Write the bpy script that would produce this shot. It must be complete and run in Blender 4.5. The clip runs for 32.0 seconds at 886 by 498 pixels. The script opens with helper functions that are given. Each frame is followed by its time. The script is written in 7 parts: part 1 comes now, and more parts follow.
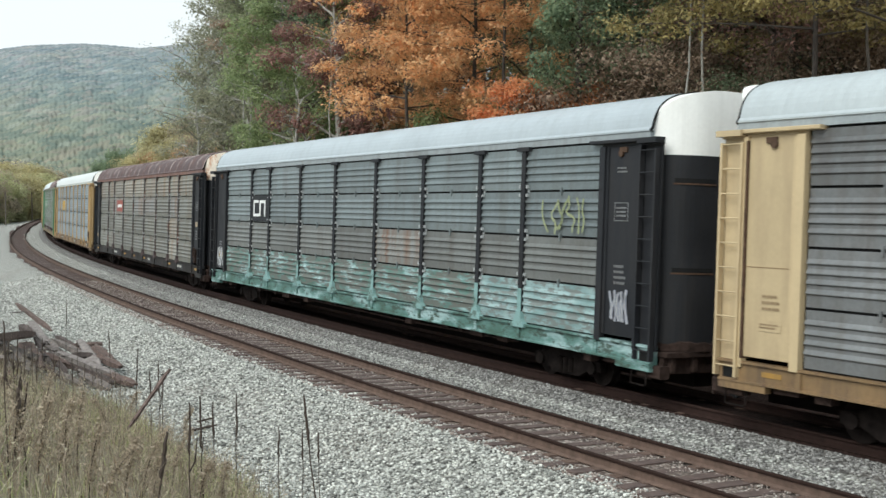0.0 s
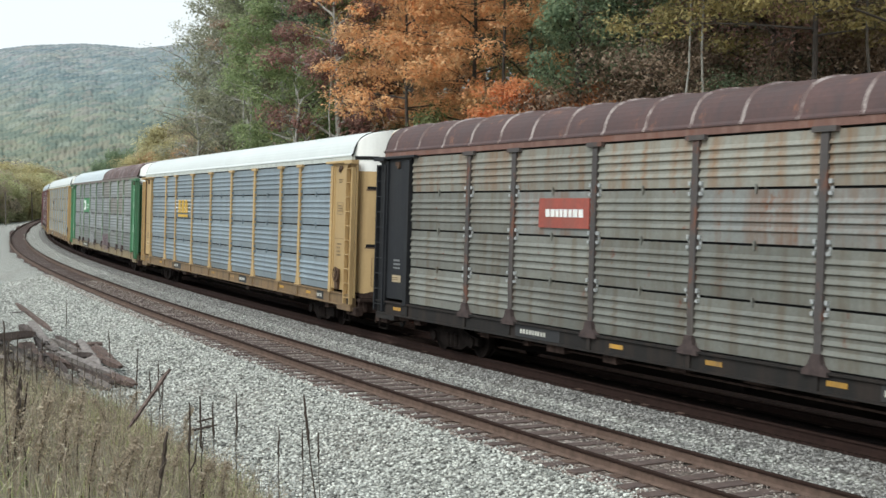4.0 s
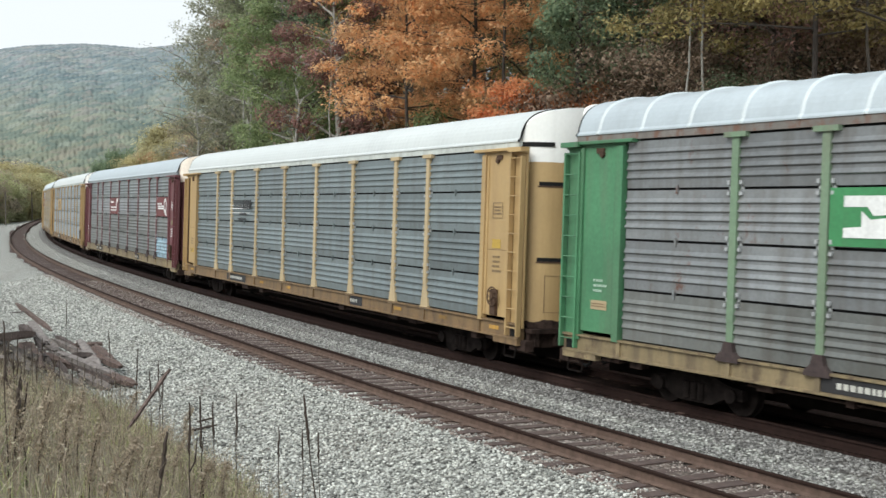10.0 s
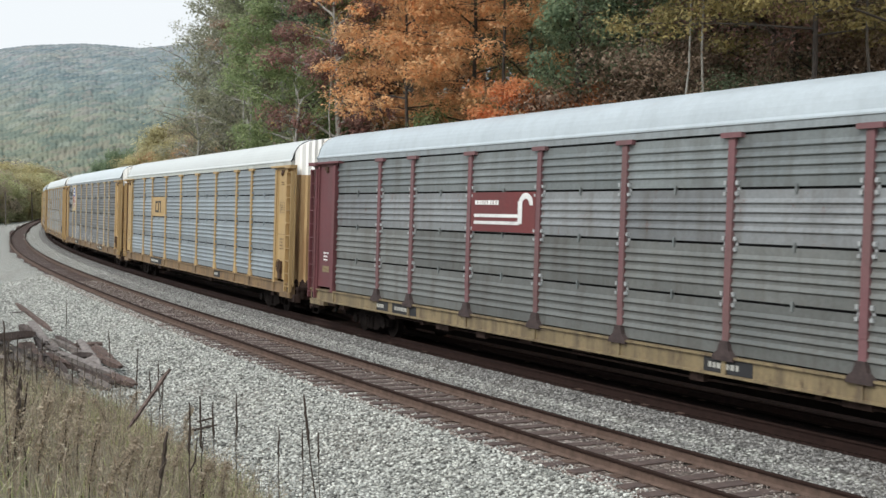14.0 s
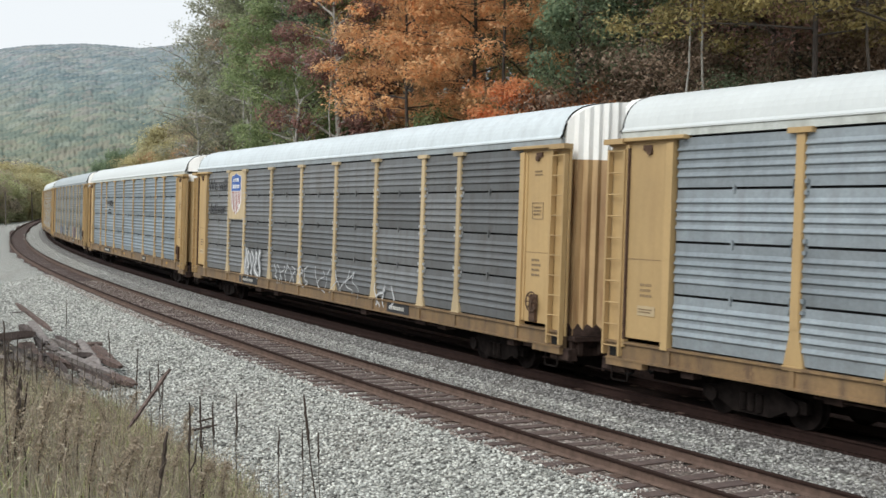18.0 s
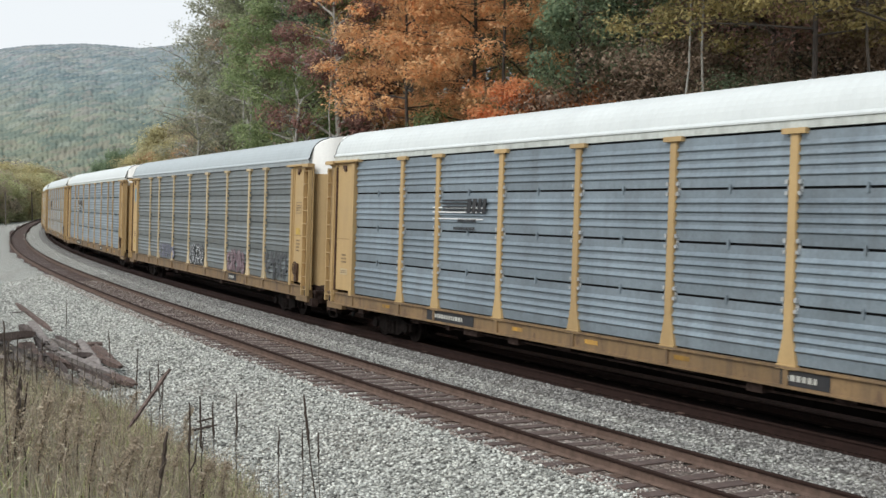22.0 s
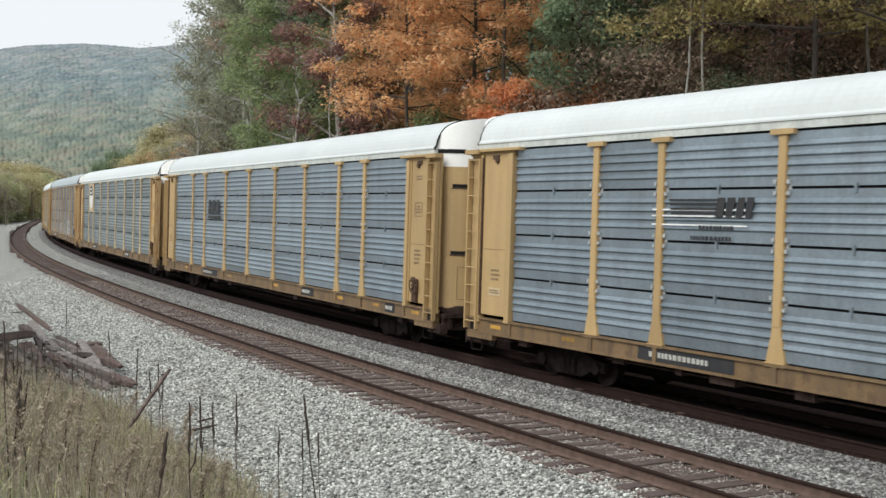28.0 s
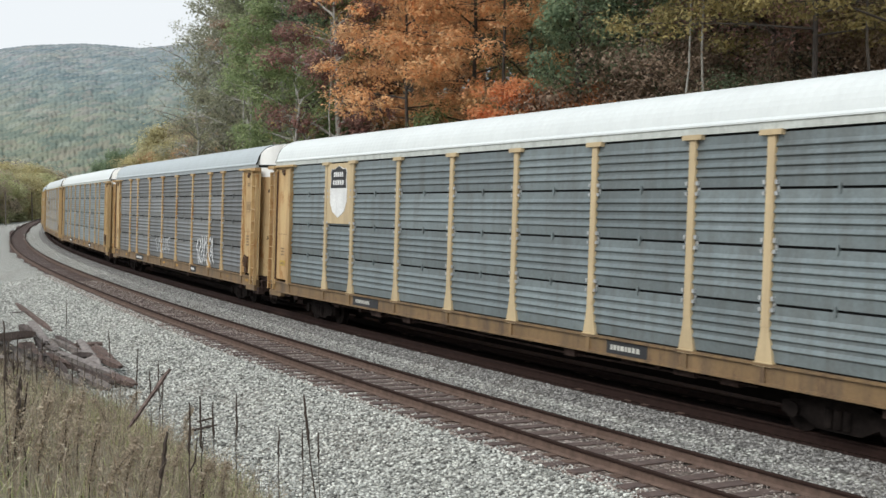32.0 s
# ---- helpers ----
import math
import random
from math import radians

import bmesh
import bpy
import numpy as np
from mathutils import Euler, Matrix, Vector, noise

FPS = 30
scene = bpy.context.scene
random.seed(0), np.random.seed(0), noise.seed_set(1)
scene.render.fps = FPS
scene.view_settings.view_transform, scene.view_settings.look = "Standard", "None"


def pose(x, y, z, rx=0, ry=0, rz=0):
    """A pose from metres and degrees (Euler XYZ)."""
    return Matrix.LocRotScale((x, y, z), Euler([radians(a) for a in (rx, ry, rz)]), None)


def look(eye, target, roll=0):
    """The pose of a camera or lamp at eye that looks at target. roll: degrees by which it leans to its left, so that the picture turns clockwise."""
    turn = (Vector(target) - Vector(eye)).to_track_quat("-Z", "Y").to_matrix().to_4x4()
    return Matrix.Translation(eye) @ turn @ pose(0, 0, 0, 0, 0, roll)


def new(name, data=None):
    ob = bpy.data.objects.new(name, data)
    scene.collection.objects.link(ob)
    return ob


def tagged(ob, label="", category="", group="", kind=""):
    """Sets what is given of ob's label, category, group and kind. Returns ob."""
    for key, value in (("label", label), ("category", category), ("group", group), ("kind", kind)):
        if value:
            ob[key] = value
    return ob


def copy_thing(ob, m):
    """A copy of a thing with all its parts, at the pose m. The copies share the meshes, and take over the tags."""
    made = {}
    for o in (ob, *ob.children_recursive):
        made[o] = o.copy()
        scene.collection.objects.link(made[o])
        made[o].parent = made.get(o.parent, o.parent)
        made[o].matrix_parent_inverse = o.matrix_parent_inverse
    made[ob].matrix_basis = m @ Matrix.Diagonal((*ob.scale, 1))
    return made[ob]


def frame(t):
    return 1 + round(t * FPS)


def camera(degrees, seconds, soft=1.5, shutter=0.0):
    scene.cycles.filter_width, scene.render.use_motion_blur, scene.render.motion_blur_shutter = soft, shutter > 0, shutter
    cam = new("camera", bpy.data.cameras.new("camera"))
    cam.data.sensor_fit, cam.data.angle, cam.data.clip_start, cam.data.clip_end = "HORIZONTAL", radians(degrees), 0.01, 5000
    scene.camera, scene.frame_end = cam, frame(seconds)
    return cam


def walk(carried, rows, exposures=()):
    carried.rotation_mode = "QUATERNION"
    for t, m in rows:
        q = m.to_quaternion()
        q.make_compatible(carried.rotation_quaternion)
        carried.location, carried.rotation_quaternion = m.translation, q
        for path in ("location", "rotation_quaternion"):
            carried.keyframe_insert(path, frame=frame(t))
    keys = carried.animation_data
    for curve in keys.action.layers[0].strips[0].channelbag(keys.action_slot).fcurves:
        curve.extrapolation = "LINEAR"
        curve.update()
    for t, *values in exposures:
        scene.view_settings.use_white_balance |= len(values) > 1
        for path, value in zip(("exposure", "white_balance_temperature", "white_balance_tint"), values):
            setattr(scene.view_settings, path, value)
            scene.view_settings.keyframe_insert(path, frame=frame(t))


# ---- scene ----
# ---- camera: stands still on a weedy bank beside a double track ----
CAM_H = 3.80
cam = camera(43.59, 32.0, soft=1.5, shutter=0.12)
CAM_POSE = look((0, 0, CAM_H), (0, 100, CAM_H - 100 * math.tan(0.04306)), 0.0)
walk(cam, [(0.0, CAM_POSE), (32.0, CAM_POSE)], [(0.0, 0.32, 6250, 4), (7.0, 0.32, 6250, 4), (13.0, 0.22, 6350, 8), (32.0, 0.17, 6350, 8)])

# ---- overcast daylight ----
SUN_EL, SUN_AZ = 44.0, 220.0
world = bpy.data.worlds.new("sky")
scene.world = world
world.use_nodes = True
wn, wl = world.node_tree.nodes, world.node_tree.links
sky = wn.new("ShaderNodeTexSky")
sky.sky_type, sky.sun_disc = "NISHITA", False
sky.sun_elevation, sky.sun_rotation = radians(SUN_EL), radians(SUN_AZ)
sky.air_density, sky.dust_density, sky.ozone_density = 1.0, 3.0, 1.0
cloud_co = wn.new("ShaderNodeTexCoord")
cloud_map = wn.new("ShaderNodeMapping")
cloud_map.inputs["Scale"].default_value = (1.0, 1.0, 3.0)
cloud = wn.new("ShaderNodeTexNoise")
cloud.inputs["Scale"].default_value, cloud.inputs["Detail"].default_value = 2.2, 5
cloud_ramp = wn.new("ShaderNodeValToRGB")
cloud_ramp.color_ramp.elements[0].position, cloud_ramp.color_ramp.elements[1].position = 0.34, 0.56
cloud_ramp.color_ramp.elements[0].color = (5.4, 6.4, 7.4, 1)
cloud_ramp.color_ramp.elements[1].color = (8.2, 8.35, 8.5, 1)
cloud_mix = wn.new("ShaderNodeMixRGB")
cloud_mix.inputs[0].default_value = 0.93
wl.new(cloud_co.outputs["Generated"], cloud_map.inputs[0])
wl.new(cloud_map.outputs[0], cloud.inputs["Vector"])
wl.new(cloud.outputs["Fac"], cloud_ramp.inputs[0])
wl.new(sky.outputs[0], cloud_mix.inputs[1])
wl.new(cloud_ramp.outputs[0], cloud_mix.inputs[2])
wl.new(cloud_mix.outputs[0], wn["Background"].inputs[0])
wn["Background"].inputs[1].default_value = 0.102
sun = new("sun", bpy.data.lights.new("sun", "SUN"))
sun.data.energy, sun.data.angle, sun.data.color = 2.6, radians(40), (1.0, 0.97, 0.93)
_a, _e = radians(SUN_AZ), radians(SUN_EL)
sun.matrix_world = look((0, 0, 60), (-60 * math.sin(_a) * math.cos(_e), -60 * math.cos(_a) * math.cos(_e), 60 - 60 * math.sin(_e)))

# ---- materials ----
def tree_of(name):
    m = bpy.data.materials.new(name)
    m.use_nodes = True
    return m, m.node_tree.nodes, m.node_tree.links, m.node_tree.nodes["Principled BSDF"]


def coords(n, l, scale=(1, 1, 1), space="Object", scatter=True):
    """Object coordinates, shifted for each object by its own random amount."""
    co = n.new("ShaderNodeTexCoord")
    mp = n.new("ShaderNodeMapping")
    mp.inputs["Scale"].default_value = scale
    l.new(co.outputs[space], mp.inputs["Vector"])
    if scatter:
        info = n.new("ShaderNodeObjectInfo")
        mul = n.new("ShaderNodeMath")
        mul.operation = "MULTIPLY"
        mul.inputs[1].default_value = 37.0
        l.new(info.outputs["Random"], mul.inputs[0])
        l.new(mul.outputs[0], mp.inputs["Location"])
    return mp


def noise_tex(n, l, vec, scale, detail=4, rough=0.6):
    t = n.new("ShaderNodeTexNoise")
    t.inputs["Scale"].default_value, t.inputs["Detail"].default_value, t.inputs["Roughness"].default_value = scale, detail, rough
    l.new(vec.outputs[0], t.inputs["Vector"])
    return t


def ramp(n, l, fac, stops):
    r = n.new("ShaderNodeValToRGB")
    els = r.color_ramp.elements
    while len(els) < len(stops):
        els.new(0.5)
    for e, (p, c) in zip(els, stops):
        e.position, e.color = p, (*c, 1)
    l.new(fac, r.inputs[0])
    return r


def mix(n, l, fac, a, b, kind="MIX"):
    m = n.new("ShaderNodeMixRGB")
    m.blend_type = kind
    if isinstance(fac, float):
        m.inputs[0].default_value = fac
    else:
        l.new(fac, m.inputs[0])
    for i, v in ((1, a), (2, b)):
        if isinstance(v, tuple):
            m.inputs[i].default_value = (*v, 1)
        else:
            l.new(v, m.inputs[i])
    return m


def bump(n, l, bsdf, height, strength, distance):
    b = n.new("ShaderNodeBump")
    b.inputs["Strength"].default_value, b.inputs["Distance"].default_value = strength, distance
    l.new(height, b.inputs["Height"])
    l.new(b.outputs[0], bsdf.inputs["Normal"])


def scaled(c, k):
    return tuple(min(1.0, v * k) for v in c)


def paint(name, c, grime=(0.10, 0.08, 0.065), dirt=0.35, rough=0.6, metal=0.0, rust=0.0, rust_c=(0.15, 0.055, 0.03), per_object=0.12, flecks=0.14, patchy=0.18, gloss=0.5):
    """Weathered paint or galvanised sheet: patchy colour, runs of dirt, spots of rust."""
    m, n, l, b = tree_of(name)
    big = noise_tex(n, l, coords(n, l), 0.7, 3)
    fine = noise_tex(n, l, coords(n, l), 14, 4)
    runs = noise_tex(n, l, coords(n, l, (1.8, 1.8, 0.2)), 2.0, 4, 0.55)
    base = ramp(n, l, big.outputs["Fac"], [(0.25, scaled(c, 1 - patchy)), (0.75, scaled(c, 1 + patchy * 0.67))])
    fl = ramp(n, l, fine.outputs["Fac"], [(0.3, (1 - flecks,) * 3), (0.7, (1 + flecks * 0.5,) * 3)])
    col = mix(n, l, 1.0, base.outputs[0], fl.outputs[0], "MULTIPLY")
    rm = ramp(n, l, runs.outputs["Fac"], [(0.45, (0, 0, 0)), (0.75, (dirt, dirt, dirt))])
    col = mix(n, l, rm.outputs[0], col.outputs[0], grime)
    if rust > 0:
        spots = noise_tex(n, l, coords(n, l, (1.6, 1.6, 0.7)), 1.7, 6, 0.75)
        rs = ramp(n, l, spots.outputs["Fac"], [(0.62 - 0.3 * rust, (0, 0, 0)), (0.72 - 0.3 * rust, (0.9, 0.9, 0.9))])
        col = mix(n, l, rs.outputs[0], col.outputs[0], rust_c)
    info = n.new("ShaderNodeObjectInfo")
    rv = ramp(n, l, info.outputs["Random"], [(0.0, (1 - per_object,) * 3), (1.0, (1 + per_object * 0.6,) * 3)])
    col = mix(n, l, 1.0, col.outputs[0], rv.outputs[0], "MULTIPLY")
    l.new(col.outputs[0], b.inputs["Base Color"])
    rr = ramp(n, l, big.outputs["Fac"], [(0.3, (rough - 0.08,) * 3), (0.7, (rough + 0.12,) * 3)])
    l.new(rr.outputs[0], b.inputs["Roughness"])
    b.inputs["Metallic"].default_value = metal
    b.inputs["Specular IOR Level"].default_value = gloss
    bump(n, l, b, fine.outputs["Fac"], 0.15, 0.004)
    return m


def plain(name, c, rough=0.6, metal=0.0, var=0.15, scale=9.0, gloss=0.5):
    m, n, l, b = tree_of(name)
    t = noise_tex(n, l, coords(n, l), scale, 5)
    r = ramp(n, l, t.outputs["Fac"], [(0.3, scaled(c, 1 - var)), (0.7, scaled(c, 1 + var))])
    l.new(r.outputs[0], b.inputs["Base Color"])
    b.inputs["Roughness"].default_value, b.inputs["Metallic"].default_value = rough, metal
    b.inputs["Specular IOR Level"].default_value = gloss
    bump(n, l, b, t.outputs["Fac"], 0.2, 0.01)
    return m


def leafy(name, dark, mid, light, back=0.45):
    """Leaves: each leaf its own shade, some light through them."""
    m, n, l, b = tree_of(name)
    geo = n.new("ShaderNodeNewGeometry")
    r = ramp(n, l, geo.outputs["Random Per Island"], [(0.0, dark), (0.5, mid), (1.0, light)])
    patch = noise_tex(n, l, coords(n, l, scatter=False), 0.7, 3)
    pr = ramp(n, l, patch.outputs["Fac"], [(0.3, (0.7, 0.7, 0.7)), (0.7, (1.2, 1.15, 1.1))])
    col = mix(n, l, 1.0, r.outputs[0], pr.outputs[0], "MULTIPLY")
    l.new(col.outputs[0], b.inputs["Base Color"])
    b.inputs["Roughness"].default_value = 0.7
    b.inputs["Specular IOR Level"].default_value = 0.2
    tr = n.new("ShaderNodeBsdfTranslucent")
    l.new(col.outputs[0], tr.inputs[0])
    ms = n.new("ShaderNodeMixShader")
    ms.inputs[0].default_value = back
    l.new(b.outputs[0], ms.inputs[1])
    l.new(tr.outputs[0], ms.inputs[2])
    l.new(ms.outputs[0], n["Material Output"].inputs[0])
    return m


def gravel_mat(name, tones, scale=17.0, bump_d=0.03, stain=(0.2, 0.16, 0.13), stain_amt=0.25, gloss=0.3):
    """Crushed stone: cells with a tone each, their rims darkened as painted shade between stones."""
    m, n, l, b = tree_of(name)
    mp = coords(n, l, scatter=False)
    v = n.new("ShaderNodeTexVoronoi")
    v.inputs["Scale"].default_value = scale
    l.new(mp.outputs[0], v.inputs["Vector"])
    sep = n.new("ShaderNodeSeparateColor")
    l.new(v.outputs["Color"], sep.inputs[0])
    r = ramp(n, l, sep.outputs[0], [(i / (len(tones) - 1), t) for i, t in enumerate(tones)])
    # Rims multiplied darker: shade of the gaps is put into the colour.
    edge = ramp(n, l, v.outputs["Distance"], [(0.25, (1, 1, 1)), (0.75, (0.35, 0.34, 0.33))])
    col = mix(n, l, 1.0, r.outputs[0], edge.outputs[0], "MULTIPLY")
    big = noise_tex(n, l, mp, 0.35, 4)
    bs = ramp(n, l, big.outputs["Fac"], [(0.45, (0, 0, 0)), (0.75, (stain_amt,) * 3)])
    col = mix(n, l, bs.outputs[0], col.outputs[0], stain)
    l.new(col.outputs[0], b.inputs["Base Color"])
    b.inputs["Roughness"].default_value = 0.85
    b.inputs["Specular IOR Level"].default_value = gloss
    inv = n.new("ShaderNodeMath")
    inv.operation = "SUBTRACT"
    inv.inputs[0].default_value = 1.0
    l.new(v.outputs["Distance"], inv.inputs[1])
    bump(n, l, b, inv.outputs[0], 0.9, bump_d)
    return m


def island_mat(name, tones, rough=0.85):
    m, n, l, b = tree_of(name)
    geo = n.new("ShaderNodeNewGeometry")
    r = ramp(n, l, geo.outputs["Random Per Island"], [(i / (len(tones) - 1), t) for i, t in enumerate(tones)])
    t = noise_tex(n, l, coords(n, l, scatter=False), 22, 3)
    f = ramp(n, l, t.outputs["Fac"], [(0.3, (0.8, 0.8, 0.8)), (0.7, (1.12, 1.12, 1.12))])
    col = mix(n, l, 1.0, r.outputs[0], f.outputs[0], "MULTIPLY")
    l.new(col.outputs[0], b.inputs["Base Color"])
    b.inputs["Roughness"].default_value = rough
    return m


def blotch_mat(name, tones, scales=(0.5, 6.0), rough=0.9, bump_d=0.05):
    m, n, l, b = tree_of(name)
    mp = coords(n, l, scatter=False)
    a = noise_tex(n, l, mp, scales[0], 5)
    c = noise_tex(n, l, mp, scales[1], 6, 0.7)
    r = ramp(n, l, a.outputs["Fac"], [(0.25 + 0.5 * i / (len(tones) - 1), t) for i, t in enumerate(tones)])
    f = ramp(n, l, c.outputs["Fac"], [(0.3, (0.6, 0.6, 0.6)), (0.7, (1.3, 1.28, 1.25))])
    col = mix(n, l, 1.0, r.outputs[0], f.outputs[0], "MULTIPLY")
    l.new(col.outputs[0], b.inputs["Base Color"])
    b.inputs["Roughness"].default_value = rough
    bump(n, l, b, c.outputs["Fac"], 0.8, bump_d)
    return m


STONE_TONES = [(0.071, 0.07, 0.064), (0.243, 0.245, 0.224), (0.395, 0.40, 0.366), (0.515, 0.52, 0.477), (0.745, 0.745, 0.69)]
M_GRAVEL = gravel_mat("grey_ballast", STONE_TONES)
M_STONES = island_mat("loose_ballast", STONE_TONES)
DULL_TONES = [(0.06, 0.056, 0.053), (0.14, 0.135, 0.128), (0.21, 0.203, 0.192), (0.28, 0.273, 0.257), (0.41, 0.40, 0.38)]
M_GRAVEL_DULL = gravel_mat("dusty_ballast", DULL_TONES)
M_STONES_DULL = island_mat("dusty_stones", DULL_TONES)
RUSTY_TONES = [(0.10, 0.077, 0.066), (0.20, 0.16, 0.138), (0.30, 0.25, 0.22), (0.50, 0.45, 0.405)]
M_RUSTY = gravel_mat("rust_stained_ballast", RUSTY_TONES, stain=(0.08, 0.055, 0.045), stain_amt=0.5)
# Brown ballast beside and beyond the train, its shade put into the colour.
M_SHADE_BROWN = gravel_mat("shade_brown_ballast", [(0.03, 0.017, 0.014), (0.05, 0.029, 0.025), (0.08, 0.047, 0.04)], stain=(0.03, 0.017, 0.014), stain_amt=0.6, gloss=0.1)
M_RUSTY_STONES = island_mat("rusty_stones", RUSTY_TONES)
M_RAIL = plain("rusted_rail", (0.112, 0.076, 0.06), 0.85, 0.0, 0.3, 6, 0.2)
M_RAIL_TOP = plain("dark_rail_head", (0.028, 0.017, 0.014), 0.9, 0.0, 0.2, 4, 0.08)
# Darker copies of rail and tie, coloured for the shade under the train.
M_FAR_RAIL = plain("shade_dark_rail", (0.030, 0.017, 0.014), 0.8, 0.0, 0.25, 6, 0.15)
M_TIE_DARK = plain("shade_dark_tie", (0.03, 0.018, 0.015), 0.9, 0, 0.4, 7, 0.1)
M_TIE = plain("weathered_tie", (0.085, 0.058, 0.05), 0.9, 0, 0.4, 7)
# Near-black bed: the deep shade under the cars is in the colour.
M_SHADE_BLACK = gravel_mat("shade_black_ballast", [(0.012, 0.008, 0.007), (0.026, 0.016, 0.013), (0.045, 0.028, 0.023)], stain=(0.02, 0.012, 0.01), gloss=0.08)
M_LITTER = blotch_mat("leaf_litter", [(0.10, 0.075, 0.05), (0.18, 0.125, 0.08), (0.23, 0.165, 0.10)], (0.3, 5.0))
M_BANK = blotch_mat("dry_grass_soil", [(0.16, 0.135, 0.09), (0.25, 0.22, 0.15), (0.33, 0.295, 0.21)], (0.6, 9.0))
M_BARK = plain("bark", (0.11, 0.095, 0.08), 0.95, 0, 0.4, 5)
M_PALE_BARK = plain("pale_bark", (0.30, 0.29, 0.26), 0.9, 0, 0.35, 4)
M_DARK_BARK = plain("dark_bark", (0.06, 0.05, 0.043), 0.95, 0, 0.4, 5)

# ---- mesh builders ----
class Shape:
    """Collects vertices and faces of one mesh."""

    def __init__(self):
        self.v, self.f, self.mi = [], [], []

    def add(self, verts, faces, mi=0):
        o = len(self.v)
        self.v += [tuple(p) for p in verts]
        self.f += [tuple(i + o for i in f) for f in faces]
        self.mi += [mi] * len(faces)
        return self

    def box(self, x0, x1, y0, y1, z0, z1, mi=0, bevel=0.0):
        if bevel:
            pr = [(y0 + bevel, z0), (y1 - bevel, z0), (y1, z0 + bevel), (y1, z1 - bevel), (y1 - bevel, z1), (y0 + bevel, z1), (y0, z1 - bevel), (y0, z0 + bevel)]
            return self.prism(pr, x0, x1, mi)
        v = [(x, y, z) for x in (x0, x1) for y in (y0, y1) for z in (z0, z1)]
        return self.add(v, [(0, 1, 3, 2), (4, 6, 7, 5), (0, 4, 5, 1), (2, 3, 7, 6), (0, 2, 6, 4), (1, 5, 7, 3)], mi)

    def prism(self, pr, x0, x1, mi=0, caps=True, closed=True):
        """A profile of (y, z), anticlockwise as seen from +x, drawn out along x."""
        k = len(pr)
        v = [(x0, y, z) for y, z in pr] + [(x1, y, z) for y, z in pr]
        last = k if closed else k - 1
        f = [(i, i + k, (i + 1) % k + k, (i + 1) % k)[::-1] for i in range(last)]
        if caps and closed:
            f += [tuple(range(k))[::-1], tuple(range(k, 2 * k))]
        return self.add(v, f, mi)

    def tube(self, pts, radii, sides=6, mi=0):
        """A tapered tube along points."""
        rings = []
        for i, p in enumerate(pts):
            p = Vector(p)
            d = (Vector(pts[min(i + 1, len(pts) - 1)]) - Vector(pts[max(i - 1, 0)])).normalized()
            a = d.cross(Vector((0.31, 0.87, 0.39)))
            a = a.normalized() if a.length > 1e-4 else Vector((1, 0, 0))
            b = d.cross(a)
            rings.append([p + (a * math.cos(2 * math.pi * k / sides) + b * math.sin(2 * math.pi * k / sides)) * radii[i] for k in range(sides)])
        v = [q for r in rings for q in r]
        f = []
        for i in range(len(pts) - 1):
            for k in range(sides):
                k2 = (k + 1) % sides
                f.append((i * sides + k, i * sides + k2, (i + 1) * sides + k2, (i + 1) * sides + k))
        f += [tuple(range(sides))[::-1], tuple(range((len(pts) - 1) * sides, len(pts) * sides))]
        return self.add(v, f, mi)

    def disc(self, c, axis_r, y0, y1, sides=20, mi=0):
        """A drum about the y axis."""
        cx, cz = c
        v = [(cx + axis_r * math.cos(2 * math.pi * k / sides), y, cz + axis_r * math.sin(2 * math.pi * k / sides)) for y in (y0, y1) for k in range(sides)]
        f = [(k, (k + 1) % sides, (k + 1) % sides + sides, k + sides) for k in range(sides)]
        f += [tuple(range(sides))[::-1], tuple(range(sides, 2 * sides))]
        return self.add(v, f, mi)

    def mesh(self, name, mats=(), smooth=False):
        me = bpy.data.meshes.new(name)
        me.from_pydata(self.v, [], self.f)
        for m in mats:
            me.materials.append(m)
        if any(self.mi):
            me.polygons.foreach_set("material_index", self.mi)
        if smooth:
            me.shade_smooth()
        return me


def quads_mesh(name, verts, mat, per=4):
    """A mesh of loose faces of `per` corners each, from an array (n, per, 3)."""
    verts = np.asarray(verts, dtype=np.float32)
    k = verts.shape[0]
    me = bpy.data.meshes.new(name)
    me.vertices.add(k * per)
    me.vertices.foreach_set("co", verts.reshape(-1))
    me.loops.add(k * per)
    me.loops.foreach_set("vertex_index", np.arange(k * per, dtype=np.int32))
    me.polygons.add(k)
    me.polygons.foreach_set("loop_start", np.arange(0, k * per, per, dtype=np.int32))
    me.update(calc_edges=True)
    me.materials.append(mat)
    return me


def part(name, me, material, parent, label="", m=None):
    """One mesh object under a thing or part, with a material of its own."""
    ob = new(name, me)
    if material is not None:
        if not me.materials:
            me.materials.append(material)
        if me.materials[0] is not material:
            ob.material_slots[0].link = "OBJECT"
            ob.material_slots[0].material = material
    if parent is not None:
        ob.parent = parent
    if m is not None:
        ob.matrix_basis = m
    if label:
        tagged(ob, label)
    return ob


# ---- the track line: one curve for both tracks ----
SP, CANT, GRADE = 4.15, 0.038, -0.00025
KNOT_S = [-420, -60, -30, 0, 30, 60, 90, 120, 160, 220, 640]
KNOT_K = [-0.0008, -0.0015, -0.00298, -0.00288, -0.00121, -0.00157, -0.00133, -0.00075, -0.00049, -0.00043, -0.0007]
LINE_S = np.arange(-420, 641, 1.0)
_k = np.interp(LINE_S, KNOT_S, KNOT_K)
_th = np.concatenate([[0], np.cumsum((_k[1:] + _k[:-1]) / 2)])
LINE_TH = _th - _th[420] + 2.10484
_dx, _dy = np.cos(LINE_TH), np.sin(LINE_TH)
LINE_X = np.concatenate([[0], np.cumsum((_dx[1:] + _dx[:-1]) / 2)])
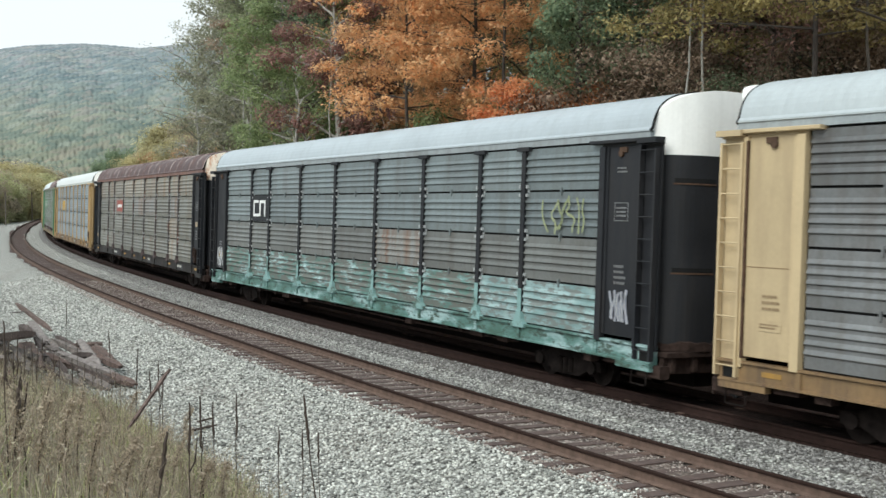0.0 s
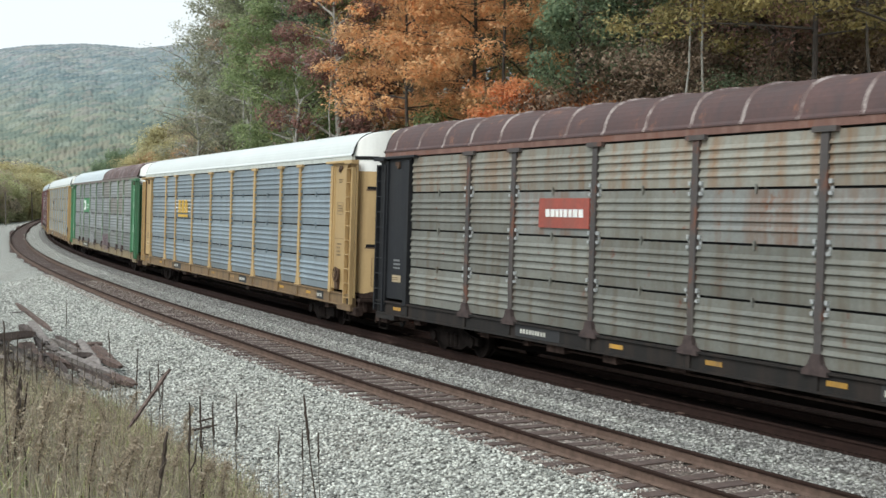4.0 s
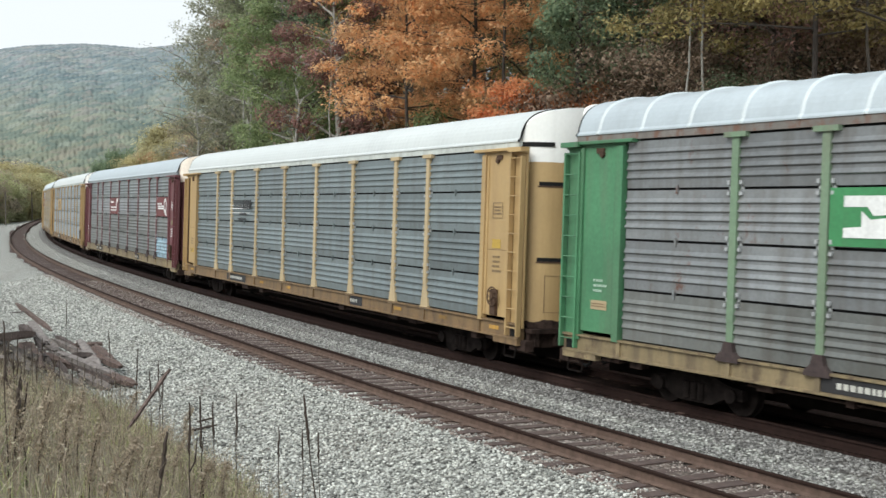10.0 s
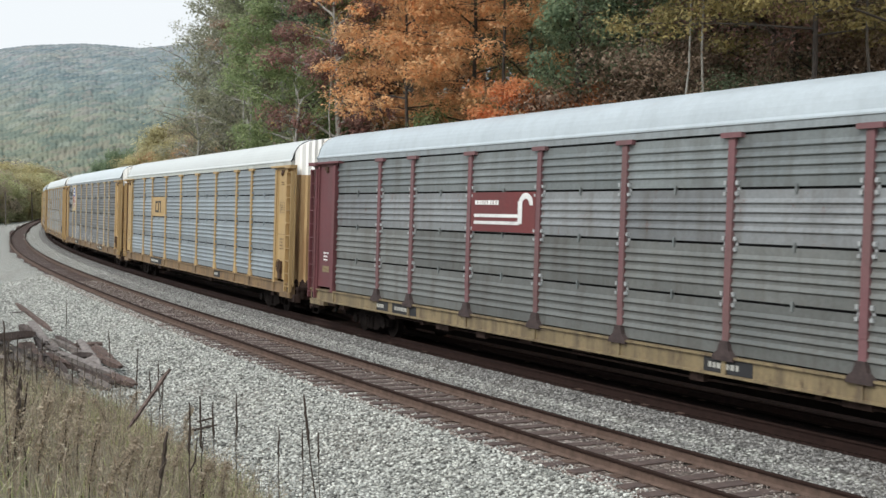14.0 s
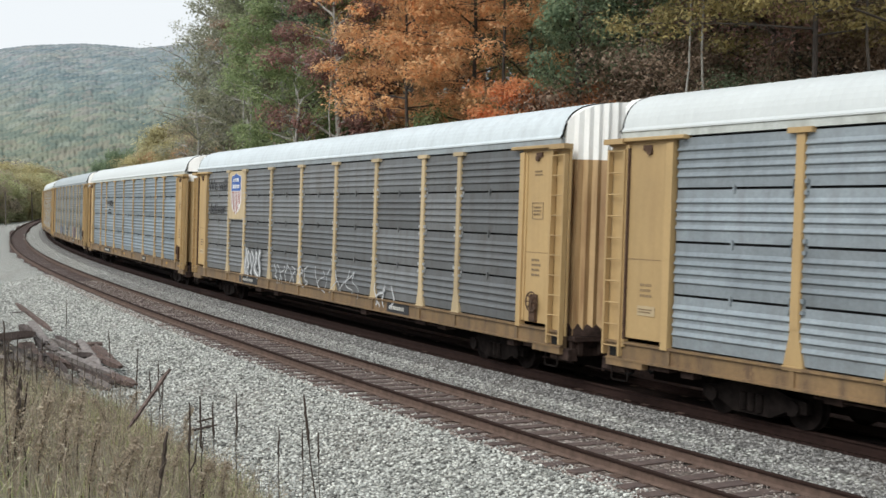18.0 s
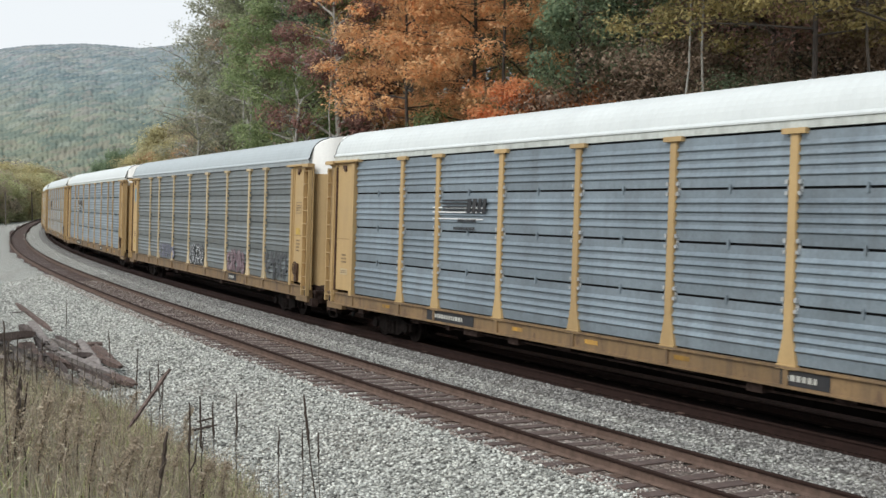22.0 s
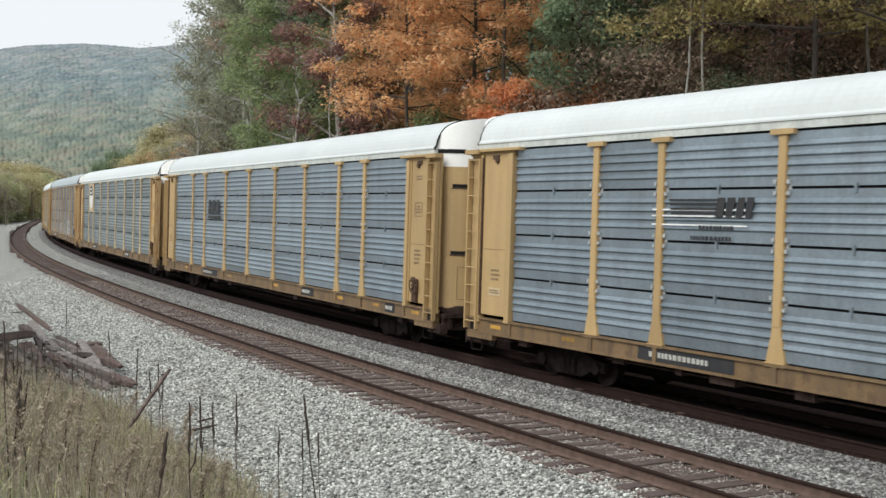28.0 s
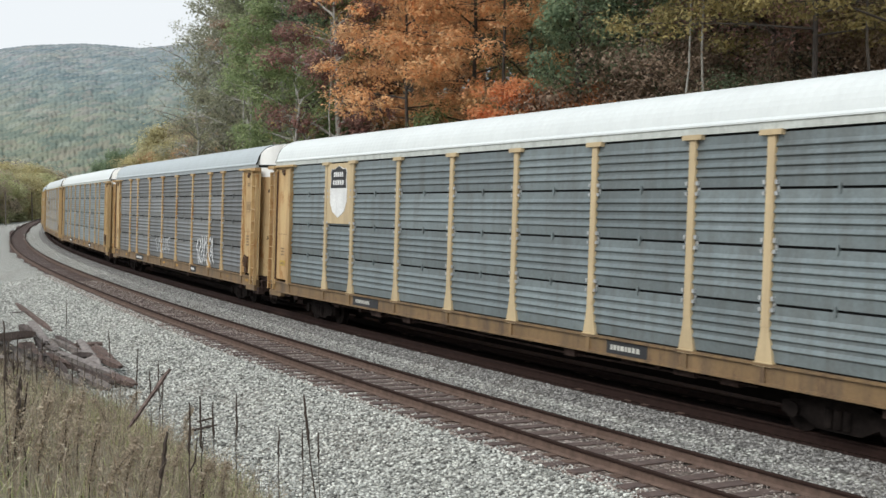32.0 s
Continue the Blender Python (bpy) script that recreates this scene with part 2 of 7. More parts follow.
LINE_Y = np.concatenate([[0], np.cumsum((_dy[1:] + _dy[:-1]) / 2)])
LINE_X, LINE_Y = LINE_X - LINE_X[420] + 0.827, LINE_Y - LINE_Y[420] + 20.131


def lift(s, off):
    """Small rise of the near track against the even grade."""
    return np.interp(s, [12, 25, 60], [0.036, 0.0, -0.03]) if off > -1.6 else 0.0 * np.asarray(s, float)


def on_line(s, off=0.0):
    """x, y and heading at s along the near track, off metres towards the camera's side."""
    x, y, th = np.interp(s, LINE_S, LINE_X), np.interp(s, LINE_S, LINE_Y), np.interp(s, LINE_S, LINE_TH)
    return x - off * np.sin(th), y + off * np.cos(th), th


def line_coords(x, y):
    """s and offset of places in plan, from the nearest metre of the line."""
    x, y = np.asarray(x, float).ravel(), np.asarray(y, float).ravel()
    s, o = np.empty(x.size), np.empty(x.size)
    for a in range(0, x.size, 4000):
        dx, dy = x[a:a + 4000, None] - LINE_X[None, :], y[a:a + 4000, None] - LINE_Y[None, :]
        i = np.argmin(dx * dx + dy * dy, axis=1)
        r = np.arange(i.size)
        ex, ey, th = dx[r, i], dy[r, i], LINE_TH[i]
        s[a:a + 4000] = LINE_S[i] + ex * np.cos(th) + ey * np.sin(th)
        o[a:a + 4000] = -ex * np.sin(th) + ey * np.cos(th)
        far = (i == 0) | (i == LINE_S.size - 1)
        o[a:a + 4000][far] = np.sign(o[a:a + 4000][far]) * np.hypot(ex, ey)[far]
    return s, o


def wob(x, y, size, seed=0.0):
    """Cheap smooth unevenness from a few sines."""
    a = np.sin(x / size * 2.1 + seed) * np.cos(y / size * 1.7 - seed * 1.3)
    b = np.sin((x + y) / size * 3.7 + seed * 2.1) * 0.5 + np.cos((x - 1.6 * y) / size * 5.3 + seed) * 0.3
    return (a + b) / 1.8


def ground_z(x, y):
    """Height of the ground by its distance from the tracks: ballast, bank, wooded hillside."""
    x, y = np.asarray(x, float), np.asarray(y, float)
    shp = x.shape
    s, o = line_coords(x, y)
    xr, yr = x.ravel(), y.ravel()
    prof_o = [-400, -120, -45, -22, -13, -9.5, -7.6, -6.0, -3.1, -2.95, -2.6, -2.3, -2.02, -1.3, -1.0, -0.9, 0.9, 1.0, 1.4, 1.65, 2.1, 3.2, 4.6, 6.0, 8.5, 10.8, 14, 40, 400]
    prof_z = [95, 34, 15, 6.0, 1.6, -0.75, -0.32, -0.26, -0.25, -0.118, -0.122, -0.16, -0.25, -0.21, -0.20, -0.27, -0.27, -0.15, -0.142, -0.16, -0.25, -0.55, -0.62, -0.25, 0.95, 2.15, 2.3, 1.5, -2]
    z = np.interp(o, prof_o, prof_z)
    far = np.interp(s, [22, 60], [0, 1])
    flat = np.interp(o, [4.6, 9, 60, 400], [-0.62, -0.7, -2.5, -6])
    z = np.where(o > 4.6, z * (1 - far) + flat * far, z)
    rough_amt = np.interp(np.where(o > 0, o - 4.6, -o - 8), [0, 3, 30], [0.0, 0.12, 0.8])
    z = z + rough_amt * wob(xr, yr, 6.0) + 0.03 * wob(xr, yr, 1.1, 2.0) * (np.abs(o + 2) > 3.6)
    return (z + GRADE * np.clip(s, -400, 400)).reshape(shp)


def grass_edge(s):
    """Offset past which the bank is grassed; bare gravel round the heap of timber."""
    return 5.2 + 1.6 * np.clip(np.asarray(s, float) - 5.6, 0, 8)

# ---- ground: one sheet out to the horizon ----
def build_ground():
    ang = np.concatenate([np.linspace(-180, -40, 36, endpoint=False), np.linspace(-40, 40, 260), np.linspace(40, 180, 36)[1:-1]])
    ang = np.radians(ang)
    rad = np.concatenate([[0.6], np.geomspace(2.0, 60, 190), np.geomspace(61.5, 500, 120), np.geomspace(520, 4200, 30)])
    A, R = np.meshgrid(ang, rad, indexing="ij")
    X, Y = R * np.sin(A), R * np.cos(A)
    Z = ground_z(X, Y)
    s, o = line_coords(X, Y)
    s, o = s.reshape(X.shape), o.reshape(X.shape)
    Z = np.where(R > 900, Z * np.interp(R, [900, 2500], [1, 0.2]), Z)
    na, nr = X.shape
    idx = np.arange(na * nr).reshape(na, nr)
    a, b = idx, np.roll(idx, -1, axis=0)
    f = np.stack([a[:, :-1], b[:, :-1], b[:, 1:], a[:, 1:]], -1).reshape(-1, 4)[:, ::-1]
    me = bpy.data.meshes.new("ground")
    v = np.stack([X, Y, Z], -1).reshape(-1, 3)
    me.from_pydata(v.tolist(), [], [tuple(q) for q in f.tolist()] + [tuple(idx[:, 0].tolist())])
    for m in (M_GRAVEL, M_BANK, M_LITTER, M_SHADE_BROWN):
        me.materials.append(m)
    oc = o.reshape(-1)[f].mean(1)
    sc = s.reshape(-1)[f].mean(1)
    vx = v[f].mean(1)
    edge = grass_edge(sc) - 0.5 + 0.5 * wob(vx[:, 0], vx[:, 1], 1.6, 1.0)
    # Index 3: strip on the train's far side, darkened in colour as shade.
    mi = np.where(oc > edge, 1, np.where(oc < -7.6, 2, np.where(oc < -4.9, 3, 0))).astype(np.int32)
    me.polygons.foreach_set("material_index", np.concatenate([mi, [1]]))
    me.shade_smooth()
    return tagged(new("ground", me), "pale grey crushed-stone ballast, weedy bank and leaf-covered hillside", "ground", kind="structure")


def strip(name, s_list, prof, mat, kind_label, z_fn=None):
    """A profile of (offset, z) drawn along the track line."""
    s = np.asarray(s_list, float)
    k = len(prof)
    V = []
    for off, z in prof:
        x, y, _ = on_line(s, off)
        V.append(np.stack([x, y, z + GRADE * s + lift(s, off)], -1))
    V = np.stack(V, 1).reshape(-1, 3)
    f = []
    for i in range(len(s) - 1):
        for j in range(k - 1):
            f.append((i * k + j, i * k + j + 1, (i + 1) * k + j + 1, (i + 1) * k + j))
    me = bpy.data.meshes.new(name)
    me.from_pydata(V.tolist(), [], f)
    me.materials.append(mat)
    me.shade_smooth()
    return me


def rail_mesh(off, zc, side_mat, top_mat):
    """A rail with foot, web and head, drawn along the line."""
    pr = [(-0.07, -0.18), (0.07, -0.18), (0.07, -0.165), (0.012, -0.145), (0.010, -0.05), (0.036, -0.036), (0.037, -0.008), (0.025, 0.0), (-0.025, 0.0), (-0.037, -0.008), (-0.036, -0.036), (-0.010, -0.05), (-0.012, -0.145), (-0.07, -0.165)]
    s = np.concatenate([np.arange(-400, -40, 8.0), np.arange(-40, 240, 2.0), np.arange(240, 621, 10.0)])
    k = len(pr)
    V = []
    for a, z in pr:
        x, y, _ = on_line(s, off + a)
        V.append(np.stack([x, y, z + zc + GRADE * s + lift(s, off)], -1))
    V = np.stack(V, 1).reshape(-1, 3)
    f, mi = [], []
    for i in range(len(s) - 1):
        for j in range(k):
            j2 = (j + 1) % k
            f.append((i * k + j, i * k + j2, (i + 1) * k + j2, (i + 1) * k + j))
            mi.append(1 if j in (4, 5, 6, 7, 8, 9, 10) else 0)
    me = bpy.data.meshes.new("rail")
    me.from_pydata(V.tolist(), [], f)
    me.materials.append(side_mat)
    me.materials.append(top_mat)
    me.polygons.foreach_set("material_index", mi)
    return me


def build_track(name, off, label, n_single):
    base = tagged(new(name), label, "railway track", kind="structure")
    t = math.tan(CANT)
    for side in (0.752, -0.752):
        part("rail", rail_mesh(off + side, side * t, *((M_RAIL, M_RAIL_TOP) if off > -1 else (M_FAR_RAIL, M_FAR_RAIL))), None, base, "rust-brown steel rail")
    bed_s = np.concatenate([np.arange(-400, -30, 10.0), np.arange(-30, 240, 2.0), np.arange(240, 621, 12.0)])
    near = off > -1
    w = 0.98 if near else 1.15
    top = -0.203 if near else -0.168
    # The far bed takes the colour that stands for shade under the cars.
    bed = strip("bed", bed_s, [(off + w, w * t - 0.30), (off + w - 0.06, w * t + top - 0.007), (off, top), (off - w + 0.06, -w * t + top - 0.007), (off - w, -w * t - 0.30)], M_RUSTY if near else M_SHADE_BLACK, "")
    part("ballast_bed", bed, None, base, "rust-stained brown ballast" if near else "ballast coloured near-black for the shade under the train")
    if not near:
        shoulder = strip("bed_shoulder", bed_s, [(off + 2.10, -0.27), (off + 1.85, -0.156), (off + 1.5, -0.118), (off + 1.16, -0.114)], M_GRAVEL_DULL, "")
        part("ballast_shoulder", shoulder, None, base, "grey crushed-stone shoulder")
        edge = strip("bed_edge", bed_s, [(off + 1.16, -0.114), (off + 1.02, -0.118), (off + 0.84, -0.16)], M_SHADE_BROWN, "")
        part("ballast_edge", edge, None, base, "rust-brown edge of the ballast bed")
    # ties, some sunk or askew
    ties = []
    for i in range(3):
        sh = Shape()
        h = 0.006 * i
        sh.box(-0.115, 0.115, -1.3, 1.3, -0.34, -0.178 - h, bevel=0.012)
        sh.box(-0.09, 0.09, 0.60, 0.90, -0.178 - h, -0.170, mi=1)
        sh.box(-0.09, 0.09, -0.90, -0.60, -0.178 - h, -0.170, mi=1)
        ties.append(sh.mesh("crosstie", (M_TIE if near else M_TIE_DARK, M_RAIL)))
    rnd = random.Random(7 + int(off))
    rest = Shape()
    s = -390.0
    first = -14.0
    count = 0
    while s < 600:
        x, y, th = on_line(s, off)
        m = Matrix.Translation((x, y, GRADE * s + float(lift(s, off)) - rnd.uniform(0.0, 0.012))) @ Matrix.Rotation(th + rnd.gauss(0, 0.012), 4, "Z") @ Matrix.Rotation(CANT, 4, "X") @ Matrix.Translation((0, rnd.gauss(0, 0.05), 0))
        if s >= first and count < n_single:
            part("crosstie", ties[count % 3], None, base, m=m)
            count += 1
        else:
            v = [m @ Vector(p) for p in ((-0.115, -1.3, -0.34), (0.115, -1.3, -0.34), (0.115, 1.3, -0.34), (-0.115, 1.3, -0.34), (-0.115, -1.3, -0.18), (0.115, -1.3, -0.18), (0.115, 1.3, -0.18), (-0.115, 1.3, -0.18))]
            rest.add(v, [(4, 5, 6, 7), (0, 4, 7, 3), (1, 2, 6, 5), (0, 1, 5, 4), (3, 7, 6, 2)])
        s += 0.52
    ob = part("crossties", rest.mesh("crossties", (M_TIE if near else M_TIE_DARK,)), None, base)
    tagged(ob, kind="stuff")
    return base


def stones(name, n, s_range, o_range, size, mat, dz=0.0, seed=1, label=""):
    """Loose stones, each a small lopsided octahedron, joined."""
    rg = np.random.RandomState(seed)
    s = s_range[0] + (s_range[1] - s_range[0]) * rg.rand(n) ** 1.7
    o = o_range[0] + (o_range[1] - o_range[0]) * rg.rand(n)
    x, y, _ = on_line(s, o)
    z = ground_z(x, y) + dz
    r = size * (0.55 + 0.9 * rg.rand(n))
    d = np.array([(1, 0, 0), (0, 1, 0), (-1, 0, 0), (0, -1, 0), (0, 0, 1), (0, 0, -1)], float)
    q = rg.randn(n, 3, 3)
    q, _ = np.linalg.qr(q)
    ex = 0.65 + 0.6 * rg.rand(n, 6, 1)
    V = np.einsum("nij,kj->nki", q, d) * ex * r[:, None, None] * np.array([1, 1, 0.75])
    V = V + np.stack([x, y, z + r * 0.25], -1)[:, None, :]
    tri = np.array([(0, 1, 4), (1, 2, 4), (2, 3, 4), (3, 0, 4), (1, 0, 5), (2, 1, 5), (3, 2, 5), (0, 3, 5)], np.int32)
    F = (tri[None] + (np.arange(n) * 6)[:, None, None]).reshape(-1, 3)
    me = bpy.data.meshes.new(name)
    me.vertices.add(n * 6)
    me.vertices.foreach_set("co", V.astype(np.float32).reshape(-1))
    me.loops.add(F.size)
    me.loops.foreach_set("vertex_index", F.reshape(-1).astype(np.int32))
    me.polygons.add(len(F))
    me.polygons.foreach_set("loop_start", np.arange(0, F.size, 3, dtype=np.int32))
    me.update(calc_edges=True)
    me.materials.append(mat)
    return tagged(new(name, me), label, "gravel", kind="stuff")


build_ground()
build_track("near_track", 0.0, "empty rusty railway track curving away on ballast", 300)
build_track("far_track", -SP, "railway track under the passing freight train", 220)
stones("loose_gravel", 52000, (-12, 45), (0.86, 5.2), 0.031, M_STONES, seed=1, label="loose grey crushed stone beside the track")
stones("gravel_between_tracks", 21000, (-12, 45), (-3.02, -0.86), 0.028, M_STONES_DULL, seed=2, label="loose grey crushed stone between the tracks")
stones("rusty_gravel", 15000, (-12, 40), (-0.9, 0.9), 0.021, M_RUSTY_STONES, dz=0.083, seed=3, label="rust-stained stones between the rails")
stones("rusty_edge_gravel", 9000, (-12, 45), (0.86, 1.42), 0.024, M_RUSTY_STONES, dz=0.01, seed=4, label="rust-stained stones at the ends of the ties")

# ---- the train: covered two- and three-deck car carriers ----
BAY_A, BAY_B, BAY_W = 2.767, 1.848, 2.816
BAYS = [BAY_A, BAY_B] + [BAY_W] * 5 + [BAY_B, BAY_A]
POST_U = [sum(BAYS) / 2 - sum(BAYS[:i]) for i in range(10)]
ROWS_Z = [4.92, 3.98, 3.03, 2.08, 1.12]
SIDE = 1.47
END_U = 13.41
WHEEL_R = 0.37
TRUCK_U = 10.06


def panel_mesh(width, row):
    """A pressed steel side panel: level ribs, plain foot, thin body."""
    h = ROWS_Z[row] - ROWS_Z[row + 1] - (0.045 if row else 0.058)
    w = width - 0.10
    pr = [(0.0, h)]
    for i in range(4):
        a = h - 0.225 - 0.157 * i
        pr += [(0.0, a + 0.080), (0.038, a + 0.014), (0.038, a + 0.002), (0.0, a - 0.024)]
    pr.append((0.0, 0.0))
    sh = Shape()
    full = [(-0.03, 0.0)] + [(-0.03, h)] + pr
    sh.prism(full[::-1], -w / 2, w / 2)
    return sh.mesh("panel")


def post_mesh(flare):
    """Upright side post with a cap at the eave, bolt clips and a gusset foot."""
    sh = Shape()
    d = 0.05
    if flare:
        v = []
        for z, w in ((1.10, 0.19), (1.14, 0.19), (1.62, 0.095), (4.86, 0.085)):
            v += [(-w, -0.02, z), (-w, d, z), (w, d, z), (w, -0.02, z)]
        f = []
        for i in range(3):
            for k in range(4):
                f.append((i * 4 + k, i * 4 + (k + 1) % 4, i * 4 + 4 + (k + 1) % 4, i * 4 + 4 + k))
        f += [(3, 2, 1, 0), (12, 13, 14, 15)]
        sh.add(v, f)
        sh.box(-0.20, 0.20, -0.02, d + 0.03, 1.05, 1.12)
    else:
        sh.box(-0.075, 0.075, -0.02, d, 1.10, 4.86)
    sh.box(-0.075, 0.075, d, d + 0.012, 1.7, 4.8)
    sh.box(-0.24, 0.24, -0.02, d + 0.045, 4.83, 4.92)
    return sh.mesh("post")


def foot_mesh():
    """Spread gusset at the foot of a straight post."""
    sh = Shape()
    v = []
    for z, w, d in ((1.02, 0.25, 0.11), (1.10, 0.24, 0.11), (1.20, 0.13, 0.10), (1.36, 0.085, 0.092)):
        v += [(-w, -0.02, z), (-w, d, z), (w, d, z), (w, -0.02, z)]
    f = [(i * 4 + k, i * 4 + (k + 1) % 4, i * 4 + 4 + (k + 1) % 4, i * 4 + 4 + k) for i in range(3) for k in range(4)]
    return sh.add(v, f + [(3, 2, 1, 0), (12, 13, 14, 15)]).mesh("post_foot")


def clip_mesh():
    return Shape().prism([(-0.02, -0.13), (0.056, -0.13), (0.056, -0.07), (0.0, -0.07), (0.0, 0.05), (0.056, 0.05), (0.056, 0.12), (-0.02, 0.12)], -0.028, 0.028).mesh("bolt_clip")


def roof_profile(k=1.0):
    half = [(1.49, 5.045), (1.525, 5.05), (1.525, 5.08), (1.475, 5.13), (1.43, 5.30), (1.33, 5.49), (1.15, 5.655), (0.85, 5.775), (0.45, 5.845), (0.0, 5.865)]
    # rounded: the upper points are run through once more
    top = half[3:]
    soft = []
    for i in range(len(top) - 1):
        p = [top[max(i - 1, 0)], top[i], top[i + 1], top[min(i + 2, len(top) - 1)]]
        for f in (0.0, 0.5):
            w = ((-f + 2 * f * f - f ** 3) / 2, (2 - 5 * f * f + 3 * f ** 3) / 2, (f + 4 * f * f - 3 * f ** 3) / 2, (f ** 3 - f * f) / 2)
            soft.append((sum(a * q[0] for a, q in zip(w, p)), sum(a * q[1] for a, q in zip(w, p))))
    half = half[:3] + soft + [half[-1]]
    return half + [(-y, z) for y, z in half[-2::-1]]


ROOF_U = 13.09


def roof_mesh(ribs, u0=-ROOF_U, u1=ROOF_U, mats=()):
    pr = roof_profile()
    sh = Shape()
    k = len(pr)
    if ribs == "fine":
        us = np.arange(u0, u1 - 0.05, 0.11).tolist() + [u1]
    elif ribs == "seams":
        us = []
        u = u0
        while u < u1 - 0.2:
            us += [u, u + 0.04, u + 0.05, u + 0.09]
            u += 1.22
        us.append(u1)
    else:
        us = np.arange(u0, u1, 2.2).tolist() + [u1]
    V, F = [], []
    for i, u in enumerate(us):
        if ribs == "fine":
            g = 0.008 if i % 2 else 0.0
        elif ribs == "seams":
            g = 0.03 if (i % 4) in (1, 2) and i < len(us) - 1 else 0.0
        else:
            g = 0.0
        V += [(u, y * (1 + g * 0.5), 4.9 + (z - 4.9) * (1 + g * 1.2)) for y, z in pr]
    for i in range(len(us) - 1):
        for j in range(k - 1):
            F.append((i * k + j, (i + 1) * k + j, (i + 1) * k + j + 1, i * k + j + 1))
    sh.add(V, [f[::-1] for f in F])
    if ribs == "seams":
        sh.mi = [1 if (i % 4) < 3 and i < len(us) - 2 else 0 for i in range(len(us) - 1) for j in range(k - 1)]
    # thickness: an inner skin and end caps
    inner = [(y * 0.975, z - 0.05) for y, z in pr]
    sh.add([(u, y, z) for u in (u0, u1) for y, z in inner], [(j, j + 1, k + j + 1, k + j)[::-1] for j in range(k - 1)])
    for u, turn in ((u0, 1), (u1, -1)):
        v = [(u, y, z) for y, z in pr] + [(u, y, z) for y, z in inner]
        sh.add(v, [(j, j + 1, k + j + 1, k + j)[::turn] for j in range(k - 1)])
    return sh.mesh("roof", mats)


def seal_mesh():
    """Dark strip round the roof's open end."""
    out, inn = [(y * 1.002, 4.9 + (z - 4.9) * 1.004) for y, z in roof_profile()], [(y * 0.985, z - 0.025) for y, z in roof_profile()]
    k = len(out)
    sh = Shape()
    sh.add([(x, y, z) for x in (-0.01, 0.03) for y, z in out + inn], [])
    F = []
    for j in range(k - 1):
        F += [(j, j + 1, k + j + 1, k + j), (2 * k + j + 1, 2 * k + j, 3 * k + j, 3 * k + j + 1), (j + 1, j, 2 * k + j, 2 * k + j + 1)]
    sh.f, sh.mi = F, [0] * len(F)
    return sh.mesh("roof_seal")


def end_door_mesh(z0, z1, folds, top=False):
    """Curved end door across the car end, bulging outwards (to +x), smooth or folded."""
    n = 28
    pts = []
    for i in range(n + 1):
        a = -1 + 2 * i / n
        y = 1.43 * math.copysign(abs(a) ** 0.72, a)
        x = 0.58 * (1 - abs(y / 1.43) ** 3.6)
        pts.append((x, y))
    if folds:
        # pleats stand off along the curve's own direction
        base = [np.array(p) for p in pts]
        for i in range(n + 1):
            t = base[min(i + 1, n)] - base[max(i - 1, 0)]
            t = t / (np.linalg.norm(t) + 1e-9)
            k = 0.035 if i % 2 else -0.035
            pts[i] = (float(base[i][0] + t[1] * k), float(base[i][1] - t[0] * k))
    half = [(y, z) for y, z in roof_profile() if y >= 0][::-1]
    ys, zs = [y for y, _ in half], [z for _, z in half]
    tops = [min(float(np.interp(abs(y), ys, zs)), 5.86) - 0.02 if top else z1 for _, y in pts]
    m = n + 1
    V = [(x, y, z0) for x, y in pts] + [(x, y, t) for (x, y), t in zip(pts, tops)]
    V += [(x - 0.06 if not top else -0.05, y, z0) for x, y in pts] + [(x - 0.06 if not top else -0.05, y, t) for (x, y), t in zip(pts, tops)]
    F = []
    for i in range(n):
        F += [(i, i + 1, m + i + 1, m + i), (2 * m + i + 1, 2 * m + i, 3 * m + i, 3 * m + i + 1), (m + i, m + i + 1, 3 * m + i + 1, 3 * m + i), (i + 1, i, 2 * m + i, 2 * m + i + 1)]
    for i in (0, n):
        F.append((i, m + i, 3 * m + i, 2 * m + i))
    return Shape().add(V, F).mesh("end_door")


END_BAY = END_U - POST_U[0]


def corner_pieces():
    """Plain sheeted end bay on one side (x runs outwards from the last post): name and mesh of each piece."""
    L = END_BAY
    leaf = Shape().box(0.17, L - 0.55, -0.05, 0.035, 1.18, 4.80, bevel=0.008)
    return [
        ("corner_post", Shape().box(0.0, 0.17, -0.04, 0.10, 1.05, 4.80, bevel=0.01).mesh("corner_post")),
        ("side_door", leaf.mesh("side_door")),
        ("hinge_strip", Shape().box(0.175, 0.25, 0.03, 0.06, 1.2, 4.78).mesh("hinge_strip")),
        ("corner_rail", Shape().box(L - 0.60, L - 0.50, -0.05, 0.085, 1.0, 4.80).mesh("corner_rail")),
        ("end_sheet", Shape().box(L - 0.50, L - 0.02, -0.05, -0.01, 1.0, 4.80).mesh("end_sheet")),
    ]


def header_mesh():
    """Beam over the end bay, stepping out past the last post."""
    sh = Shape()
    L = END_U - POST_U[0]
    sh.box(-0.30, L, -0.05, 0.15, 4.855, 4.925, bevel=0.012)
    sh.box(0.0, L, -0.05, 0.03, 4.79, 4.86)
    sh.box(L - 0.52, L + 0.02, 0.0, 0.19, 4.82, 4.92)
    return sh.mesh("door_header")


def pulley_mesh():
    sh = Shape()
    sh.box(0.58, 0.80, 0.03, 0.07, 4.68, 4.78)
    sh.disc((0.63, 4.66), 0.065, 0.035, 0.085, 12)
    return sh.mesh("door_roller")


def ladder_rail_mesh():
    sh = Shape()
    L = END_U - POST_U[0]
    for x in (L - 0.50, L - 0.06):
        sh.box(x - 0.025, x + 0.025, 0.02, 0.13, 0.82, 4.72)
    return sh.mesh("ladder")


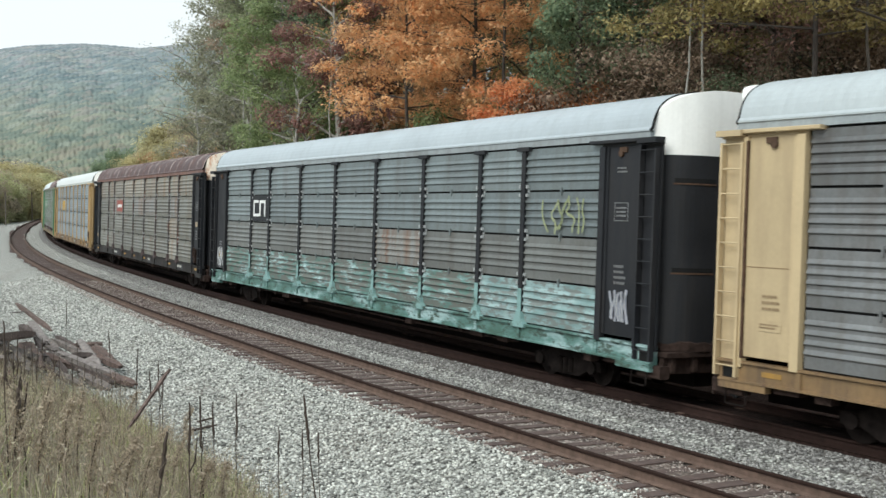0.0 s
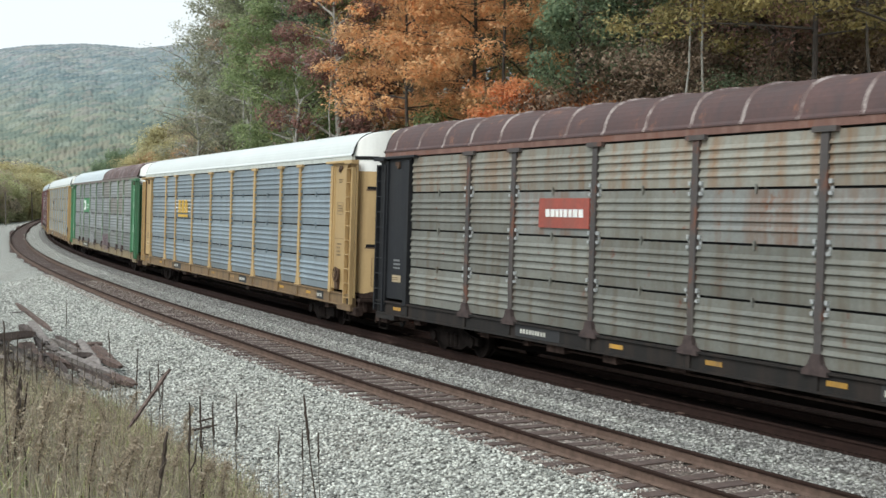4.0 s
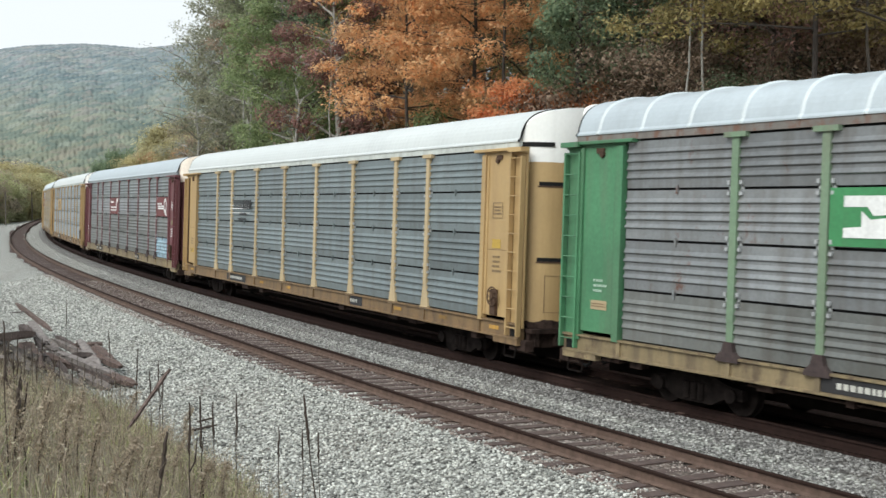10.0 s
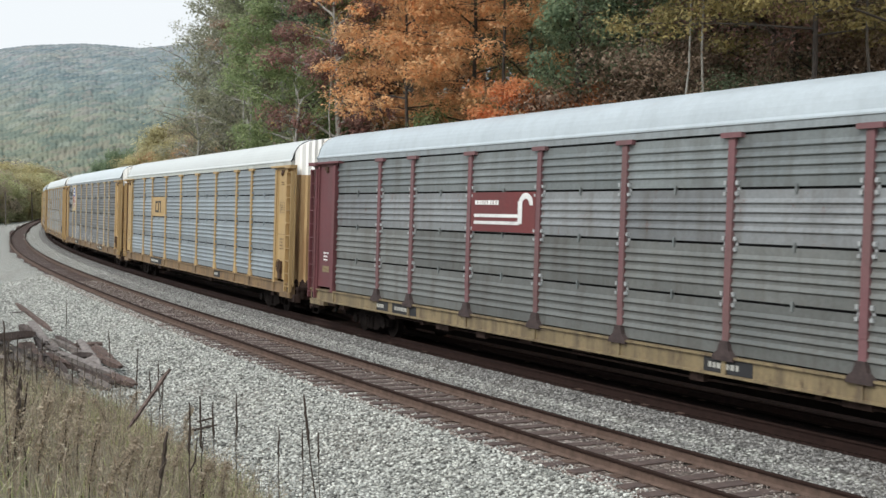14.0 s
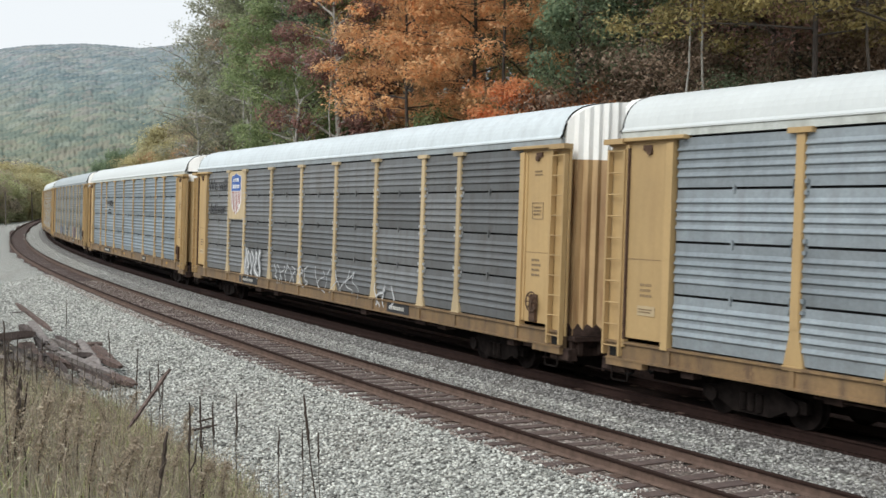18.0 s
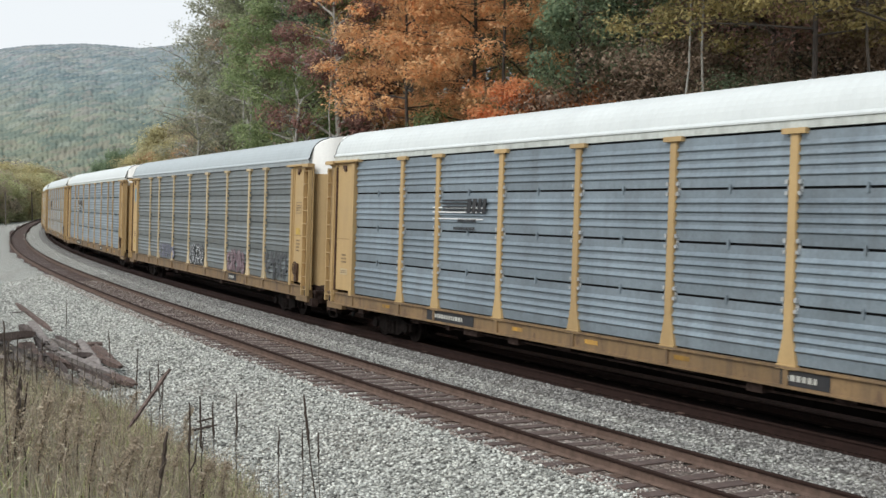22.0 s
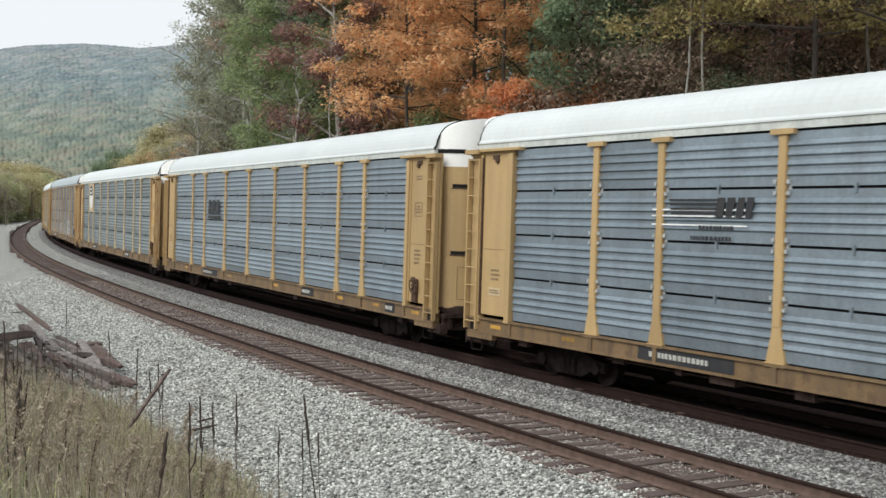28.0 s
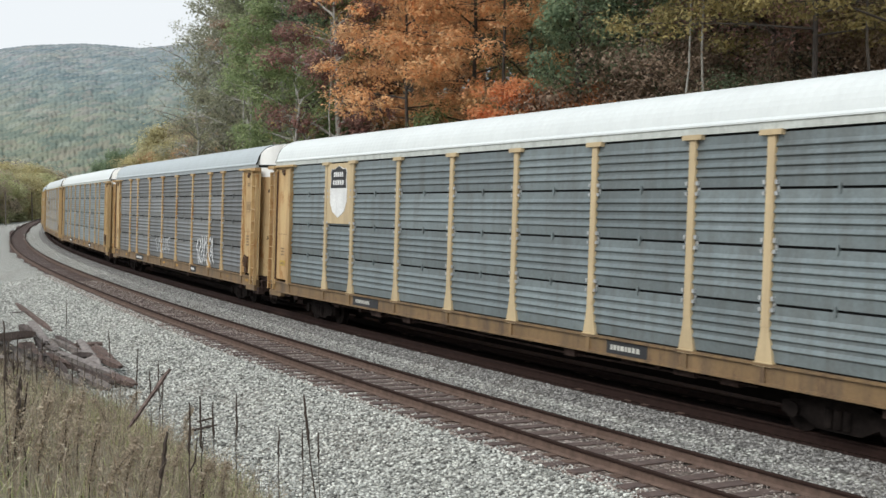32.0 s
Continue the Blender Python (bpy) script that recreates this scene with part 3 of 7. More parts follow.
def rung_mesh():
    sh = Shape()
    L = END_U - POST_U[0]
    sh.tube([(L - 0.50, 0.115, 0), (L - 0.06, 0.115, 0)], [0.014, 0.014], 6)
    return sh.mesh("rung")


def sill_mesh():
    """Side sill of the flat car: a channel with flanges and pockets."""
    sh = Shape()
    e = END_U - 0.1
    pr = [(-0.12, 0.74), (-0.12, 1.10), (0.085, 1.10), (0.085, 1.06), (0.035, 1.05), (0.035, 0.785), (0.075, 0.775), (0.075, 0.74)]
    sh.prism(pr[::-1], -e, e)
    return sh.mesh("side_sill")


def stirrup_mesh():
    """Foot step hung below the sill's end."""
    sh = Shape()
    sh.tube([(-0.22, 0, 0.64), (-0.22, 0.02, 0.38), (-0.19, 0.02, 0.35), (0.19, 0.02, 0.35), (0.22, 0.02, 0.38), (0.22, 0, 0.64)], [0.014] * 6, 5)
    return sh.mesh("stirrup")


def door_curve(y):
    return 0.58 * (1 - abs(y / 1.43) ** 3.6)


def slot_mesh(y0, y1, h):
    """A strip that follows the curved end door."""
    sh = Shape()
    n = 8
    v = []
    for i in range(n + 1):
        y = y0 + (y1 - y0) * i / n
        x = door_curve(y) + 0.008
        v += [(x, y, -h / 2), (x, y, h / 2), (x - 0.04, y, -h / 2), (x - 0.04, y, h / 2)]
    F = []
    for i in range(n):
        a, b = 4 * i, 4 * i + 4
        F += [(a, b, b + 1, a + 1), (a + 1, b + 1, b + 3, a + 3), (a + 2, b + 2, b, a)]
    F += [(0, 1, 3, 2), (4 * n, 4 * n + 2, 4 * n + 3, 4 * n + 1)]
    return sh.add(v, F).mesh("door_slot")


def skirt_mesh(out):
    """Ragged grimy band along the foot of the curved end door."""
    sh = Shape()
    n = 18
    rg = random.Random(5)
    v = []
    for i in range(n + 1):
        y = -1.41 + 2.82 * i / n
        x = door_curve(y) + out
        v += [(x, y, 1.0), (x, y, 1.10 + rg.uniform(0.0, 0.13)), (x - out - 0.03, y, 1.0), (x - out - 0.03, y, 1.24)]
    F = []
    for i in range(n):
        a, b = 4 * i, 4 * i + 4
        F += [(a, b, b + 1, a + 1), (a + 1, b + 1, b + 3, a + 3)]
    return sh.add(v, F).mesh("door_skirt")


def hanger_mesh():
    """Boxes, brackets and pipes hung below the near sill between the bogies."""
    sh = Shape()
    rg = random.Random(17)
    u = -8.2
    while u < 8.2:
        w, h = rg.uniform(0.12, 0.7), rg.uniform(0.04, 0.17)
        sh.box(u, u + w, -0.30, -0.02 - rg.uniform(0, 0.08), 0.74 - h, 0.738)
        u += w + rg.uniform(0.25, 1.5)
    sh.tube([(-8.6, -0.14, 0.66), (-3.0, -0.14, 0.60), (2.0, -0.14, 0.63), (8.6, -0.14, 0.66)], [0.022] * 4, 6)
    for e in (-1, 1):
        for du, w, h in ((-0.9, 0.3, 0.14), (-0.3, 0.5, 0.10), (0.6, 0.25, 0.16)):
            a = e * (END_U - 1.4) + du
            sh.box(a, a + w, -0.25, -0.04, 0.74 - h, 0.738)
    return sh.mesh("sill_gear")


def underframe_mesh():
    sh = Shape()
    sh.box(-END_U + 0.15, END_U - 0.15, -1.36, 1.36, 0.97, 1.05)
    sh.box(-END_U + 0.2, END_U - 0.2, -0.36, 0.36, 0.28, 0.97)
    for u in np.arange(-11.5, 11.6, 2.3):
        sh.box(u - 0.06, u + 0.06, -1.35, 1.35, 0.72, 0.97)
    for u in (-1, 1):
        sh.box(u * 12.9 - 0.25, u * 12.9 + 0.25, -1.25, 1.25, 0.62, 1.0)
    return sh.mesh("underframe")


def gear_mesh():
    """Brake reservoir, valve and pipes slung below the deck."""
    sh = Shape()
    sh.tube([(-1.9, 0.75, 0.62), (-1.8, 0.75, 0.62), (-0.7, 0.75, 0.62), (-0.6, 0.75, 0.62)], [0.1, 0.2, 0.2, 0.1], 12)
    sh.box(0.6, 1.1, 0.6, 0.95, 0.45, 0.8)
    sh.tube([(-9, 0.95, 0.6), (9, 0.95, 0.6)], [0.02, 0.02], 6)
    return sh.mesh("brake_gear")


def sideframe_mesh():
    sh = Shape()
    pr = [(-1.15, 0.30), (-1.15, 0.50), (-0.8, 0.54), (-0.4, 0.66), (0.4, 0.66), (0.8, 0.54), (1.15, 0.50), (1.15, 0.30), (0.75, 0.30), (0.42, 0.14), (-0.42, 0.14), (-0.75, 0.30)]
    k = len(pr)
    v = [(x, -0.07, z) for x, z in pr] + [(x, 0.07, z) for x, z in pr]
    f = [(i, (i + 1) % k, (i + 1) % k + k, i + k) for i in range(k)] + [tuple(range(k))[::-1], tuple(range(k, 2 * k))]
    sh.add(v, [q[::-1] for q in f])
    for x in (-0.9, 0.9):
        sh.disc((x, 0.37), 0.13, 0.05, 0.13, 12)
    for x in (-0.18, 0.0, 0.18):
        sh.tube([(x, 0.08, 0.2), (x, 0.08, 0.5)], [0.07, 0.07], 8)
    return sh.mesh("sideframe")


def wheelset_mesh():
    sh = Shape()
    for s in (-1, 1):
        y = 0.76 * s
        sh.disc((0, 0), WHEEL_R, min(y - 0.065 * s, y + 0.065 * s), max(y - 0.065 * s, y + 0.065 * s), 24)
        sh.disc((0, 0), WHEEL_R + 0.025, min(y - 0.095 * s, y - 0.065 * s), max(y - 0.095 * s, y - 0.065 * s), 24)
        sh.disc((0, 0), 0.15, min(y + 0.065 * s, y + 0.1 * s), max(y + 0.065 * s, y + 0.1 * s), 12)
        sh.box(0.17, 0.27, y + 0.060 * s - 0.01, y + 0.060 * s + 0.01, -0.03, 0.03)
    sh.disc((0, 0), 0.08, -0.95, 0.95, 10)
    return sh.mesh("wheelset")


def bolster_mesh():
    sh = Shape()
    sh.box(-0.2, 0.2, -1.05, 1.05, 0.36, 0.58, bevel=0.03)
    sh.disc((0, 0), 0.01, -0.01, 0.01, 6)
    return sh.mesh("bolster")


def coupler_mesh():
    """Draft arm and knuckle, pointing to +x."""
    sh = Shape()
    sh.box(-0.3, 0.55, -0.09, 0.09, 0.72, 0.92)
    sh.box(0.45, 0.82, -0.16, 0.13, 0.68, 0.98)
    sh.box(0.62, 0.80, 0.10, 0.20, 0.70, 0.96)
    sh.tube([(0.1, 0.35, 0.75), (0.35, 0.36, 0.5), (0.7, 0.32, 0.42), (0.9, 0.25, 0.55)], [0.025] * 4, 6)
    return sh.mesh("coupler")


def platform_mesh():
    """Ledge and pockets across the car's end sill; +x points outwards."""
    sh = Shape()
    sh.box(-0.12, 0.16, -1.34, 1.34, 0.90, 0.99, bevel=0.01)
    sh.box(-0.10, 0.02, -1.30, 1.30, 0.58, 0.90)
    for y in (-1.15, -0.62, 0.62, 1.15):
        sh.box(0.02, 0.13, y - 0.05, y + 0.05, 0.62, 0.90)
    sh.box(-0.55, 0.10, 1.22, 1.44, 0.50, 0.74, bevel=0.02)
    return sh.mesh("end_platform")


def rod_mesh():
    sh = Shape()
    sh.tube([(0.10, 1.42, 0.45), (0.14, 1.38, 0.72), (0.22, 1.2, 0.76), (0.24, 0.3, 0.76), (0.45, 0.1, 0.90)], [0.018] * 5, 6)
    sh.tube([(0.12, 1.30, 1.02), (0.30, 1.28, 1.10), (0.30, 0.75, 1.12), (0.12, 0.72, 1.02)], [0.016] * 4, 6)
    return sh.mesh("uncoupling_rod")


def hose_mesh():
    sh = Shape()
    pts = [(0.05, 0.42, 0.72), (0.22, 0.42, 0.60), (0.36, 0.40, 0.34), (0.55, 0.34, 0.26), (0.85, 0.22, 0.34)]
    sh.tube(pts, [0.032] * 5, 7)
    return sh.mesh("air_hose")


def brake_wheel_mesh():
    sh = Shape()
    n = 14
    ring = [(0.21 * math.cos(2 * math.pi * k / n), 0.0, 0.21 * math.sin(2 * math.pi * k / n)) for k in range(n + 1)]
    sh.tube(ring, [0.018] * (n + 1), 6)
    for a in range(4):
        t = a * math.pi / 4
        sh.tube([(0.2 * math.cos(t), 0, 0.2 * math.sin(t)), (-0.2 * math.cos(t), 0, -0.2 * math.sin(t))], [0.012, 0.012], 5)
    sh.disc((0, 0), 0.06, -0.1, 0.03, 10)
    return sh.mesh("brake_wheel")


LIB = {}


def lib(key, fn):
    if key not in LIB:
        LIB[key] = fn()
    return LIB[key]


def side_m(u, side):
    """Pose of a piece on a side wall; side +1 faces the camera, -1 away."""
    return Matrix.Translation((u, SIDE * side, 0)) @ (Matrix.Rotation(math.pi, 4, "Z") if side < 0 else Matrix.Identity(4))


def build_car(spec):
    """One car carrier with its parts; +x is its trailing end, +y the side to the camera."""
    car = tagged(new("autorack_railcar"), spec["label"], "freight car", "car carriers of the train")
    body, postm, sillm, endm, roofm, pan = spec["body"], spec["post"], spec["sill"], spec["end"], spec["roof"], spec["panels"]
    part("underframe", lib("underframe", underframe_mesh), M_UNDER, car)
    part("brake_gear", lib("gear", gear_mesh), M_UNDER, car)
    for side in (1, -1):
        part("side_sill", lib("sill", sill_mesh), sillm, car, m=side_m(0, side))
        for i, w in enumerate(BAYS):
            uc = (POST_U[i] + POST_U[i + 1]) / 2
            for row in range(4):
                mat = spec.get("special", {}).get((i, row), pan) if side > 0 else pan
                part("panel", lib(("panel", w, row), lambda: panel_mesh(w, row)), mat, car, m=side_m(uc, side) @ Matrix.Translation((0, 0, ROWS_Z[row + 1] + 0.012)))
            if side > 0 and w > 2.5 and spec.get("brackets", True):
                for row in range(1, 4):
                    part("joint_bracket", lib("joint", lambda: Shape().box(-0.022, 0.022, -0.03, 0.03, -0.10, 0.06).mesh("joint_bracket")), pan, car, m=side_m(uc, side) @ Matrix.Translation((0, 0, ROWS_Z[row])))
        for i in range(1, 9):
            pm = part("post", lib(("post", spec.get("flare", True)), lambda: post_mesh(spec.get("flare", True))), postm, car, m=side_m(POST_U[i], side))
            if side > 0 and not spec.get("flare", True):
                part("post_foot", lib("foot", foot_mesh), spec.get("foot", M_DARK_FOOT), pm)
            if side > 0:
                for z in ROWS_Z[1:4]:
                    for x in (-0.135, 0.135):
                        part("bolt_clip", lib("clip", clip_mesh), spec.get("clip", M_GALV), pm, m=Matrix.Translation((x, 0, z)))
        part("backing", lib("backing", lambda: Shape().box(-POST_U[0], POST_U[0], -0.09, -0.05, 1.1, 4.93).mesh("backing")), spec.get("backing", M_BLACK), car, m=side_m(0, side))
        part("eave_rail", lib("eave", lambda: Shape().box(-ROOF_U, ROOF_U, -0.06, 0.035, 4.915, 5.06).mesh("eave_rail")), spec.get("eave", M_EAVE if roofm is M_ROOF_WHITE else M_EAVE_GREY), car, m=side_m(0, side))
        for end in (1, -1):
            # x of the corner pieces runs outwards
            m = Matrix.Translation((POST_U[0] * end, SIDE * side, 0)) @ Matrix.Diagonal((end, side, 1, 1))
            for nm, me in lib("corner", corner_pieces):
                part(nm, me, endm, car, m=m)
            if side > 0 and endm not in (M_MAROON, M_CHAR, M_GREEN):
                part("door_seam", lib("seam", lambda: Shape().box(0.26, END_BAY - 0.56, 0.034, 0.040, 2.66, 2.674).mesh("door_seam")), M_HATCH, car, m=m)
            # Dark strip laid on for the shaded gap between side door and ladder.
            if side > 0 and end > 0 and endm not in (M_MAROON, M_CHAR, M_GREEN):
                part("door_edge", lib("door_edge", lambda: Shape().box(END_BAY - 0.603, END_BAY - 0.565, -0.01, 0.09, 1.15, 4.74).mesh("door_edge")), M_RUST_IRON, car, "dark brown strip drawn for the shaded gap beside the door", m=m)
            part("door_header", lib("header", header_mesh), endm, car, m=m)
            if side > 0:
                part("door_roller", lib("pulley", pulley_mesh), M_RUST_IRON, car, m=m)
            lad = part("ladder", lib("ladder", ladder_rail_mesh), endm, car, m=m)
            if side > 0:
                for z in np.arange(1.0, 4.7, 0.41):
                    part("rung", lib("rung", rung_mesh), endm, lad, m=Matrix.Translation((0, 0, float(z))))
    for end in (1, -1):
        m = Matrix.Translation((13.02 * end, 0, 0)) @ Matrix.Diagonal((end, 1, 1, 1))
        folds = spec.get("folds", False)
        door = part("end_door", lib(("door", folds), lambda: end_door_mesh(1.0, 4.62, folds)), spec.get("door", endm), car, m=m)
        part("end_door_cap", lib(("cap", folds), lambda: end_door_mesh(4.62, 5.79, folds, True)), spec.get("cap", M_CAP), door, spec.get("cap_label", "white-painted top of the end door"))
        if not folds and spec.get("slots", True):
            tall = endm in (M_GREEN, M_MAROON, M_CHAR)
            for z in (3.25,) if tall and endm is not M_CHAR else (4.15, 2.5):
                part("door_slot", lib("slot", lambda: slot_mesh(0.35, 1.12, 0.085)), M_BLACK, door, m=Matrix.Translation((0, 0, z)))
                part("slot_lip", lib("lip", lambda: slot_mesh(0.33, 1.14, 0.03)), spec.get("lip", M_RUST_IRON), door, m=Matrix.Translation((0.006, 0, z - 0.06)))
            if endm not in (M_MAROON, M_CHAR):
                part("door_slot", lib("slot_top", lambda: slot_mesh(0.85, 1.42, 0.10)), M_BLACK, door, m=Matrix.Translation((0.012, 0, 5.0)))
            if not tall:
                for z in (2.15, 1.35):
                    part("hatch_edge", lib("hatch_h", lambda: slot_mesh(0.55, 0.98, 0.014)), M_HATCH, door, m=Matrix.Translation((0, 0, z)))
                for y in (0.565, 0.965):
                    part("hatch_edge", lib(("hatch_v", y), lambda: slot_mesh(y - 0.007, y + 0.007, 0.8)), M_HATCH, door, m=Matrix.Translation((0, 0, 1.75)))
        part("door_skirt", lib(("skirt", folds), lambda: skirt_mesh(0.045 if folds else 0.012)), M_END_IRON, door, "grime-blackened foot of the end door")
        bog = new("bogie")
        bog.parent = car
        bog.location = (TRUCK_U * end, 0, 0)
        bog.rotation_euler = (0, 0, -0.0018 * TRUCK_U * end)
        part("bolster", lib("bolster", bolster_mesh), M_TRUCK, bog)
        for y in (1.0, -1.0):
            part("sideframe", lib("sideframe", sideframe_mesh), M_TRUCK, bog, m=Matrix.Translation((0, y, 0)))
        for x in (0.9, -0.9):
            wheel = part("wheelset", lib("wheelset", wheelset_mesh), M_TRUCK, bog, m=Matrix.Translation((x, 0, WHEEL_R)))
            WHEELS.append((wheel, x))
        part("end_platform", lib("platform", platform_mesh), M_END_IRON, car, m=Matrix.Translation((END_U * end, 0, 0)) @ Matrix.Diagonal((end, 1, 1, 1)))
        part("uncoupling_rod", lib("rod", rod_mesh), M_END_IRON, car, m=Matrix.Translation((END_U * end, 0, 0)) @ Matrix.Diagonal((end, end, 1, 1)))
        part("air_hose", lib("hose", hose_mesh), M_BLACK, car, m=Matrix.Translation((END_U * end, 0, 0)) @ Matrix.Diagonal((end, end, 1, 1)))
        part("coupler", lib("coupler", coupler_mesh), M_UNDER, car, m=Matrix.Translation(((END_U - 0.05) * end, 0, 0)) @ Matrix.Diagonal((end, end, 1, 1)))
    if spec.get("brake", True):
        iron = M_END_IRON if endm is M_CHAR else M_RUST_IRON
        part("brake_wheel", lib("bwheel", brake_wheel_mesh), iron, car, "rusty iron wheel", m=Matrix.Translation((-POST_U[0] - 0.66, SIDE + 0.13, 1.62)))
        part("brake_stand", lib("bstand", lambda: Shape().box(-0.11, 0.11, 0.0, 0.09, -0.42, 0.16, bevel=0.02).mesh("brake_stand")), iron, car, m=Matrix.Translation((-POST_U[0] - 0.66, SIDE + 0.03, 1.62)))
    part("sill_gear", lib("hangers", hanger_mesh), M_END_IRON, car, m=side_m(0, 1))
    for i in range(10):
        part("sill_rib", lib("rib", lambda: Shape().box(-0.05, 0.05, 0.03, 0.072, 0.776, 1.058).mesh("sill_rib")), sillm, car, m=side_m(POST_U[i], 1))
    for e in (1, -1):
        part("pocket_hole", lib("hole", lambda: Shape().box(-0.12, 0.12, 0.03, 0.041, 0.80, 0.98).mesh("pocket_hole")), M_BLACK, car, m=side_m((END_U - 0.30) * e, 1))
        part("sill_pocket", lib("pocket", lambda: Shape().box(-0.5, 0.5, -0.10, 0.06, 0.62, 0.738).mesh("sill_pocket")), sillm, car, m=Matrix.Translation(((END_U - 0.6) * e, SIDE, 0)))
        part("stirrup", lib("stirrup", stirrup_mesh), M_TRUCK, car, m=Matrix.Translation(((END_U - 0.45) * e, SIDE, 0)))
    split = spec.get("roof_split")
    if split:
        part("roof", lib(("roof", "seams", 1), lambda: roof_mesh("seams", split[0], ROOF_U, (roofm, M_ROOF_PALE))), roofm, car)
        part("roof", lib(("roof", "seams", 0), lambda: roof_mesh("seams", -ROOF_U, split[0], (split[1], M_RUST_SEAM))), split[1], car, "rust-red bare roof sheets")
    else:
        kind = spec.get("ribs", "fine")
        part("roof", lib(("roof", kind), lambda: roof_mesh(kind, mats=(roofm, M_RUST_SEAM) if kind == "seams" else ())), roofm, car)
    for end in (1, -1):
        part("roof_seal", lib("seal", seal_mesh), M_BLACK, car, "black rubber seal", m=Matrix.Translation((ROOF_U * end, 0, 0)) @ Matrix.Diagonal((end, 1, 1, 1)))
    for fn in spec.get("extras", ()):
        fn(car)
    return car


WHEELS = []
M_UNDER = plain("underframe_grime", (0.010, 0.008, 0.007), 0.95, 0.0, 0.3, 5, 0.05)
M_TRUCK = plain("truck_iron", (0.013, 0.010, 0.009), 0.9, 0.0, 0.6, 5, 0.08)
M_BLACK = plain("black_gap", (0.012, 0.012, 0.012), 0.8, 0, 0.2, 5, 0.15)
M_GALV = plain("galvanised_clip", (0.42, 0.43, 0.43), 0.5, 0.4, 0.2, 9)
M_RUST_IRON = plain("rusty_iron", (0.075, 0.042, 0.025), 0.85, 0.2, 0.4, 9)
M_DARK_FOOT = plain("grimy_post_foot", (0.045, 0.03, 0.028), 0.85, 0.0, 0.35, 8)
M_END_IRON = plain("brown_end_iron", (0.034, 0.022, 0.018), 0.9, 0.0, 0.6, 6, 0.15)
M_HATCH = plain("hatch_line", (0.20, 0.13, 0.065), 0.8, 0, 0.3, 9)
M_CAP = paint("white_cap", (0.84, 0.835, 0.80), dirt=0.12, flecks=0.04, patchy=0.07)
TAN = (0.42, 0.287, 0.13)
M_TAN = paint("tan_paint", TAN, grime=(0.20, 0.11, 0.055), dirt=0.28, flecks=0.05, patchy=0.12)
M_TAN_DIRTY = paint("tan_paint_grimy", (0.47, 0.33, 0.16), grime=(0.27, 0.13, 0.04), dirt=0.85, rust=0.30, rust_c=(0.30, 0.14, 0.04), flecks=0.06)
M_TAN_PALE = paint("pale_tan_paint", (0.47, 0.365, 0.215), grime=(0.18, 0.12, 0.075), dirt=0.3, flecks=0.05, patchy=0.12)
M_TAN_SILL = paint("tan_sill", (0.205, 0.13, 0.062), dirt=0.85, rust=0.25, rust_c=(0.10, 0.06, 0.035), grime=(0.085, 0.06, 0.04))
M_CREAM_SILL = paint("cream_sill", (0.26, 0.20, 0.11), dirt=0.9, rust=0.3, rust_c=(0.11, 0.075, 0.045), grime=(0.09, 0.065, 0.045))
M_BLUE_GALV = paint("blue_grey_sheet", (0.245, 0.29, 0.322), dirt=0.25, rough=0.40, metal=0.5, per_object=0.16)
M_GALV_MID = paint("grey_sheet", (0.203, 0.236, 0.239), dirt=0.4, rough=0.42, metal=0.45, per_object=0.18)
M_GALV_COOL = paint("cool_grey_sheet", (0.23, 0.25, 0.247), dirt=0.45, rough=0.40, metal=0.5, per_object=0.18)
M_GALV_SPLASH = paint("splashed_sheet", (0.18, 0.186, 0.176), grime=(0.10, 0.085, 0.07), dirt=0.6, rough=0.5, metal=0.35, per_object=0.15)
M_GALV_DARK = paint("grimy_grey_sheet", (0.185, 0.19, 0.19), dirt=0.5, rough=0.45, metal=0.45, per_object=0.28)
M_GALV_BROWN = paint("brown_grimed_sheet", (0.195, 0.195, 0.172), grime=(0.125, 0.095, 0.062), dirt=0.85, rough=0.5, metal=0.35, rust=0.05, per_object=0.2)
M_GALV_PALE = paint("pale_grey_sheet", (0.285, 0.32, 0.34), dirt=0.25, rough=0.45, metal=0.4)
M_ROOF_WHITE = paint("white_roof", (0.565, 0.59, 0.58), dirt=0.05, rough=0.55, flecks=0.03, patchy=0.06)
M_ROOF_GREY = paint("blue_grey_roof", (0.40, 0.445, 0.47), dirt=0.12, rough=0.45, metal=0.1, flecks=0.05, patchy=0.1)
M_ROOF_RUST = paint("rusted_roof", (0.078, 0.042, 0.039), grime=(0.05, 0.034, 0.036), dirt=0.7, rough=0.6, rust=0.1, rust_c=(0.19, 0.085, 0.05), patchy=0.3)
M_RUST_SEAM = paint("weathered_roof_seam", (0.30, 0.25, 0.235), grime=(0.12, 0.07, 0.06), dirt=0.7, rust=0.58, rust_c=(0.085, 0.046, 0.042))
M_CHAR = paint("charcoal_paint", (0.015, 0.016, 0.019), grime=(0.035, 0.031, 0.028), dirt=0.4, gloss=0.3, patchy=0.3)
M_GREEN = paint("green_paint", (0.07, 0.205, 0.10), grime=(0.10, 0.12, 0.08), dirt=0.5, patchy=0.25)
M_GREEN_POST = paint("faded_green_post", (0.16, 0.235, 0.15), grime=(0.15, 0.13, 0.10), dirt=0.8)
M_MAROON = paint("maroon_paint", (0.14, 0.045, 0.05), dirt=0.25)
M_MAROON_POST = paint("maroon_post", (0.165, 0.075, 0.08), dirt=0.5)
M_BROWN_POST = paint("brown_grey_post", (0.058, 0.05, 0.048), dirt=0.5, rust=0.3, rust_c=(0.13, 0.05, 0.028))
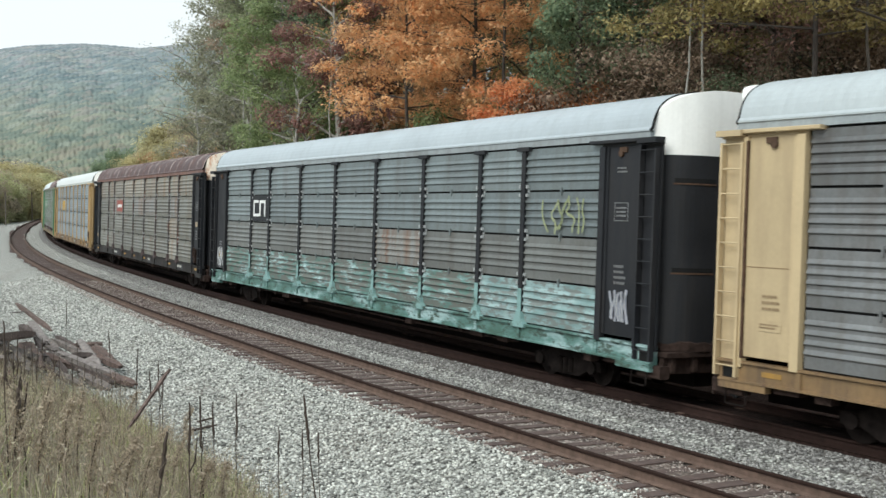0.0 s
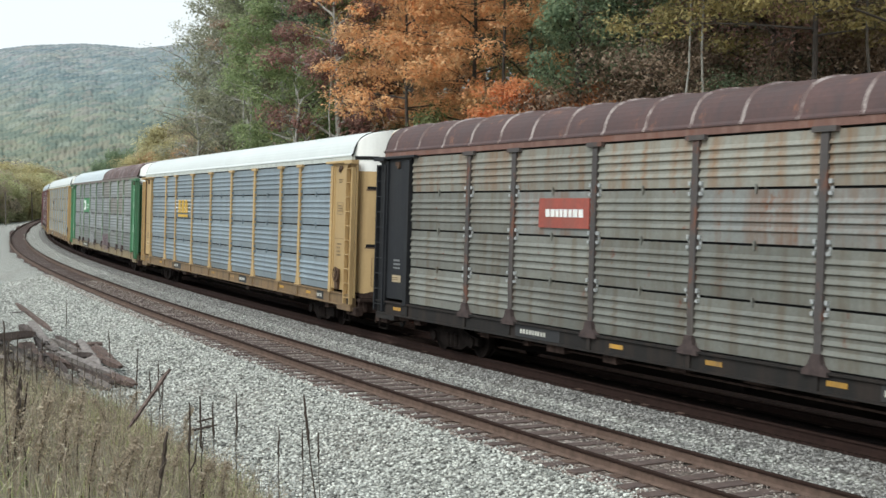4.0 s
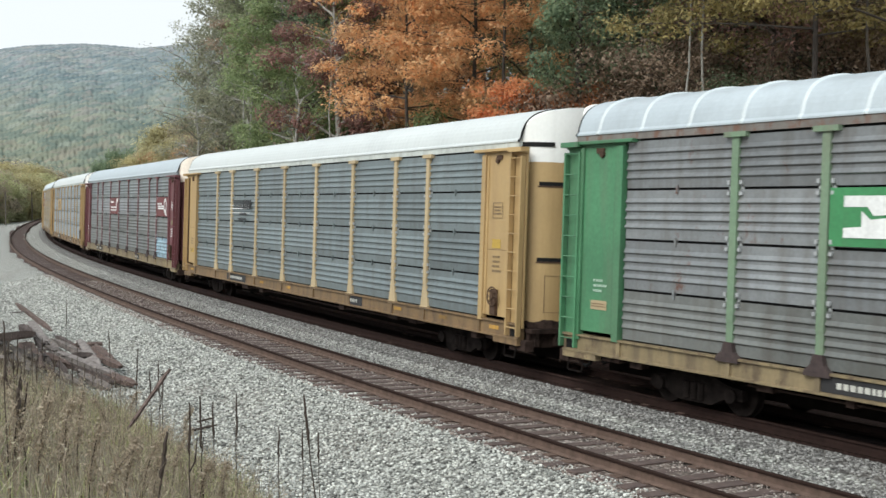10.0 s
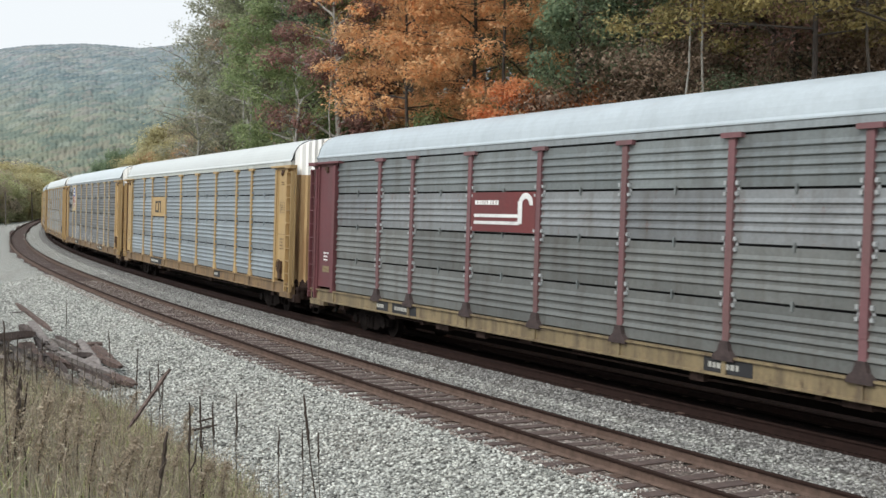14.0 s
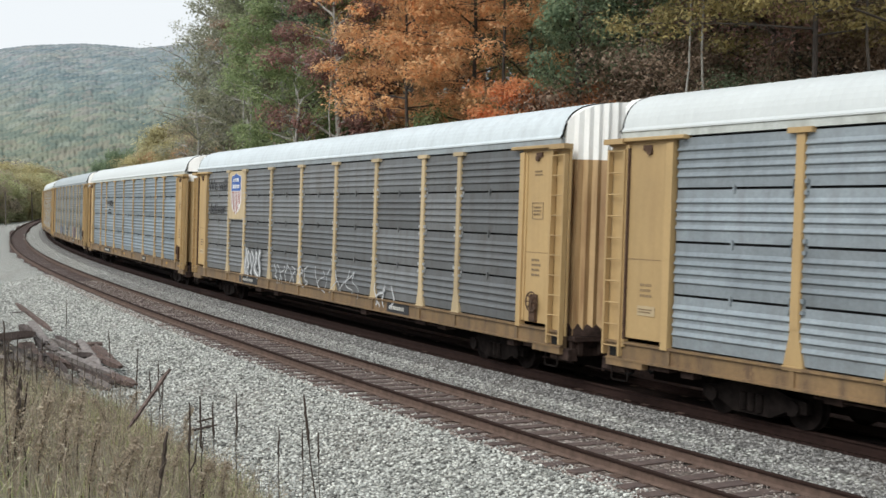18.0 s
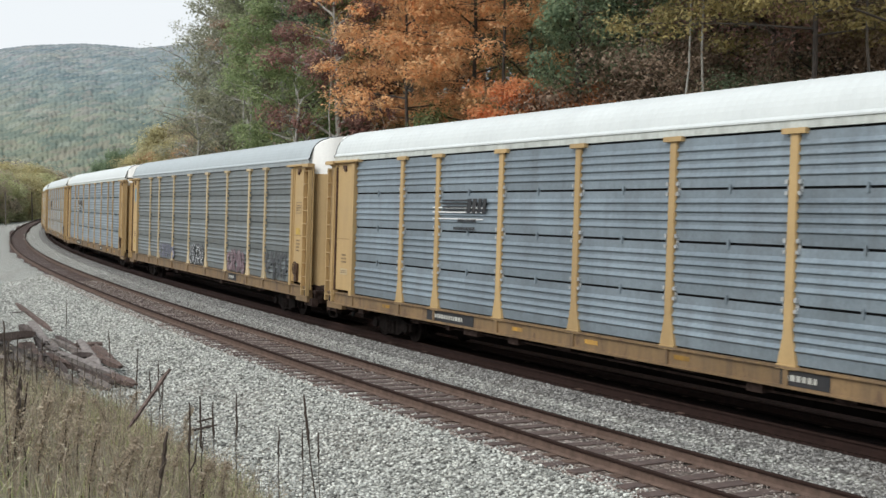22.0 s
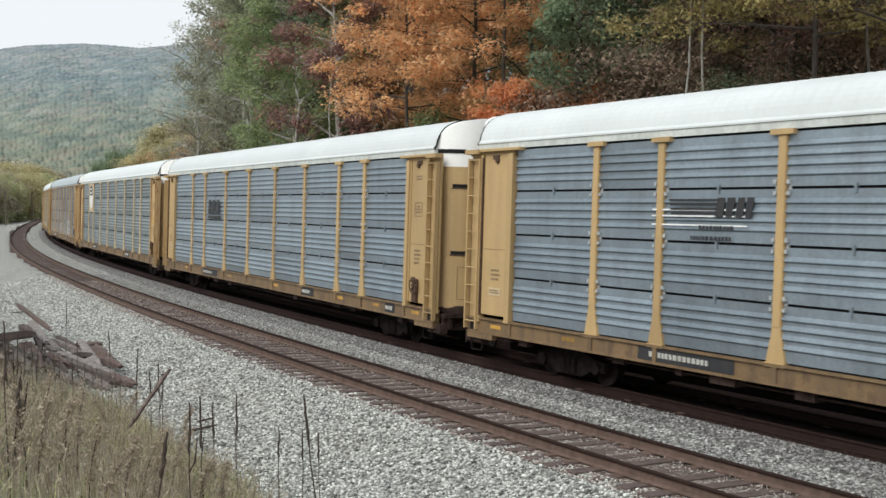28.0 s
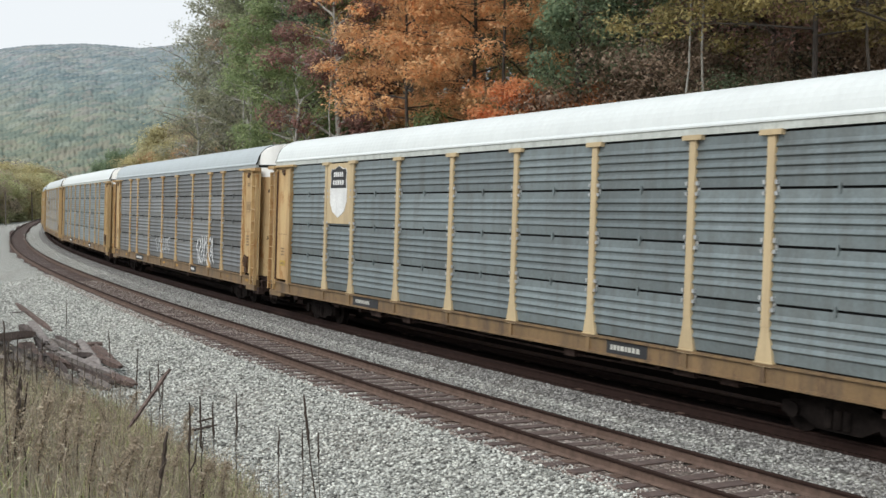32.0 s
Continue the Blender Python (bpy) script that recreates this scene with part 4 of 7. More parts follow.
M_ROOF_PALE = paint("pale_grey_roof", (0.52, 0.565, 0.58), dirt=0.15, rough=0.5, flecks=0.06, patchy=0.08)
M_ROOF_DULL = paint("dull_grey_roof", (0.37, 0.405, 0.415), dirt=0.12, rough=0.5, metal=0.1, patchy=0.07, flecks=0.05)
M_GALV_DULL = paint("dull_grey_sheet", (0.175, 0.192, 0.19), dirt=0.4, rough=0.42, metal=0.45)
M_SEAM = plain("dull_seam", (0.10, 0.108, 0.106), 0.6, 0.2, 0.2, 6)
M_TAN_STREAK = paint("streaked_tan_door", (0.45, 0.305, 0.15), grime=(0.17, 0.075, 0.03), dirt=0.95, flecks=0.05)
M_RUST_SHEET = paint("rust_streaked_sheet", (0.225, 0.23, 0.215), grime=(0.17, 0.075, 0.035), dirt=0.9, rough=0.48, metal=0.3, rust=0.09, rust_c=(0.19, 0.085, 0.045))
M_RUST_TOP = paint("rust_run_sheet", (0.255, 0.25, 0.215), grime=(0.215, 0.12, 0.06), dirt=1.0, rough=0.5, metal=0.25, rust=0.06, rust_c=(0.22, 0.10, 0.05), per_object=0.2)
M_GALV_DINGY = paint("dingy_grey_sheet", (0.235, 0.245, 0.248), grime=(0.13, 0.112, 0.097), dirt=0.6, rough=0.46, metal=0.35, rust=0.04, per_object=0.22)
M_EAVE = paint("pale_eave", (0.50, 0.525, 0.49), dirt=0.35, patchy=0.1)
M_EAVE_GREY = paint("grey_eave", (0.27, 0.30, 0.31), dirt=0.4, patchy=0.1)
M_RUST_EAVE = paint("rust_red_eave", (0.15, 0.075, 0.058), grime=(0.24, 0.15, 0.12), dirt=0.6, rust=0.2, patchy=0.3)
M_BLACK_SILL = paint("black_sill", (0.022, 0.02, 0.019), dirt=0.6, grime=(0.05, 0.035, 0.028), gloss=0.2)


def car_spec(label, pan, roof, post=M_TAN, end=M_TAN, sill=M_TAN_SILL, **kw):
    return dict(label=label, body=pan, post=post, end=end, sill=sill, roof=roof, panels=pan, **kw)


FLEET = {
    -1: car_spec("car carrier with tan ends and grimy grey side panels", M_GALV_DARK, M_ROOF_DULL, M_TAN_PALE, M_TAN_PALE),
    0: car_spec("car carrier with black ends, grey panels and teal paint low down", M_GALV_MID, M_ROOF_GREY, M_CHAR, M_CHAR, M_BLACK_SILL, flare=False, ribs="plain"),
    1: car_spec("rusty brown car carrier with black ends and rust-red roof", M_GALV_BROWN, M_ROOF_RUST, M_BROWN_POST, M_CHAR, M_BLACK_SILL, flare=False, ribs="seams", eave=M_RUST_EAVE),
    2: car_spec("clean car carrier with blue-grey panels and tan posts", M_BLUE_GALV, M_ROOF_WHITE, ribs="plain"),
    3: car_spec("car carrier with green ends and a half-rusted roof", M_GALV_DINGY, M_ROOF_GREY, M_GREEN_POST, M_GREEN, M_CREAM_SILL, flare=False, roof_split=(-1.0, M_ROOF_RUST)),
    4: car_spec("car carrier with tan ends, grey panels and white roof", M_GALV_MID, M_ROOF_WHITE, M_TAN_PALE),
    5: car_spec("car carrier with maroon ends and posts and grey roof", M_GALV_COOL, M_ROOF_GREY, M_MAROON_POST, M_MAROON, M_CREAM_SILL, flare=False, ribs="plain"),
    6: car_spec("car carrier with pale blue-grey panels and tan posts", M_GALV_PALE, M_ROOF_WHITE, folds=True, door=M_TAN_STREAK),
    7: car_spec("car carrier with grimy dark panels and folded tan end doors", M_GALV_DARK, M_ROOF_PALE, M_TAN_PALE, folds=True, door=M_TAN_STREAK),
    8: car_spec("car carrier with blue-grey panels and tan end doors", M_BLUE_GALV, M_ROOF_WHITE),
    9: car_spec("car carrier with dull grey panels, scrawled paint and grey roof", M_GALV_DULL, M_ROOF_DULL, M_TAN_PALE, backing=M_SEAM),
    10: car_spec("car carrier with blue-grey panels and a stained white roof", M_BLUE_GALV, M_ROOF_WHITE),
    11: car_spec("car carrier with blue-grey panels, tan posts and white roof", M_BLUE_GALV, M_ROOF_WHITE, ribs="plain"),
    12: car_spec("car carrier with grey panels and cream posts", M_GALV_MID, M_ROOF_WHITE, M_TAN_PALE, M_TAN_DIRTY),
    13: car_spec("car carrier with grimy panels and white scrawled paint", M_GALV_DARK, M_ROOF_DULL, M_TAN_DIRTY, M_TAN_DIRTY),
    14: car_spec("car carrier with grey panels and white roof", M_GALV_MID, M_ROOF_WHITE),
    15: car_spec("car carrier with blue-grey panels and white roof", M_BLUE_GALV, M_ROOF_WHITE),
    16: car_spec("car carrier with dull grey panels and tan ends", M_GALV_MID, M_ROOF_GREY),
}
# ---- signs, stencils and scrawls on the cars ----
M_WHITE = paint("white_lettering", (0.74, 0.74, 0.72), dirt=0.2)
M_INK = paint("black_lettering", (0.022, 0.022, 0.024), dirt=0.15)
M_GREY_INK = paint("faded_lettering", (0.235, 0.165, 0.09), dirt=0.3)
M_DULL_INK = paint("dull_stencil_lettering", (0.20, 0.205, 0.21), dirt=0.5)
M_GOLD = paint("gold_lettering", (0.55, 0.33, 0.035), dirt=0.15)
M_OLD_LABEL = paint("browned_label", (0.38, 0.30, 0.19), dirt=0.5)
M_YELLOW_LABEL = paint("yellow_label", (0.47, 0.31, 0.055), dirt=0.5)
M_ORANGE_DASH = paint("amber_reflector", (0.46, 0.25, 0.04), dirt=0.9, per_object=0.45)
M_RED = paint("red_sign", (0.30, 0.07, 0.05), dirt=0.4)
M_BLUE = paint("blue_sign", (0.03, 0.10, 0.34), dirt=0.15)
M_SIGN_GREEN = paint("green_sign", (0.055, 0.24, 0.09), dirt=0.25)
M_TEAL_RING = paint("teal_emblem", (0.17, 0.27, 0.32), dirt=0.3)


def scrawl_mat(name, tones):
    return island_mat(name, tones, 0.6)


def sprayed(name, under, tones, amount=0.5, stretch=(0.9, 1.0, 6.0)):
    """Sheet metal brushed and sprayed with patchy streaks of paint."""
    m, n, l, b = tree_of(name)
    st = noise_tex(n, l, coords(n, l, stretch), 1.6, 6, 0.7)
    pick = noise_tex(n, l, coords(n, l, (0.8, 1.0, 2.0)), 1.1, 4, 0.6)
    tone = ramp(n, l, pick.outputs["Fac"], [(0.25 + 0.5 * i / (len(tones) - 1), t) for i, t in enumerate(tones)])
    mask = ramp(n, l, st.outputs["Fac"], [(0.62 - 0.35 * amount, (0, 0, 0)), (0.70 - 0.35 * amount, (1, 1, 1))])
    col = mix(n, l, mask.outputs[0], under, tone.outputs[0])
    l.new(col.outputs[0], b.inputs["Base Color"])
    b.inputs["Roughness"].default_value = 0.6
    bump(n, l, b, st.outputs["Fac"], 0.15, 0.004)
    return m


TEALS = [(0.045, 0.078, 0.055), (0.06, 0.125, 0.10), (0.10, 0.195, 0.175), (0.32, 0.44, 0.44), (0.07, 0.115, 0.09)]
M_TEAL = sprayed("teal_sprayed_sheet", (0.11, 0.115, 0.10), TEALS, 0.40, (1.3, 1.0, 8.0))
M_TEAL_SILL = sprayed("teal_sprayed_sill", (0.04, 0.065, 0.05), TEALS, 0.6, (2.0, 1.0, 5.0))
M_TEAL_LIGHT = sprayed("teal_sprayed_post", (0.07, 0.11, 0.09), [(0.09, 0.16, 0.14), (0.2, 0.33, 0.32), (0.12, 0.2, 0.18)], 0.6, (2.0, 1.0, 2.0))
M_ICE = sprayed("pale_blue_sprayed_sheet", (0.16, 0.17, 0.18), [(0.10, 0.19, 0.27), (0.17, 0.29, 0.38), (0.28, 0.40, 0.46), (0.13, 0.2, 0.28)], 0.55, (3.0, 1.0, 1.6))
M_TEAL_PALE = sprayed("pale_teal_sprayed_sheet", (0.15, 0.17, 0.16), [(0.09, 0.155, 0.145), (0.16, 0.25, 0.245), (0.27, 0.37, 0.37), (0.13, 0.19, 0.185)], 0.5, (1.6, 1.0, 5.0))
FACE = SIDE + 0.052


def plate(car, name, u, z, w, h, mat, y=None, label="", t=0.006):
    """A flat plate or painted bar on the camera's side: u and z of its middle."""
    y = FACE if y is None else y
    return part(name, lib(("plate", round(w, 3), round(h, 3), t), lambda: Shape().box(-w / 2, w / 2, 0, t, -h / 2, h / 2).mesh("plate")), mat, car, label, Matrix.Translation((u, y, z)))


def ring_part(car, name, u, z, r, w, a0, a1, mat, y, squash=1.0, label=""):
    sh = Shape()
    n = 18
    v = []
    for i in range(n + 1):
        a = radians(a0 + (a1 - a0) * i / n)
        for q in (r - w / 2, r + w / 2):
            v.append((-math.cos(a) * q, 0.006, math.sin(a) * q * squash))
    sh.add(v, [(2 * i, 2 * i + 1, 2 * i + 3, 2 * i + 2) for i in range(n)])
    o = [(x, 0.0, z2) for x, _, z2 in v]
    sh.add(o, [(2 * i, 2 * i + 2, 2 * i + 3, 2 * i + 1) for i in range(n)])
    return part(name, sh.mesh(name), mat, car, label, Matrix.Translation((u, y, z)))


def poly_part(car, name, pts, mat, y, label=""):
    """A flat shape from corners (u, z)."""
    k = len(pts)
    v = [(a, y, b) for a, b in pts] + [(a, y + 0.006, b) for a, b in pts]
    sh = Shape().add(v, [tuple(range(k)), tuple(range(k, 2 * k))[::-1]] + [(i, i + k, (i + 1) % k + k, (i + 1) % k) for i in range(k)])
    return part(name, sh.mesh(name), mat, car, label)


def text_bars(car, u, z, w, h, rows, mat, y=None, seed=0):
    """Small stencilling that cannot be read: rows of broken bars, one mesh."""
    rg = random.Random(seed)
    sh = Shape()
    for r in range(rows):
        zz = z + h / 2 - (r + 0.5) * h / rows
        x = -w / 2
        end = w / 2 * rg.uniform(0.5, 1.0)
        while x < end:
            q = min(rg.uniform(0.5, 0.9) * h / rows * 0.55, 0.16)
            sh.box(-x - q, -x, 0, 0.005, zz - h / rows * 0.24, zz + h / rows * 0.24)
            x += q + min(0.035, q * 0.5)
    return tagged(part("stencilling", sh.mesh("stencilling"), mat, car, m=Matrix.Translation((u, FACE if y is None else y, 0))), kind="stuff")


def scrawl(car, u, z, w, h, mat, seed, strokes=9, width=0.055, inner=None):
    """Sprayed scrawl: chunky bent strokes side by side, with a thinner line of another paint inside where there is one."""
    rg = random.Random(seed)
    paths = []
    for k in range(strokes):
        x0 = w / 2 - w * (k + 0.5) / strokes
        cell = w / strokes
        pts = []
        n = rg.choice((4, 5, 6))
        for i in range(n):
            f = i / (n - 1)
            pts.append(Vector((x0 + rg.uniform(-0.85, 0.85) * cell + 0.12 * (f - 0.5) * h, 0, (0.5 - f) * h * rg.uniform(0.8, 1.0) * (1 if k % 2 else -1) + rg.uniform(-0.06, 0.06) * h)))
        # corners rounded once
        soft = [pts[0]]
        for p, q in zip(pts, pts[1:]):
            soft += [p.lerp(q, 0.25), p.lerp(q, 0.75)]
        paths.append(soft + [pts[-1]])
    layers = [("scrawl", mat, width, 0.004)] + ([("scrawl_line", inner, width * 0.24, 0.010)] if inner is not None else [])
    for name, m, wd, out in layers:
        sh = Shape()
        for pts in paths:
            v = []
            last = len(pts) - 1
            for i, p in enumerate(pts):
                d = (pts[min(i + 1, last)] - pts[max(i - 1, 0)]).normalized()
                q = Vector((-d.z, 0, d.x)) * wd / 2 * rg.uniform(0.8, 1.2)
                v += [p + q, p - q]
            sh.add(v, [(2 * i, 2 * i + 1, 2 * i + 3, 2 * i + 2) for i in range(last)])
        tagged(part(name, sh.mesh(name), m, car, "sprayed scrawl", Matrix.Translation((u, FACE + out, z))), kind="stuff")


S_WHITE = scrawl_mat("white_spray", [(0.5, 0.5, 0.5), (0.7, 0.7, 0.69)])
S_DARK = scrawl_mat("black_spray", [(0.03, 0.032, 0.035), (0.08, 0.082, 0.085)])
S_MAROON = scrawl_mat("maroon_spray", [(0.11, 0.06, 0.075), (0.17, 0.10, 0.115)])
S_LIME = scrawl_mat("lime_spray", [(0.22, 0.25, 0.13), (0.28, 0.30, 0.17)])
S_PALE = scrawl_mat("pale_spray", [(0.42, 0.43, 0.43), (0.5, 0.5, 0.5)])
S_DUSK = scrawl_mat("dusky_spray", [(0.10, 0.10, 0.14), (0.16, 0.155, 0.20)])
S_ROSE = scrawl_mat("rose_spray", [(0.22, 0.175, 0.185), (0.31, 0.265, 0.27)])
S_SMOKE = scrawl_mat("smoke_grey_spray", [(0.20, 0.21, 0.21), (0.29, 0.295, 0.295)])
S_HAZE = scrawl_mat("hazy_blue_spray", [(0.22, 0.23, 0.28), (0.28, 0.29, 0.34)])


def corner_marks(ink, seed=0, box=True, label_mat=None, lead=True):
    """Stencils on the leading and trailing corner sheets."""
    def fn(car):
        y = SIDE + 0.040
        u = -POST_U[0] - 0.66
        if box:
            for dz in (-0.17, 0.17):
                plate(car, "stencil_line", u, 3.55 + dz, 0.42, 0.014, ink, y)
            for du in (-0.2, 0.2):
                plate(car, "stencil_line", u + du, 3.55, 0.014, 0.34, ink, y)
            text_bars(car, u, 3.55, 0.3, 0.22, 3, ink, y, seed)
        text_bars(car, u, 2.35, 0.34, 0.42, 4, ink, y, seed + 1)
        if label_mat is not None and lead:
            plate(car, "warning_label", u + 0.02, 2.80, 0.36, 0.20, label_mat, y)
        else:
            text_bars(car, u, 4.35, 0.3, 0.14, 2, ink, y, seed + 2)
        text_bars(car, POST_U[0] + 0.62, 2.1, 0.34, 0.3, 3, ink, y, seed + 3)
        plate(car, "warning_label", POST_U[0] + 0.62, 1.72, 0.46, 0.18, label_mat or M_TAN_PALE, y)
        text_bars(car, POST_U[0] + 0.62, 1.72, 0.4, 0.1, 2, M_GREY_INK, y + 0.008, seed + 4)
    return fn


M_SILL_INK = paint("dull_sill_lettering", (0.50, 0.49, 0.44), dirt=0.35)


def sill_marks(ground=M_INK, ink=M_WHITE, dashes=True, where=((6.3, 1.9), (-4.6, 1.0)), seed=0):
    """Reporting panel bars and reflector dashes along the side sill."""
    def fn(car):
        y = SIDE + 0.038
        for k, (u, w) in enumerate(where):
            plate(car, "mark_plate", u, 0.92, w, 0.25, ground, y)
            text_bars(car, u + 0.05, 0.92, w * 0.7, 0.20, 1, ink, y + 0.008, seed + k)
        if dashes:
            for k, u in enumerate((12.2, 9.6, 3.4, 0.8, -1.8, -7.4, -9.9, -12.3)):
                if (k * 5 + seed * 3) % 8 < 6:
                    plate(car, "reflector", u, 0.93, 0.40, 0.085, M_ORANGE_DASH, y)
    return fn


def mark_worm(car, plate_mat, ink, u, w):
    """White bent-line emblem on a dark plate."""
    plate(car, "sign_plate", u, 3.505, w, 0.90, plate_mat, SIDE + 0.0, t=0.055)
    y = SIDE + 0.058
    a = u + 0.62
    for z in (3.505 + 0.24, 3.505 - 0.24):
        plate(car, "emblem_bar", a - 0.26, z, 0.50, 0.10, ink, y)
    plate(car, "emblem_bar", a - 0.05, 3.505, 0.11, 0.56, ink, y)
    plate(car, "emblem_bar", a - 0.68, 3.505, 0.11, 0.56, ink, y)
    plate(car, "emblem_bar", a - 1.16, 3.505, 0.11, 0.56, ink, y)
    plate(car, "emblem_bar", a - 0.92, 3.735, 0.58, 0.10, ink, y + 0.004)
    plate(car, "emblem_bar", a - 0.58, 3.275, 0.28, 0.10, ink, y + 0.004)


def mark_blocks(ink, rib_glints, bar, u=5.63, z=3.5):
    """Three heavy blocks over an underline, with white lines painted as rib highlights where there are any."""
    def fn(car):
        if rib_glints is not None:
            # White lines painted as light on the crests of the panel ribs.
            for dz in (0.30, 0.14, -0.02, -0.18):
                plate(car, "stripe", u, z + dz, 2.5, 0.035, rib_glints, FACE)
        y = FACE + 0.008
        # three heavy blocks, each split by a slanted gap
        for k in (-1, 0, 1):
            a = u - k * 0.56
            poly_part(car, "emblem_block", [(a + 0.23, z + 0.31), (a - 0.16, z + 0.31), (a + 0.06, z - 0.25), (a + 0.23, z - 0.25)], ink, y)
            poly_part(car, "emblem_block", [(a - 0.21, z + 0.24), (a - 0.21, z - 0.25), (a + 0.01, z - 0.25)], ink, y)
        plate(car, "emblem_block", u, z - 0.37, 1.62, 0.11, bar, FACE + 0.008)
    return fn


def mark_streaks(u=5.73, z=3.62):
    """Dark bars running into two slanted blocks, with two rows of small bars below and painted rib highlights."""
    def fn(car):
        for dz in (0.15, 0.07, -0.01, -0.09):
            plate(car, "emblem_bar", u + 0.45, z + dz, 1.15 + 0.5 * dz, 0.04, M_INK, FACE)
        # two slanted blocks, each cut by a pale notch
        for k, w in ((0, 0.40), (1, 0.36)):
            a = u - 0.14 - k * 0.46
            poly_part(car, "emblem_block", [(a, z + 0.19), (a - w * 0.42, z + 0.19), (a - w * 0.30, z - 0.15), (a + 0.07, z - 0.15)], M_INK, FACE)
            poly_part(car, "emblem_block", [(a - w * 0.55, z + 0.19), (a - w, z + 0.19), (a - w + 0.07, z - 0.15), (a - w * 0.43, z - 0.15)], M_INK, FACE)
        text_bars(car, u - 0.2, z - 0.33, 1.0, 0.15, 1, M_INK, FACE, 3)
        text_bars(car, u - 0.1, z - 0.52, 1.2, 0.15, 1, M_INK, FACE, 4)
        # White lines stand in for light catching the panel ribs.
        for dz in (0.02, -0.09, -0.25):
            plate(car, "stripe", u + 0.35, z + dz - 0.045, 2.3, 0.028, M_WHITE, FACE - 0.004)
    return fn


def mark_shield(top, stripe_a, stripe_b):
    """Shield emblem on a tall tan plate beside the front post."""
    def fn(car):
        u = (POST_U[1] + POST_U[2]) / 2
        plate(car, "sign_plate", u, 3.98, BAY_B - 0.22, 1.78, M_TAN_PALE, SIDE, t=0.055)
        y = SIDE + 0.058
        rim = [(0.58, 4.60), (0.50, 4.72), (0.34, 4.70), (0.0, 4.80), (-0.34, 4.70), (-0.50, 4.72), (-0.58, 4.60), (-0.54, 4.42), (-0.60, 4.05), (-0.58, 3.72), (-0.40, 3.44), (0.0, 3.26), (0.40, 3.44), (0.58, 3.72), (0.60, 4.05), (0.54, 4.42)]
        poly_part(car, "shield_face", [(u + a, b) for a, b in rim], stripe_a, y)
        poly_part(car, "shield_head", [(u + a * 0.93, b - 0.015) for a, b in rim[:8]] + [(u - 0.545, 4.14), (u + 0.545, 4.14), (u + 0.50, 4.42)], top, y + 0.008)
        for z, w in ((4.54, 0.66), (4.30, 0.80)):
            for k in range(5):
                plate(car, "shield_bar", u + w * (0.4 - 0.2 * k), z, w * 0.13, 0.14, M_WHITE, y + 0.016)
        if stripe_b is not None:
            for k in range(6):
                h = (0.46, 0.70, 0.82, 0.82, 0.70, 0.46)[k]
                plate(car, "shield_stripe", u + 0.45 - 0.18 * k, 4.12 - h / 2, 0.075, h, stripe_b, y + 0.008)
    return fn


def slogan(car):
    for words, z in (("We will", 4.18), ("deliver", 3.27)):
        cu = bpy.data.curves.new("slogan", "FONT")
        cu.body, cu.size, cu.align_x, cu.extrude = words, 0.60, "CENTER", 0.004
        tmp = new("slogan_text", cu)
        me = bpy.data.meshes.new_from_object(tmp.evaluated_get(bpy.context.evaluated_depsgraph_get()))
        bpy.data.objects.remove(tmp)
        me.materials.clear()
        part("slogan", me, M_INK, car, "dark painted lettering", Matrix.Translation((POST_U[0] - 1.38, FACE + 0.004, z)) @ Matrix.Rotation(math.pi, 4, "Z") @ Matrix.Rotation(math.pi / 2, 4, "X") @ Matrix.Diagonal((1.28, 1, 1, 1)))


def sign_green(car):
    u = 5.63
    plate(car, "sign_plate", u, 3.505, BAY_W - 0.2, 0.90, M_SIGN_GREEN, SIDE, t=0.055)
    y = SIDE + 0.058
    a = u + 0.62
    poly_part(car, "emblem_block", [(a + 0.42, 3.83), (a - 0.30, 3.83), (a - 0.40, 3.70), (a - 0.36, 3.54), (a - 0.1, 3.53), (a, 3.66), (a + 0.42, 3.66)], M_WHITE, y)
    poly_part(car, "emblem_block", [(a + 0.1, 3.60), (a - 0.05, 3.47), (a - 0.36, 3.50), (a - 0.44, 3.34), (a - 0.34, 3.19), (a + 0.42, 3.19), (a + 0.42, 3.34), (a + 0.1, 3.36)], M_WHITE, y + 0.004)
    text_bars(car, u - 0.62, 3.45, 1.1, 0.34, 2, M_SIGN_PALE, y, 5)


M_SIGN_PALE = paint("faded_white_lettering", (0.42, 0.55, 0.44), dirt=0.2)


def sign_maroon(u, w, hook, quilt):
    def fn(car):
        plate(car, "sign_plate", u, 3.505, w - 0.2, 0.90, M_MAROON_SIGN, SIDE, t=0.055)
        y = SIDE + 0.058
        text_bars(car, u + w * 0.18, 3.72 if hook else 3.64, w * 0.44, 0.21 if hook else 0.15, 1, M_WHITE, y, 8)
        for dz in ((3.42, 3.26) if hook else (3.52, 3.42)):
            plate(car, "emblem_bar", u + (0.22 if hook else 0.32), dz, w * (0.66 if hook else 0.46), 0.075, M_WHITE, y)
        if hook:
            plate(car, "emblem_bar", u - 0.74, 3.50, 0.16, 0.5, M_WHITE, y + 0.004)
            ring_part(car, "emblem_hook", u - 0.95, 3.66, 0.21, 0.13, 0, 180, M_WHITE, y)
        else:
            ring_part(car, "emblem_ring", u - 0.62, 3.55, 0.24, 0.14, 0, 360, M_WHITE, y, 1.15)
            poly_part(car, "emblem_tail", [(u - 0.60, 3.36), (u - 0.82, 3.32), (u - 1.05, 3.08), (u - 0.70, 3.12)], M_WHITE, y + 0.004)
    return fn


M_MAROON_SIGN = paint("maroon_sign", (0.16, 0.035, 0.035), dirt=0.2)


